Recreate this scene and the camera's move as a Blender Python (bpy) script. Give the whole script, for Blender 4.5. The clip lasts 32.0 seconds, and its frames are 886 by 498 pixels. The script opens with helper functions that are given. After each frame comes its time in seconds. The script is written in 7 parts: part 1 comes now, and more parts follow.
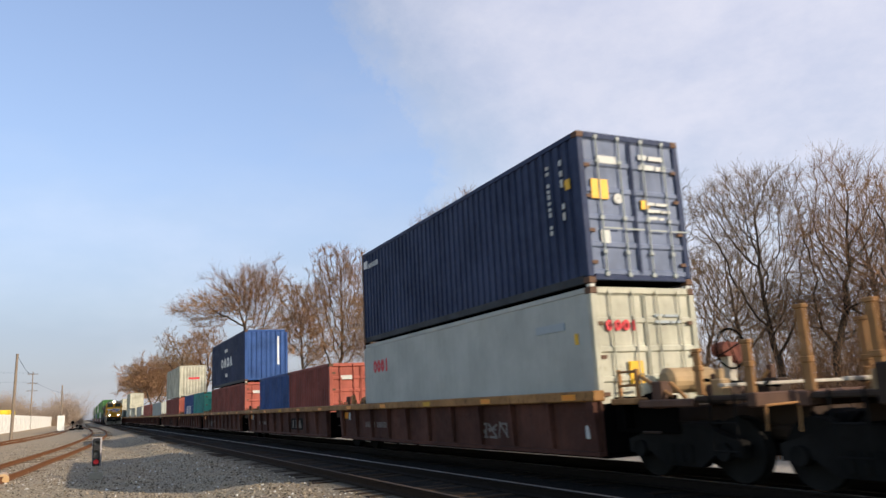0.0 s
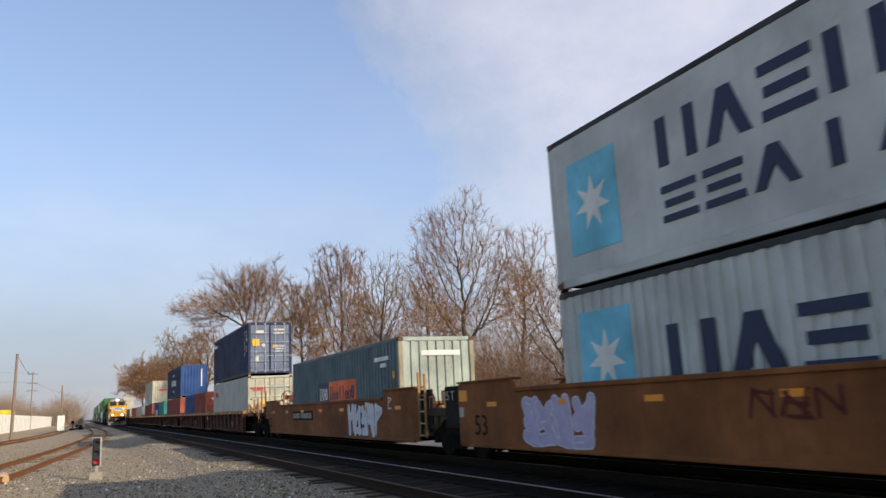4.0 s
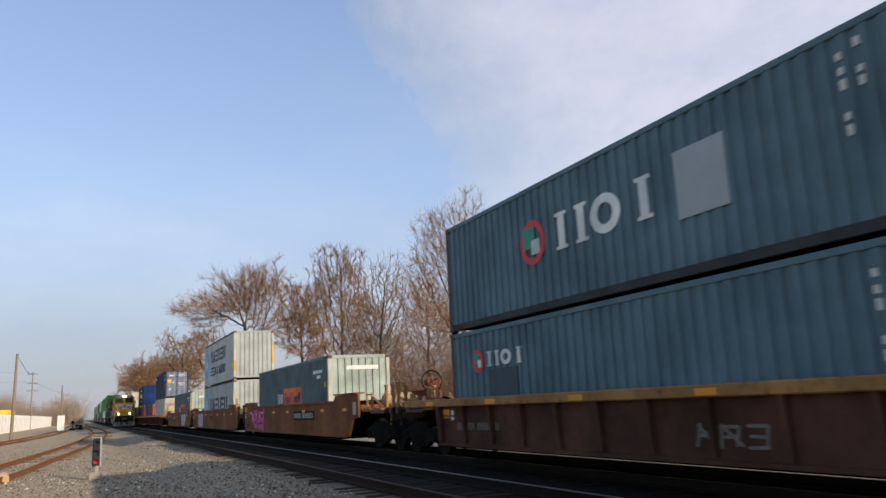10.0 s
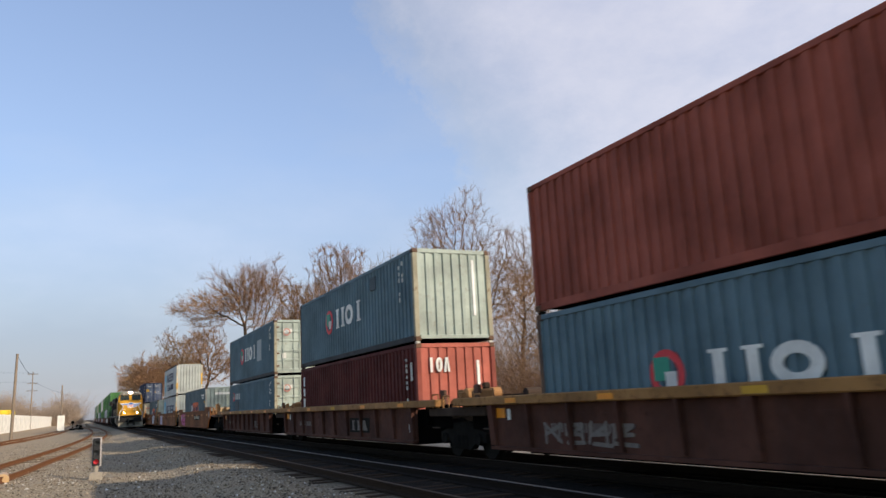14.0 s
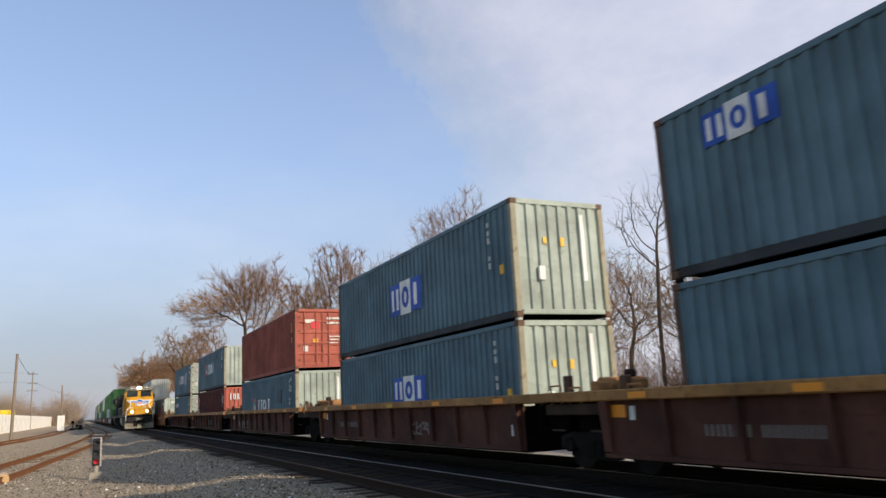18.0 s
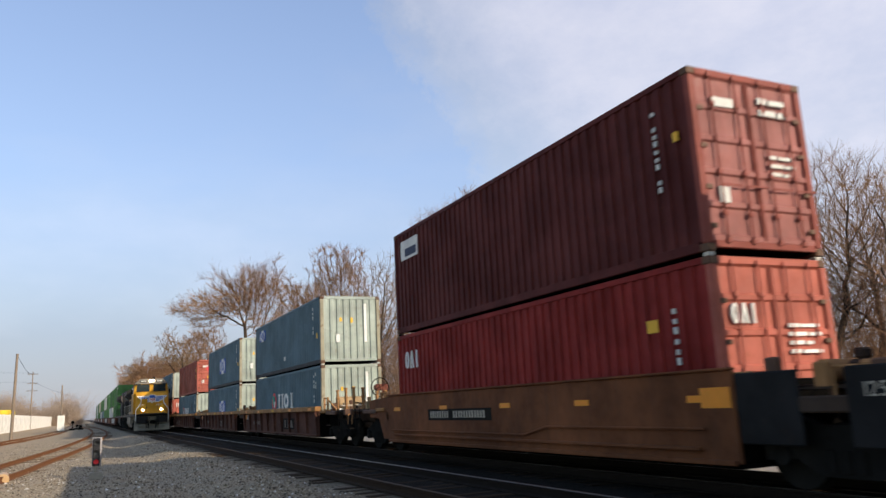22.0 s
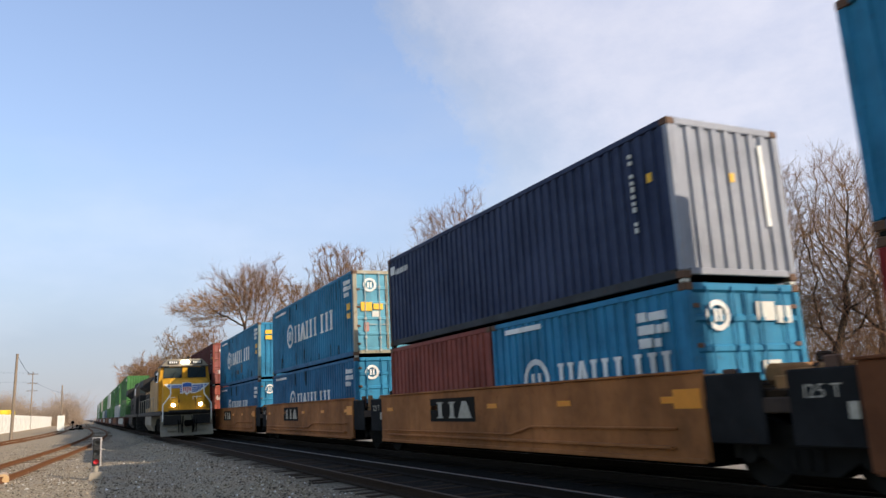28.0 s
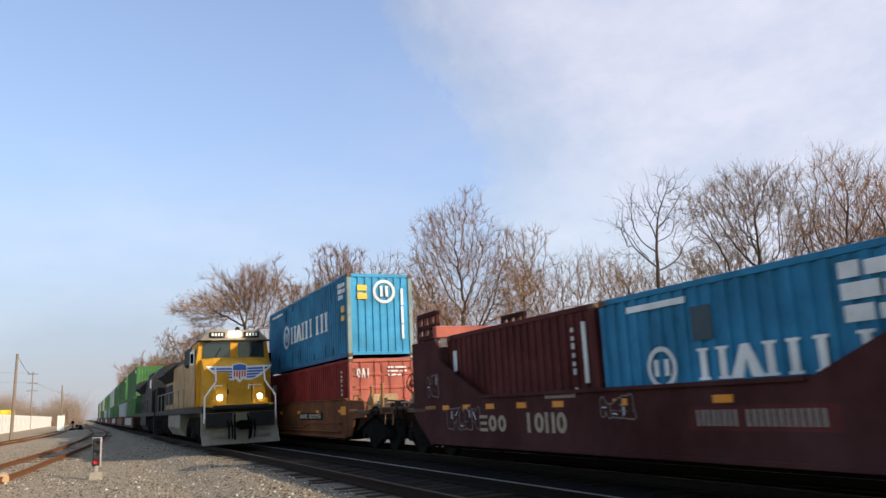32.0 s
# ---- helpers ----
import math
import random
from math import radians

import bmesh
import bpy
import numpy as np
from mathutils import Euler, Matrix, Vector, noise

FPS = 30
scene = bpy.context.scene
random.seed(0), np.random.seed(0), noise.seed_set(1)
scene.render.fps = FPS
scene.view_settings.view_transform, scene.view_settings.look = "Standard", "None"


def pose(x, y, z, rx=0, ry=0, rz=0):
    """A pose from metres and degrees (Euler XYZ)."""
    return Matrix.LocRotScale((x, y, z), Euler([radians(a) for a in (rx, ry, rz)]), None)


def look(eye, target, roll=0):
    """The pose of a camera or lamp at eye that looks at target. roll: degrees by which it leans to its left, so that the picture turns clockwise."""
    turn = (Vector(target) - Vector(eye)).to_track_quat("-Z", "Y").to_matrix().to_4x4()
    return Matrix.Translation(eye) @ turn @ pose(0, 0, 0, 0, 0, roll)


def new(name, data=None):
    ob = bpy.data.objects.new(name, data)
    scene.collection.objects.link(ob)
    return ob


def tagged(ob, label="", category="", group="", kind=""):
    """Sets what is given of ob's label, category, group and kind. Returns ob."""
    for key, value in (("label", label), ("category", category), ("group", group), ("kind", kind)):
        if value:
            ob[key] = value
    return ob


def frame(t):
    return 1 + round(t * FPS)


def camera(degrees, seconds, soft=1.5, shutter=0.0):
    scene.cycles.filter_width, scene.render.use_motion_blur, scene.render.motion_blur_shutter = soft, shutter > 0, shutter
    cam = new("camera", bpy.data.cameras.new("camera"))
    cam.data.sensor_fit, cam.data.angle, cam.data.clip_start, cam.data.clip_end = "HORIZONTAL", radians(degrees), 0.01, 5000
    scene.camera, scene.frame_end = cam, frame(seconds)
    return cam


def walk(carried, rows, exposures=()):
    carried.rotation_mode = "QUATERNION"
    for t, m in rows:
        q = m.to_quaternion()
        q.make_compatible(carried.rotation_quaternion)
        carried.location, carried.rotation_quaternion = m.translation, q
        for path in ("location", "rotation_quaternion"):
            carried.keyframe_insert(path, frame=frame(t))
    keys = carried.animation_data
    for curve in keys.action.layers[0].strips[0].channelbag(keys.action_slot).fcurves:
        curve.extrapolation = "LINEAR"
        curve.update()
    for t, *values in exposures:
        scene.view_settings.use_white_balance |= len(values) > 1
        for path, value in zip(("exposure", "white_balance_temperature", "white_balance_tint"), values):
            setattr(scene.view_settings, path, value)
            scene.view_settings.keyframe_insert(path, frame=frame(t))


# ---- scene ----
# The plan: z = 0 at the rail heads, y along the tracks, x to the right. The camera stands still at x = 0, y = 0.
EYE = Vector((0.0, 0.0, 1.38))
YAW, PITCH, ROLL = radians(-25.78), radians(11.5), -2.93
VIEW = Vector((-math.sin(YAW) * math.cos(PITCH), math.cos(YAW) * math.cos(PITCH), math.sin(PITCH)))
cam = camera(61.3, 32.0, soft=1.5, shutter=0.3)
walk(cam, [(0.0, look(EYE, EYE + VIEW, ROLL)), (32.0, look(EYE, EYE + VIEW, ROLL))], exposures=[(0.0, 0.08, 7000, 11), (4.0, 0.02, 7000, 11), (18.0, -0.02, 7000, 11), (23.0, 0.1, 7000, 11), (32.0, 0.15, 7000, 11)])

TRACK_A, TRACK_B = 9.34, 5.78      # centre lines of the two main tracks
SPEED_A, SPEED_B = 7.85, -4.4      # metres a second along y
SUN_AZ, SUN_EL = 34.0, 23.5        # degrees from the track line towards +x, and above the horizon

# ---- world and light ----
world = bpy.data.worlds.new("world")
scene.world = world
world.use_nodes = True
wn = world.node_tree
sky = wn.nodes.new("ShaderNodeTexSky")
sky.sky_type, sky.sun_disc = "NISHITA", False
sun_from = Vector((math.sin(radians(SUN_AZ)) * math.cos(radians(SUN_EL)), -math.cos(radians(SUN_AZ)) * math.cos(radians(SUN_EL)), math.sin(radians(SUN_EL))))
sky.sun_elevation = radians(SUN_EL)
sky.sun_rotation = math.atan2(sun_from.x, sun_from.y)
sky.air_density, sky.dust_density, sky.ozone_density = 1.0, 0.3, 1.6
wn.nodes["Background"].inputs["Strength"].default_value = 0.19
wn.links.new(sky.outputs[0], wn.nodes["Background"].inputs["Color"])
sun = new("sun", bpy.data.lights.new("sun", "SUN"))
sun.data.energy, sun.data.angle, sun.data.color = 4.8, radians(0.53), (1.0, 0.89, 0.75)
sun.matrix_world = look(sun_from * 50, (0, 0, 0))


# ---- mesh helpers ----
class M:
    """A growing mesh of plain pieces."""

    def __init__(self):
        self.v, self.f = [], []

    def add(self, vs, fs):
        n = len(self.v)
        self.v += [tuple(p) for p in vs]
        self.f += [tuple(i + n for i in f) for f in fs]
        return self

    def box(self, x0, x1, y0, y1, z0, z1):
        v = [(x, y, z) for x in (x0, x1) for y in (y0, y1) for z in (z0, z1)]
        return self.add(v, [(0, 1, 3, 2), (4, 6, 7, 5), (0, 4, 5, 1), (2, 3, 7, 6), (0, 2, 6, 4), (1, 5, 7, 3)])

    def bev(self, x0, x1, y0, y1, z0, z1, b=0.01):
        """A box with chamfered edges."""
        v, f = [], []
        for sx, ax in ((0, x0), (1, x1)):
            for sy, ay in ((0, y0), (1, y1)):
                for sz, az in ((0, z0), (1, z1)):
                    dx, dy, dz = (b if not sx else -b), (b if not sy else -b), (b if not sz else -b)
                    v += [(ax, ay + dy, az + dz), (ax + dx, ay, az + dz), (ax + dx, ay + dy, az)]
        c = lambda i, j, k, a: 3 * (4 * i + 2 * j + k) + a
        for s in (0, 1):
            o = [(0, 0), (1, 0), (1, 1), (0, 1)]
            f.append([c(s, j, k, 0) for j, k in (o if s else o[::-1])])
            f.append([c(i, s, k, 1) for i, k in (o[::-1] if s else o)])
            f.append([c(i, j, s, 2) for i, j in (o if s else o[::-1])])
        for p in (0, 1):
            for q in (0, 1):
                f.append([c(p, q, 0, 0), c(p, q, 1, 0), c(p, q, 1, 1), c(p, q, 0, 1)])
                f.append([c(p, 0, q, 0), c(p, 1, q, 0), c(p, 1, q, 2), c(p, 0, q, 2)])
                f.append([c(0, p, q, 1), c(1, p, q, 1), c(1, p, q, 2), c(0, p, q, 2)])
                for r in (0, 1):
                    f.append([c(p, q, r, 0), c(p, q, r, 1), c(p, q, r, 2)])
        return self.add(v, f)

    def tube(self, a, b, r0, r1=None, n=8, cap=True):
        a, b = Vector(a), Vector(b)
        r1 = r0 if r1 is None else r1
        d = (b - a).normalized()
        s = d.orthogonal().normalized()
        t = d.cross(s)
        v = [c + (s * math.cos(6.28319 * i / n) + t * math.sin(6.28319 * i / n)) * r for c, r in ((a, r0), (b, r1)) for i in range(n)]
        f = [(i, (i + 1) % n, n + (i + 1) % n, n + i) for i in range(n)]
        if cap:
            f += [tuple(range(n))[::-1], tuple(range(n, 2 * n))]
        return self.add(v, f)

    def prism(self, outline, lo, hi, axis=0):
        """An outline of (p, q) pairs drawn out along an axis: 0 (p, q = y, z), 1 (x, z), 2 (x, y)."""
        n = len(outline)
        put = ((lambda h, p, q: (h, p, q)), (lambda h, p, q: (p, h, q)), (lambda h, p, q: (p, q, h)))[axis]
        v = [put(h, p, q) for h in (lo, hi) for p, q in outline]
        f = [(i, (i + 1) % n, n + (i + 1) % n, n + i) for i in range(n)] + [tuple(range(n))[::-1], tuple(range(n, 2 * n))]
        return self.add(v, f)

    def data(self, name, smooth=False, fix=True):
        me = bpy.data.meshes.new(name)
        me.from_pydata(self.v, [], self.f)
        if fix:
            bm = bmesh.new()
            bm.from_mesh(me)
            bmesh.ops.recalc_face_normals(bm, faces=bm.faces)
            bm.to_mesh(me)
            bm.free()
        if smooth:
            me.shade_smooth()
        return me


def part(name, mesh, material, parent=None, label="", smooth=False):
    """One mesh object under a thing or a part. mesh: an M, or finished mesh data to share."""
    me = mesh.data(name, smooth, len(mesh.v) < 20000) if isinstance(mesh, M) else mesh
    if not me.materials:
        me.materials.append(material)
    ob = new(name, me)
    if me.materials[0] != material:
        ob.material_slots[0].link = "OBJECT"
        ob.material_slots[0].material = material
    ob.parent = parent
    if label:
        ob["label"] = label
    return ob


def thing(name, label, category, group="", kind="", at=(0, 0, 0), rz=0):
    ob = new(name)
    ob.empty_display_size = 0.2
    ob.matrix_basis = pose(*at, 0, 0, rz)
    return tagged(ob, label, category, group, kind)


MOVERS = []      # (thing, x, y at the start, z, speed)


# ---- materials ----
def nodes_of(name):
    m = bpy.data.materials.new(name)
    m.use_nodes = True
    return m, m.node_tree, m.node_tree.nodes["Principled BSDF"]


def noise_node(nt, scale, detail=4, rough=0.55, coord=None, stretch=None):
    n = nt.nodes.new("ShaderNodeTexNoise")
    n.inputs["Scale"].default_value, n.inputs["Detail"].default_value, n.inputs["Roughness"].default_value = scale, detail, rough
    if coord is None:
        coord = nt.nodes.new("ShaderNodeTexCoord").outputs["Object"]
    if stretch:
        mp = nt.nodes.new("ShaderNodeMapping")
        mp.inputs["Scale"].default_value = stretch
        nt.links.new(coord, mp.inputs["Vector"])
        coord = mp.outputs[0]
    nt.links.new(coord, n.inputs["Vector"])
    return n


def ramp(nt, src, stops):
    r = nt.nodes.new("ShaderNodeValToRGB")
    els = r.color_ramp.elements
    while len(els) < len(stops):
        els.new(0.5)
    for e, (p, c) in zip(els, stops):
        e.position = p
        e.color = (*c, 1) if isinstance(c, tuple) else (c, c, c, 1)
    nt.links.new(src, r.inputs[0])
    return r


def blend(nt, fac, a, b, kind="MIX"):
    m = nt.nodes.new("ShaderNodeMix")
    m.data_type, m.blend_type = "RGBA", kind
    for s, v in ((0, fac), (6, a), (7, b)):
        if isinstance(v, bpy.types.NodeSocket):
            nt.links.new(v, m.inputs[s])
        elif s == 0:
            m.inputs[0].default_value = v
        else:
            m.inputs[s].default_value = (*v, 1)
    return m.outputs[2]


def bumped(nt, bsdf, src, strength=0.3, dist=0.01):
    b = nt.nodes.new("ShaderNodeBump")
    b.inputs["Strength"].default_value, b.inputs["Distance"].default_value = strength, dist
    nt.links.new(src, b.inputs["Height"])
    nt.links.new(b.outputs[0], bsdf.inputs["Normal"])


def paint(name, col, wear=(0.16, 0.07, 0.035), amount=0.35, rough=0.6, metal=0.0, streak=True, grime=0.35, gloss=0.2):
    """Weathered paint on steel: faded patches, downward streaks of dirt and specks of rust."""
    m, nt, b = nodes_of(name)
    big = noise_node(nt, 0.7, 5, 0.6)
    faded = tuple(min(1, c * 1.18 + 0.02) for c in col)
    dull = tuple(c * (1 - grime) + 0.02 * grime for c in col)
    c1 = blend(nt, ramp(nt, big.outputs[0], [(0.35, 0.0), (0.7, 1.0)]).outputs[0], dull, faded)
    if streak:
        st = noise_node(nt, 1.0, 6, 0.65, stretch=(5.0, 5.0, 0.35))
        c1 = blend(nt, ramp(nt, st.outputs[0], [(0.5, 0.0), (0.78, grime)]).outputs[0], c1, tuple(0.35 * c + 0.02 for c in col))
    ru = noise_node(nt, 6.0, 8, 0.7)
    mask = ramp(nt, ru.outputs[0], [(0.62 - 0.1 * amount, 0.0), (0.72, amount)])
    c1 = blend(nt, mask.outputs[0], c1, wear)
    nt.links.new(c1, b.inputs["Base Color"])
    b.inputs["Metallic"].default_value = metal
    b.inputs["Specular IOR Level"].default_value = gloss
    r = ramp(nt, ru.outputs[0], [(0.3, rough - 0.1), (0.7, min(1, rough + 0.2))])
    nt.links.new(r.outputs[0], b.inputs["Roughness"])
    bumped(nt, b, noise_node(nt, 25, 3).outputs[0], 0.12, 0.004)
    return m


def plain(name, col, rough=0.6, metal=0.0, scale=8.0, vary=0.25, gloss=0.3):
    m, nt, b = nodes_of(name)
    n = noise_node(nt, scale, 5, 0.6)
    c = blend(nt, n.outputs[0], tuple(x * (1 - vary) for x in col), tuple(min(1, x * (1 + vary)) for x in col))
    nt.links.new(c, b.inputs["Base Color"])
    b.inputs["Roughness"].default_value, b.inputs["Metallic"].default_value = rough, metal
    b.inputs["Specular IOR Level"].default_value = gloss
    return m


def glow(name, col, strength):
    m, nt, b = nodes_of(name)
    b.inputs["Base Color"].default_value = (*col, 1)
    b.inputs["Emission Color"].default_value = (*col, 1)
    b.inputs["Emission Strength"].default_value = strength
    return m


# NAVYDOOR, REDDISH and the AZURE_PALEs: side paints with rear-end sunlight put in.
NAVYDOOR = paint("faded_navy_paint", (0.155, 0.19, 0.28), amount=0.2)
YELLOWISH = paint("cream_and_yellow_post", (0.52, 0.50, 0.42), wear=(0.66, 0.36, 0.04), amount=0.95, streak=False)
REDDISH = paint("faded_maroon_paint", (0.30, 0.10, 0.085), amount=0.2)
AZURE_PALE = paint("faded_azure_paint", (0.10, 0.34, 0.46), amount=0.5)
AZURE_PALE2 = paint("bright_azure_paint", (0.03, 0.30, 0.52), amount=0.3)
RUSTYPALE = paint("rust_stained_pale_paint", (0.36, 0.33, 0.25), amount=0.8)
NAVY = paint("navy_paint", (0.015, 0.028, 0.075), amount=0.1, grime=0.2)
GREY = paint("light_grey_paint", (0.37, 0.38, 0.345), amount=0.08, grime=0.08)
CREAM = paint("cream_grey_paint", (0.50, 0.48, 0.375), amount=0.3)
# Dark reds serve shaded sides, ORANGERED their sunlit doors: light is in the colour.
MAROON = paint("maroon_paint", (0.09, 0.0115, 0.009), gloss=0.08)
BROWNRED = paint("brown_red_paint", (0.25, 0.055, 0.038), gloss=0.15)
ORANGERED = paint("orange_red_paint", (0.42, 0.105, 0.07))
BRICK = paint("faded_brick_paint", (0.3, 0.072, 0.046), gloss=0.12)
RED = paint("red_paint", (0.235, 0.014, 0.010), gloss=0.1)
# Slates for shaded sides, PALEGREEN for sunlit ends; the light is painted in.
SLATE_GREY = paint("weathered_slate_paint", (0.105, 0.15, 0.17), amount=0.25, grime=0.25)
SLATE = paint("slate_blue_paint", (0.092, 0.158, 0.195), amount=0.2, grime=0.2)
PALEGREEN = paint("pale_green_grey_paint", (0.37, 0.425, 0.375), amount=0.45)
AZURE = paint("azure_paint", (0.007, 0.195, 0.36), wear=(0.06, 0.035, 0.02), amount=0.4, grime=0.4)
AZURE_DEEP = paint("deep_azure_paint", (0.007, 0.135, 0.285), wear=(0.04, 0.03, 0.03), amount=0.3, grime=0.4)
SILVER = paint("silver_grey_paint", (0.43, 0.455, 0.455), wear=(0.2, 0.12, 0.06), amount=0.3, grime=0.16)
BLUE20 = paint("blue_paint", (0.02, 0.075, 0.24), amount=0.2)
TEAL = paint("teal_paint", (0.03, 0.27, 0.24), amount=0.2)
GREEN = paint("green_paint", (0.045, 0.16, 0.04), amount=0.15)
CAR_R = paint("brown_car_paint", (0.085, 0.0255, 0.013), wear=(0.05, 0.026, 0.018), amount=0.6, grime=0.5, rough=0.75, gloss=0.12)
CAR_S = paint("ochre_brown_car_paint", (0.215, 0.07, 0.0155), wear=(0.08, 0.035, 0.02), amount=0.4, grime=0.45, rough=0.7, gloss=0.12)
CAR_S3 = paint("pale_ochre_car_paint", (0.37, 0.132, 0.036), wear=(0.09, 0.04, 0.022), amount=0.45, grime=0.45, rough=0.7, gloss=0.12)
CAR_S2 = paint("dark_ochre_car_paint", (0.172, 0.053, 0.0135), wear=(0.07, 0.034, 0.02), amount=0.45, grime=0.5, rough=0.7, gloss=0.1)
CAR_D = paint("dark_red_car_paint", (0.058, 0.013, 0.012), wear=(0.06, 0.025, 0.02), amount=0.3, grime=0.25, rough=0.8, gloss=0.08)
FLANGE = paint("worn_yellow_flange", (0.33, 0.155, 0.042), wear=(0.06, 0.03, 0.018), amount=0.95)
# Shade under the cars is put into STEEL and DARK, besides their grime.
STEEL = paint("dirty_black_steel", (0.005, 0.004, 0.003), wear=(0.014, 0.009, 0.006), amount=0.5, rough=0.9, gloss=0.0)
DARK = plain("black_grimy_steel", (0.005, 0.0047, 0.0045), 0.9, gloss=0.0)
YELLOW = paint("warning_yellow", (0.72, 0.40, 0.04), amount=0.3)
WHITE = paint("white_marking", (0.78, 0.78, 0.75), amount=0.25, streak=False)
RUST = paint("rusty_steel", (0.095, 0.042, 0.022), wear=(0.05, 0.028, 0.02), amount=0.7)
GEARDARK = paint("grimy_brown_gear", (0.045, 0.027, 0.018), wear=(0.1, 0.055, 0.03), amount=0.4, rough=0.85, gloss=0.06)


# ---- ground ----
def mat_ground():
    m, nt, b = nodes_of("gravel_ground")
    fine = noise_node(nt, 22.0, 8, 0.75)
    mid = noise_node(nt, 1.1, 6, 0.65)
    big = noise_node(nt, 0.16, 4, 0.6)
    vor = nt.nodes.new("ShaderNodeTexVoronoi")
    vor.inputs["Scale"].default_value = 30.0
    nt.links.new(nt.nodes.new("ShaderNodeTexCoord").outputs["Object"], vor.inputs["Vector"])
    stone = blend(nt, vor.outputs["Color"], (0.042, 0.037, 0.03), (0.42, 0.365, 0.28))
    c = blend(nt, ramp(nt, mid.outputs[0], [(0.4, 0.0), (0.65, 0.7)]).outputs[0], stone, (0.3, 0.22, 0.14))
    c = blend(nt, ramp(nt, big.outputs[0], [(0.45, 0.0), (0.7, 0.45)]).outputs[0], c, (0.27, 0.23, 0.14))
    c = blend(nt, ramp(nt, fine.outputs[0], [(0.47, 0.0), (0.72, 0.7)]).outputs[0], c, (0.6, 0.50, 0.37))
    # dry trodden dirt round the sidings
    side = nt.nodes.new("ShaderNodeSeparateXYZ")
    nt.links.new(nt.nodes.new("ShaderNodeTexCoord").outputs["Object"], side.inputs[0])
    drift = nt.nodes.new("ShaderNodeMath")
    drift.operation = "MULTIPLY_ADD"
    drift.inputs[1].default_value = 5.0
    nt.links.new(mid.outputs[0], drift.inputs[0])
    nt.links.new(side.outputs[0], drift.inputs[2])
    dirt = nt.nodes.new("ShaderNodeMapRange")
    dirt.inputs["From Min"].default_value, dirt.inputs["From Max"].default_value = 2.4, -3.5
    dirt.inputs["To Max"].default_value = 0.7
    nt.links.new(drift.outputs[0], dirt.inputs[0])
    c = blend(nt, dirt.outputs[0], c, blend(nt, fine.outputs[0], (0.21, 0.15, 0.088), (0.56, 0.44, 0.3)))
    # shade under the trains, with oil and brake dust, painted into the main-line ballast
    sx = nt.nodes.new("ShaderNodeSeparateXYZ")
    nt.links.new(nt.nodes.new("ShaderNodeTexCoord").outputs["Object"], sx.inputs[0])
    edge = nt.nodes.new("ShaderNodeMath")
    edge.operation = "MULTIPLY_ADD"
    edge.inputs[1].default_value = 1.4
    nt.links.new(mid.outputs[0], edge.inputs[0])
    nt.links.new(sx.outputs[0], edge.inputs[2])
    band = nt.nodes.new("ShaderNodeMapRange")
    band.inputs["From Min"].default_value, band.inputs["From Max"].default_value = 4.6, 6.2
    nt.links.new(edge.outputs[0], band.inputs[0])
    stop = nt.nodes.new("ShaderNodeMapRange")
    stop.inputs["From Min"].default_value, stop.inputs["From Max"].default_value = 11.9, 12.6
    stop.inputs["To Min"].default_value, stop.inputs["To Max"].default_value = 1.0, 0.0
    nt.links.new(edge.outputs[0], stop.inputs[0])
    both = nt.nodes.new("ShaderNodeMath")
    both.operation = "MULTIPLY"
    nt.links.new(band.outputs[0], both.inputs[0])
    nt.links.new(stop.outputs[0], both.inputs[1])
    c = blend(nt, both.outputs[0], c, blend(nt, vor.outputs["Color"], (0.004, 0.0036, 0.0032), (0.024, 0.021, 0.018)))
    # sunlit brightness of the ground past the line, painted in as pale stone
    pale = nt.nodes.new("ShaderNodeMapRange")
    pale.inputs["From Min"].default_value, pale.inputs["From Max"].default_value = 12.2, 12.9
    pale.inputs["To Max"].default_value = 0.85
    nt.links.new(edge.outputs[0], pale.inputs[0])
    c = blend(nt, pale.outputs[0], c, blend(nt, fine.outputs[0], (0.22, 0.2, 0.17), (0.5, 0.46, 0.41)))
    nt.links.new(c, b.inputs["Base Color"])
    b.inputs["Roughness"].default_value = 0.95
    b.inputs["Specular IOR Level"].default_value = 0.08
    bumped(nt, b, vor.outputs["Distance"], 0.7, 0.028)
    return m


def lane(points):
    """A smooth lane through (x, y) points, as a function of y."""
    ys = np.array([p[1] for p in points], float)
    xs = np.array([p[0] for p in points], float)
    sl = np.gradient(xs, ys)

    def at(y):
        i = int(np.clip(np.searchsorted(ys, y) - 1, 0, len(ys) - 2))
        h = ys[i + 1] - ys[i]
        u = (y - ys[i]) / h
        if u > 1:
            return float(xs[-1] + sl[-1] * (y - ys[-1]))
        if u < 0:
            return float(xs[0] + sl[0] * (y - ys[0]))
        return float((2 * u**3 - 3 * u * u + 1) * xs[i] + (u**3 - 2 * u * u + u) * h * sl[i] + (3 * u * u - 2 * u**3) * xs[i + 1] + (u**3 - u * u) * h * sl[i + 1])
    return at


LANE_C = lane([(-6.4, 6), (-4.5, 17), (-2.75, 27), (-1.95, 35.5), (-1.2, 43), (-0.5, 51), (0.3, 62), (1.0, 74), (1.7, 92), (2.0, 112), (1.85, 140), (0.7, 200), (0.0, 320)])
LANE_D = lane([(-13.5, 10), (-8.9, 45), (-6.5, 70), (-4.4, 98), (-3.3, 122), (-2.9, 160), (-3.0, 320)])


def bed(d, half=1.75, slope=0.9):
    """0 away from a track, 1 on its ballast."""
    u = (half + slope - abs(d)) / slope
    u = min(1.0, max(0.0, u))
    return u * u * (3 - 2 * u)


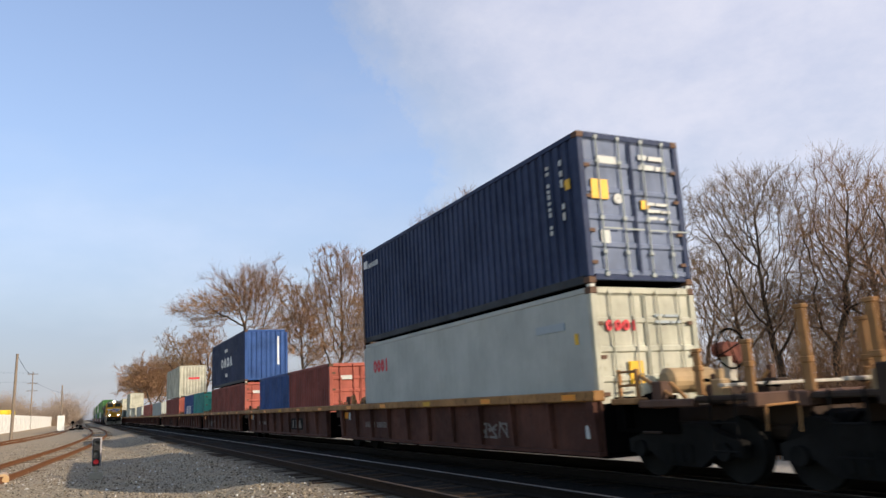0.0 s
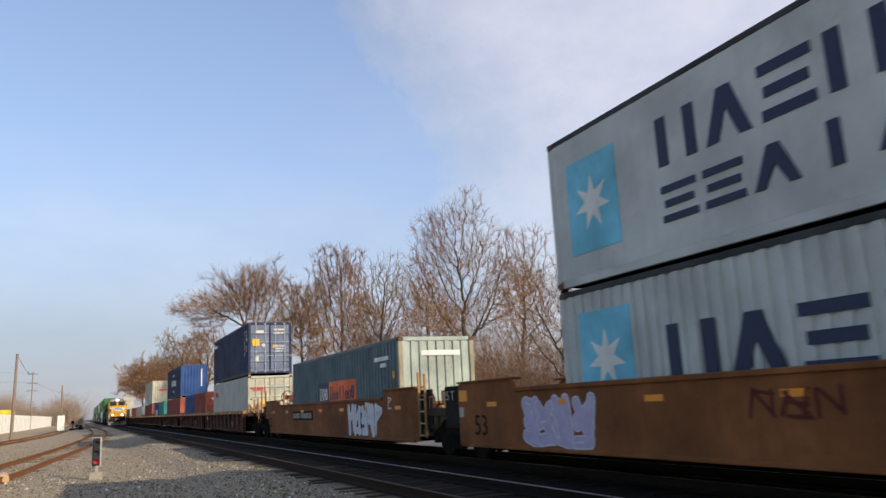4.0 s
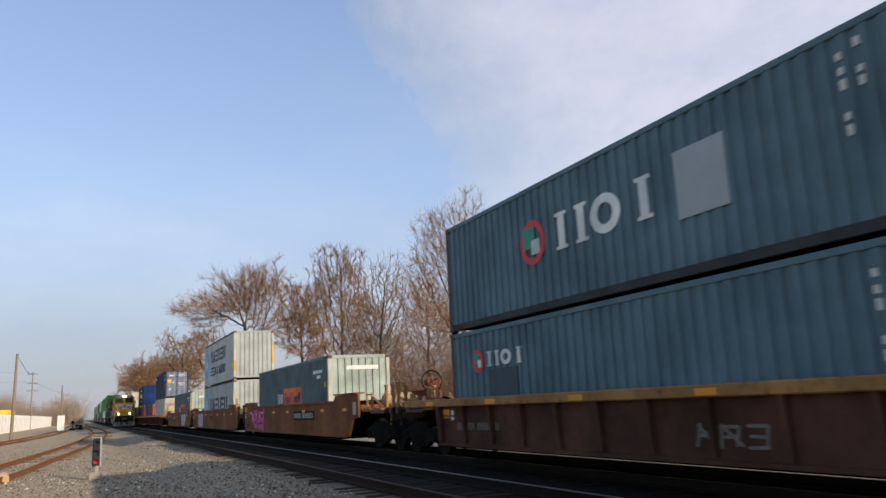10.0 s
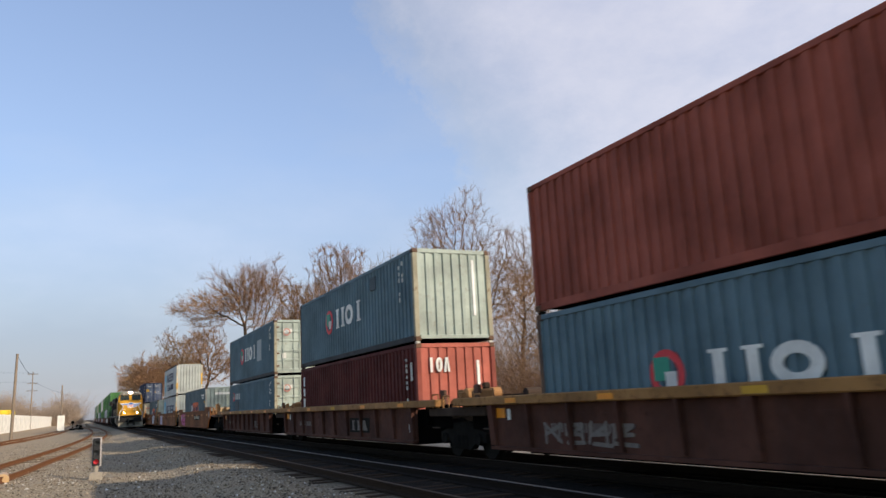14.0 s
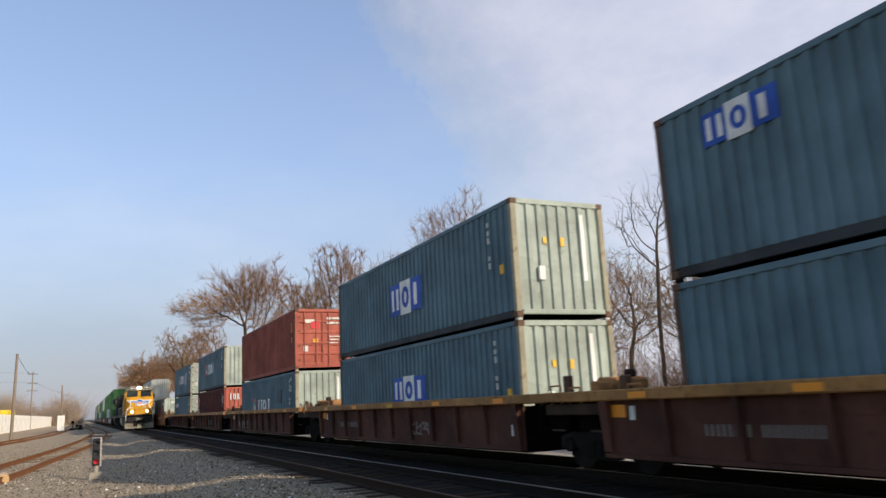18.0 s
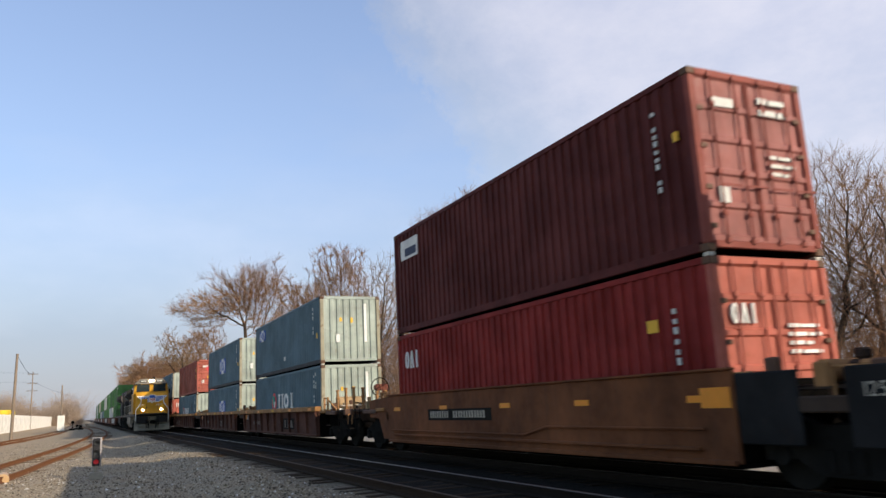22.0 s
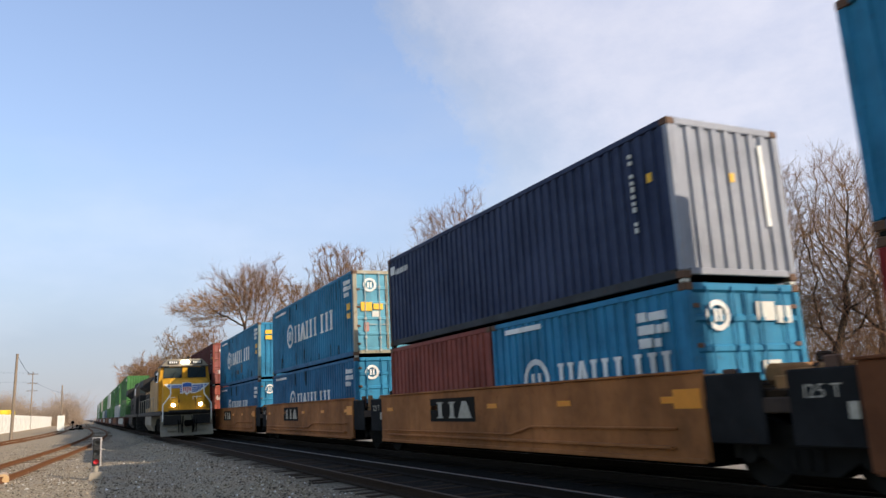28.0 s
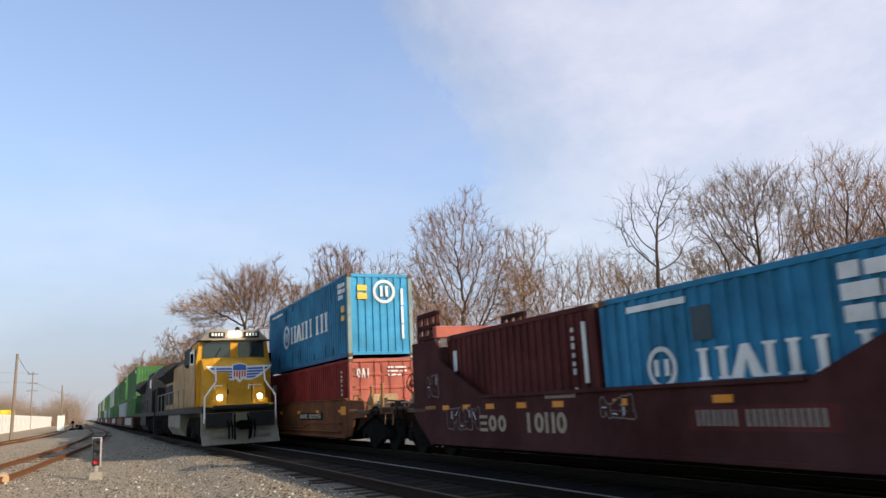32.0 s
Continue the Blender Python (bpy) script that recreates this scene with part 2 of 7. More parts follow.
def ground_z(x, y):
    near = 1.0 if abs(y) < 200 else 0.0
    rough = noise.noise((x * 0.35, y * 0.22, 0.3)) * 0.07 + noise.noise((x * 1.7, y * 1.5, 5.1)) * 0.025
    hump = 0.05 * math.sin(y * 0.19 + x * 0.4) * bed(x - 2.2, 1.0, 1.8)
    z = -0.36 + (rough + hump) * near
    z += (0.17 * bed(x - 4.2, 0.5, 1.5) - 0.06 * bed(x - 1.2, 1.0, 1.5)) * near
    k = max(bed(x - TRACK_A), bed(x - TRACK_B))
    z = z * (1 - k) + (-0.19 + 0.3 * rough * near) * k
    if y < 320:
        k = max(bed(x - LANE_C(y), 1.5, 0.8), 0.8 * bed(x - LANE_D(y), 1.5, 0.8))
        z = z * (1 - k) + (-0.33 + 0.4 * rough) * k
    if x > 13:
        z -= min(1.0, (x - 13) / 5) * 0.35
    return z


def spaced(a, b, first, grow):
    out, s = [a], first
    while out[-1] < b:
        out.append(out[-1] + s)
        s *= grow
    return out


def ground():
    xs = [-3000, -900, -300, -120, -60, -40] + [-28 + i * 2 for i in range(8)] + list(np.arange(-12, 14.01, 0.3)) + [15, 16.5, 18, 20, 23, 27, 32, 40, 60, 120, 300, 900, 3000]
    ys = [-400, -120, -50, -25, -12, -5] + spaced(0, 120, 0.3, 1.012) + [150, 200, 280, 400, 700, 1400, 4500]
    v = [(x, y, ground_z(x, y)) for y in ys for x in xs]
    n = len(xs)
    f = [(j * n + i, j * n + i + 1, (j + 1) * n + i + 1, (j + 1) * n + i) for j in range(len(ys) - 1) for i in range(n - 1)]
    me = bpy.data.meshes.new("ground")
    me.from_pydata(v, [], f)
    me.shade_smooth()
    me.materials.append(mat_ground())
    tagged(new("ground", me), "grey and brown gravel ground beside the railway tracks", "ground", kind="structure")


def stones():
    """Loose ballast stones between the camera and the near track."""
    m, nt, b = nodes_of("ballast_stone")
    g = nt.nodes.new("ShaderNodeNewGeometry")
    r = ramp(nt, g.outputs["Random Per Island"], [(0.0, (0.03, 0.026, 0.021)), (0.3, (0.14, 0.112, 0.08)), (0.62, (0.27, 0.21, 0.14)), (0.86, (0.43, 0.355, 0.26)), (0.955, (0.46, 0.39, 0.29)), (0.985, (0.74, 0.71, 0.66))])
    nt.links.new(r.outputs[0], b.inputs["Base Color"])
    b.inputs["Roughness"].default_value = 0.9
    b.inputs["Specular IOR Level"].default_value = 0.15
    rng = random.Random(4)
    v, f = [], []
    base = [(1, 0, 0), (-1, 0, 0), (0, 1, 0), (0, -1, 0), (0, 0, 1), (0, 0, -1)]
    tri = [(0, 2, 4), (2, 1, 4), (1, 3, 4), (3, 0, 4), (2, 0, 5), (1, 2, 5), (3, 1, 5), (0, 3, 5)]
    for i in range(46000):
        y = 8.5 + 62 * rng.random() ** 2.1
        x = rng.uniform(-0.16, 0.46) * y + rng.uniform(-0.3, 0.3)
        if abs(x - TRACK_B) < 0.8 and rng.random() < 0.5:
            continue
        if x > 4.3 + rng.uniform(-0.4, 0.4):
            continue
        s = rng.uniform(0.013, 0.034) * (1 + 0.6 * (rng.random() > 0.95))
        z = ground_z(x, y) + s * 0.25
        a = rng.uniform(0, 6.28)
        ca, sa = math.cos(a), math.sin(a)
        k = [s * rng.uniform(0.6, 1.3) for _ in base]
        n = len(v)
        v += [(x + (p[0] * ca - p[1] * sa) * q, y + (p[0] * sa + p[1] * ca) * q, z + p[2] * q * 0.7) for p, q in zip(base, k)]
        f += [(t[0] + n, t[1] + n, t[2] + n) for t in tri]
    me = bpy.data.meshes.new("ballast_stones")
    me.from_pydata(v, [], f)
    me.materials.append(m)
    tagged(new("ballast_stones", me), "loose grey, brown and white ballast stones on the ground", "gravel", kind="stuff")


# ---- tracks ----
RAIL = [(-0.07, -0.17), (-0.07, -0.155), (-0.012, -0.135), (-0.012, -0.045), (-0.036, -0.035), (-0.036, -0.006), (-0.028, 0.0),
        (0.028, 0.0), (0.036, -0.006), (0.036, -0.035), (0.012, -0.045), (0.012, -0.135), (0.07, -0.155), (0.07, -0.17)]


def rail_mesh(path):
    """The rail's section swept along (x, y, z) points."""
    m, n = M(), len(RAIL)
    v, f = [], []
    for i, (x, y, z) in enumerate(path):
        a, b = path[max(0, i - 1)], path[min(len(path) - 1, i + 1)]
        d = math.hypot(b[0] - a[0], b[1] - a[1])
        nx, ny = (b[1] - a[1]) / d, -(b[0] - a[0]) / d
        v += [(x + p * nx, y + p * ny, z + q) for p, q in RAIL]
        if i:
            f += [((i - 1) * n + k, (i - 1) * n + (k + 1) % n, i * n + (k + 1) % n, i * n + k) for k in range(n)]
    f += [tuple(range(n)), tuple(range((len(path) - 1) * n, len(path) * n))[::-1]]
    return m.add(v, f)


def mat_rail(name, head, side):
    m, nt, b = nodes_of(name)
    s = nt.nodes.new("ShaderNodeSeparateXYZ")
    nt.links.new(nt.nodes.new("ShaderNodeTexCoord").outputs["Object"], s.inputs[0])
    lift = nt.nodes.new("ShaderNodeMapRange")
    lift.inputs["From Min"].default_value, lift.inputs["From Max"].default_value = -0.004, -0.001
    nt.links.new(s.outputs[2], lift.inputs[0])
    top = ramp(nt, lift.outputs[0], [(0.0, 0.0), (1.0, 1.0)])
    n = noise_node(nt, 9.0, 6, 0.7)
    worn = blend(nt, n.outputs[0], tuple(c * 0.6 for c in side), tuple(c * 1.4 for c in side))
    nt.links.new(blend(nt, top.outputs[0], worn, head), b.inputs["Base Color"])
    nt.links.new(ramp(nt, top.outputs[0], [(0.0, 0.85), (1.0, 0.38 if head[0] > 0.3 else 0.8)]).outputs[0], b.inputs["Roughness"])
    b.inputs["Specular IOR Level"].default_value = 0.1
    nt.links.new(ramp(nt, top.outputs[0], [(0.0, 0.0), (1.0, 0.9 if head[0] > 0.3 else 0.0)]).outputs[0], b.inputs["Metallic"])
    return m


def mat_tie(name, dark, light):
    m, nt, b = nodes_of(name)
    o = nt.nodes.new("ShaderNodeObjectInfo")
    g = noise_node(nt, 3.0, 8, 0.7, stretch=(1.0, 12.0, 6.0))
    c = blend(nt, g.outputs[0], dark, light)
    c = blend(nt, o.outputs["Random"], c, tuple((p + q) / 2.6 for p, q in zip(dark, light)))
    nt.links.new(c, b.inputs["Base Color"])
    b.inputs["Roughness"].default_value = 0.95
    b.inputs["Specular IOR Level"].default_value = 0.08
    bumped(nt, b, g.outputs[0], 0.6, 0.02)
    return m


def track(name, label, lane_at, y0, y1, z, rail_mat, tie_mat, singles=(0, 0), seed=1, dull=None):
    """Two rails on wooden ties; the ties within the stretch singles are pieces of their own, the rest one mesh."""
    t = tagged(new(name), label, "railway track", kind="structure")
    ys = [y0 + (y1 - y0) * i / 160 for i in range(161)] if lane_at(y0) != lane_at(y1) else [y0, y1]
    for s in (-0.755, 0.755):
        path = []
        for y in ys:
            slope = (lane_at(y + 0.5) - lane_at(y - 0.5))
            k = math.sqrt(1 + slope * slope)
            path.append((lane_at(y) + s / k, y - s * slope / k, z))
        part("rail", rail_mesh(path), dull if dull and s < 0 else rail_mat, t)
    rng = random.Random(seed)
    tie = M().bev(-1.28, 1.28, -0.11, 0.11, -0.16, 0, 0.012).data("tie")
    rest = M()
    y = y0
    while y < min(y1, 330):
        slope = lane_at(y + 0.5) - lane_at(y - 0.5)
        dx, dz, a = rng.uniform(-0.07, 0.07), rng.uniform(-0.03, 0.005), -math.degrees(math.atan(slope)) + rng.uniform(-1.2, 1.2)
        if singles[0] < y < singles[1]:
            part("tie", tie, tie_mat, t).matrix_basis = pose(lane_at(y) + dx, y, z - 0.172 + dz, 0, 0, a)
        else:
            q = pose(lane_at(y) + dx, y, z - 0.172 + dz, 0, 0, a)
            rest.add([q @ Vector(p) for p in ((-1.28, -0.11, -0.1), (1.28, -0.11, -0.1), (1.28, 0.11, -0.1), (-1.28, 0.11, -0.1), (-1.28, -0.11, 0), (1.28, -0.11, 0), (1.28, 0.11, 0), (-1.28, 0.11, 0))],
                     [(4, 5, 6, 7), (0, 1, 5, 4), (1, 2, 6, 5), (2, 3, 7, 6), (3, 0, 4, 7)])
        y += 0.54
    tagged(part("ties", rest, tie_mat, t), kind="stuff")


def tracks():
    shiny = mat_rail("worn_rail", (0.31, 0.29, 0.27), (0.016, 0.011, 0.008))
    rusty = mat_rail("rusty_rail", (0.15, 0.075, 0.04), (0.16, 0.07, 0.032))
    tie = mat_tie("weathered_tie_wood", (0.05, 0.036, 0.026), (0.26, 0.19, 0.125))
    # ties of the main tracks near black: the shade there is in the wood colour
    shade_ties = mat_tie("oil_black_tie_wood", (0.01, 0.0075, 0.0055), (0.075, 0.05, 0.033))
    track("track_1", "main track under the container train, dark and shaded", lambda y: TRACK_A, -40, 1500, 0.0, shiny, shade_ties, seed=2)
    # near rail of track 2 darker: its shade is put into the colour
    track("track_2", "main track with worn bright rails on wooden ties", lambda y: TRACK_B, -40, 1500, 0.0, shiny, shade_ties, singles=(6, 60), seed=3, dull=mat_rail("rust_stained_rail", (0.085, 0.06, 0.045), (0.03, 0.018, 0.011)))
    track("track_3", "rusty curved siding track on old wooden ties", LANE_C, 20.8, 320, -0.15, rusty, tie, singles=(24, 70), seed=5)
    track("track_4", "rusty outer siding track", LANE_D, 10, 320, -0.17, rusty, tie, seed=7)


# ---- signal, fence, poles ----
def signal():
    s = thing("dwarf_signal", "black dwarf signal on a concrete foot, lowest lens lit red", "signal", at=(0.43, 26.3, ground_z(0.43, 26.3)))
    con = plain("pale_concrete", (0.3, 0.26, 0.21), 0.9, 0, 12, 0.25)
    black = plain("signal_black", (0.02, 0.02, 0.022), 0.5)
    part("foot", M().prism([(-0.2, -0.1), (0.2, -0.1), (0.17, 0.22), (-0.17, 0.22)], -0.2, 0.2, 1), con, s)
    part("post", M().tube((0, 0, 0.2), (0, 0, 0.42), 0.07, n=12), con, s)
    part("back_plate", M().bev(-0.135, 0.145, 0.06, 0.1, 0.38, 1.26, 0.01), plain("signal_grey", (0.36, 0.33, 0.33), 0.6), s)
    part("housing", M().bev(-0.115, 0.095, -0.06, 0.06, 0.40, 1.24, 0.02), black, s)
    lit = glow("red_lens_lit", (0.55, 0.02, 0.03), 0.25)
    dark = plain("dark_lens", (0.05, 0.055, 0.06), 0.15)
    for i, z in enumerate((0.53, 0.81, 1.09)):
        hood = M()
        n = 14
        for k in range(n):
            a0, a1 = math.pi * (-0.15 + 1.3 * k / n), math.pi * (-0.15 + 1.3 * (k + 1) / n)
            q = [(math.cos(a) * r, y, math.sin(a) * r) for a in (a0, a1) for r in (0.085, 0.095) for y in (-0.2, -0.06)]
            hood.add([(p[0] - 0.01, p[1], p[2] + z) for p in q], [(0, 1, 5, 4), (2, 6, 7, 3), (0, 4, 6, 2), (1, 3, 7, 5)])
        part("hood", hood, black, s)
        part("lens", M().tube((-0.01, -0.085, z), (-0.01, -0.06, z), 0.075, n=20), lit if i == 0 else dark, s, "lit red lens" if i == 0 else "dark unlit lens")


def wooden_block():
    b = thing("wooden_block", "sawn pale wooden block at the end of the rail", "wood block", at=(-2.06, 26.6, ground_z(-2.06, 26.6) + 0.02))
    m, nt, p = nodes_of("pale_sawn_wood")
    g = noise_node(nt, 5, 6, 0.6, stretch=(8, 1, 8))
    nt.links.new(blend(nt, g.outputs[0], (0.34, 0.2, 0.09), (0.6, 0.4, 0.2)), p.inputs["Base Color"])
    part("log", M().tube((0, -0.3, 0.06), (-0.1, 1.2, 0.06), 0.17, 0.16, n=16), m, b)


def fence():
    wall = tagged(new("fence"), "long white painted panel fence beside the yard", "fence", kind="structure")
    white = paint("white_fence_paint", (0.80, 0.78, 0.72), amount=0.06, grime=0.2)
    pane = M().bev(0, 9.6, -0.08, 0.08, -0.5, 3.1, 0.02).data("panel")
    post = M().bev(-0.1, 0.1, -0.11, 0.11, -0.5, 3.15, 0.02).data("post")
    a, b = Vector((-13.6, 120)), Vector((-10.0, 350))
    n = 23
    for i in range(n):
        p = a + (b - a) * i / n
        ang = math.degrees(math.atan2(b.y - a.y, b.x - a.x))
        q = part("panel", pane, white, wall)
        q.matrix_basis = pose(p.x, p.y, -0.1, 0, 0, ang)
        part("post", post, white, wall).matrix_basis = pose(p.x, p.y, -0.1, 0, 0, ang)
    y = thing("yellow_trailer", "yellow trailer roof showing above the white fence", "trailer", at=(-15.6, 196, ground_z(-15, 196)))
    part("body", M().bev(-1.3, 1.3, -8, 8, 0.9, 4.55, 0.08), paint("trailer_yellow", (0.75, 0.52, 0.03), amount=0.1), y)
    for k in (-6, -4.8, 5):
        part("wheel", M().tube((-1.2, k, 0.48), (1.2, k, 0.48), 0.48, n=18), DARK, y)
    cab = thing("relay_cabinet", "white steel relay cabinet beside the track", "cabinet", at=(-3.35, 146, ground_z(-3.35, 146)))
    part("body", M().bev(-0.55, 0.55, -0.5, 0.5, 0.1, 2.5, 0.03), white, cab)
    part("roof", M().bev(-0.62, 0.62, -0.57, 0.57, 2.5, 2.6, 0.03), white, cab)
    part("base", M().bev(-0.5, 0.5, -0.45, 0.45, -0.2, 0.1, 0.01), plain("cabinet_base", (0.3, 0.29, 0.27)), cab)
    for x, yy, h in ((-1.6, 150, 1.6), (-0.9, 158, 0.9), (-0.3, 152, 0.8)):
        sw = thing("switch_stand", "dark switch stand beside the siding", "switch stand", at=(x, yy, ground_z(x, yy)))
        part("base", M().bev(-0.5, 0.5, -0.25, 0.25, 0, 0.3, 0.03), DARK, sw)
        part("post", M().tube((0, 0, 0.3), (0, 0, h), 0.06, n=8), DARK, sw)
        part("target", M().bev(-0.25, 0.25, -0.02, 0.02, h - 0.45, h, 0.01), DARK, sw)


def pole(x, y, h, r, lean, arms, label):
    p = thing("utility_pole", label, "utility pole", "poles beside the yard", at=(x, y, ground_z(x, y) - 0.1))
    m, nt, b = nodes_of("weathered_pole_wood")
    g = noise_node(nt, 2.0, 7, 0.65, stretch=(6, 6, 0.6))
    nt.links.new(blend(nt, g.outputs[0], (0.10, 0.075, 0.055), (0.3, 0.23, 0.17)), b.inputs["Base Color"])
    b.inputs["Roughness"].default_value = 0.9
    part("shaft", M().tube((0, 0, 0), (lean, 0, h), r, r * 0.7, n=12), m, p)
    for z in arms:
        part("crossarm", M().bev(-1.2 + lean * z / h, 1.2 + lean * z / h, -0.07, 0.07, z, z + 0.13, 0.01), m, p)
        for k in (-1.05, -0.45, 0.45, 1.05):
            part("insulator", M().tube((k + lean * z / h, 0, z + 0.13), (k + lean * z / h, 0, z + 0.32), 0.05, 0.035, n=8), DARK, p)
    return p


def poles():
    pole(-6.55, 90, 8.9, 0.17, 0.1, (), "bare weathered wooden pole beside the siding")
    pole(-12.0, 220, 14.5, 0.17, 0.0, (13.8, 11.5, 9.6), "tall wooden power pole with three crossarms behind the fence")
    pole(-3.35, 147.6, 7.9, 0.15, -0.1, (), "thin wooden pole behind the relay cabinet")
    wire = thing("power_lines", "thin dark overhead wires strung between poles", "wire")
    for k, (p, q) in enumerate((((-12.0, 220, 13.7), (-60, 120, 13.0)), ((-12.0, 220, 11.4), (-60, 120, 11.0)), ((-12.0, 220, 13.7), (-6.45, 90, 8.3)), ((-12.0, 220, 11.4), (2, 420, 11)))):
        m = M()
        P, Q = Vector(p), Vector(q)
        prev = P
        for i in range(1, 15):
            u = i / 14
            c = P.lerp(Q, u) - Vector((0, 0, 3.0 * u * (1 - u)))
            m.tube(prev, c, 0.022, n=4, cap=False)
            prev = c
        part("wire", m, DARK, wire)
    car = thing("passenger_car", "silver railway cars standing far down the line", "railway car", at=(-1.5, 400, 0))
    sv = paint("silver_car_paint", (0.5, 0.52, 0.54), amount=0.1)
    part("body", M().bev(-1.5, 1.5, 0, 24, 1.0, 4.2, 0.2), sv, car)
    part("underframe", M().bev(-1.2, 1.2, 1, 23, 0.0, 1.0, 0.05), DARK, car)
    part("window_band", M().box(-1.52, 1.52, 1, 23, 2.5, 3.2), DARK, car)


ground()
stones()
tracks()
signal()
wooden_block()
fence()
poles()


# ---- trees ----
def mat_bark(name, a, b_):
    m, nt, b = nodes_of(name)
    n = noise_node(nt, 4.0, 6, 0.7, stretch=(3, 3, 0.8))
    nt.links.new(blend(nt, n.outputs[0], a, b_), b.inputs["Base Color"])
    b.inputs["Roughness"].default_value = 0.95
    return m


BARK = mat_bark("grey_brown_bark", (0.03, 0.021, 0.015), (0.115, 0.08, 0.056))
TWIG = mat_bark("tan_twigs", (0.13, 0.082, 0.046), (0.32, 0.205, 0.118))
TWIG_RED = mat_bark("reddish_brown_twigs", (0.16, 0.085, 0.042), (0.36, 0.20, 0.105))


# Far twigs lightened: the haze of distance is put into their colour.
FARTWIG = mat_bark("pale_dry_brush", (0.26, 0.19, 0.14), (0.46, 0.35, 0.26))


ACROSS = Vector((math.cos(YAW), math.sin(YAW), 0))      # the way in which the crowns spread


def crown_points(rng, lobes, count):
    """Points spread through the lobes of a crown in loose clumps of many sizes."""
    few = max(8, count // 22)
    size = np.array([l[2] * l[2] * l[3] for l in lobes], float)
    first = rng.choice(len(lobes), few, p=size / size.sum())
    heart = rng.normal(size=(few, 3))
    heart /= np.linalg.norm(heart, axis=1)[:, None]
    heart *= (0.2 + 0.85 * rng.random(few) ** 0.6)[:, None]
    clump = rng.integers(0, few, count)
    which = first[clump]
    d = heart[clump] + rng.normal(size=(count, 3)) * rng.uniform(0.08, 0.3, few)[clump][:, None]
    out = np.zeros((count, 3))
    for i, (s, z, rl, rz) in enumerate(lobes):
        k = which == i
        e = d[k]
        out[k] = np.outer(s + e[:, 0] * rl, np.array(ACROSS)) + np.outer(e[:, 1] * rl * 0.85, (-ACROSS.y, ACROSS.x, 0)) + np.outer(z + e[:, 2] * rz, (0, 0, 1))
    return out


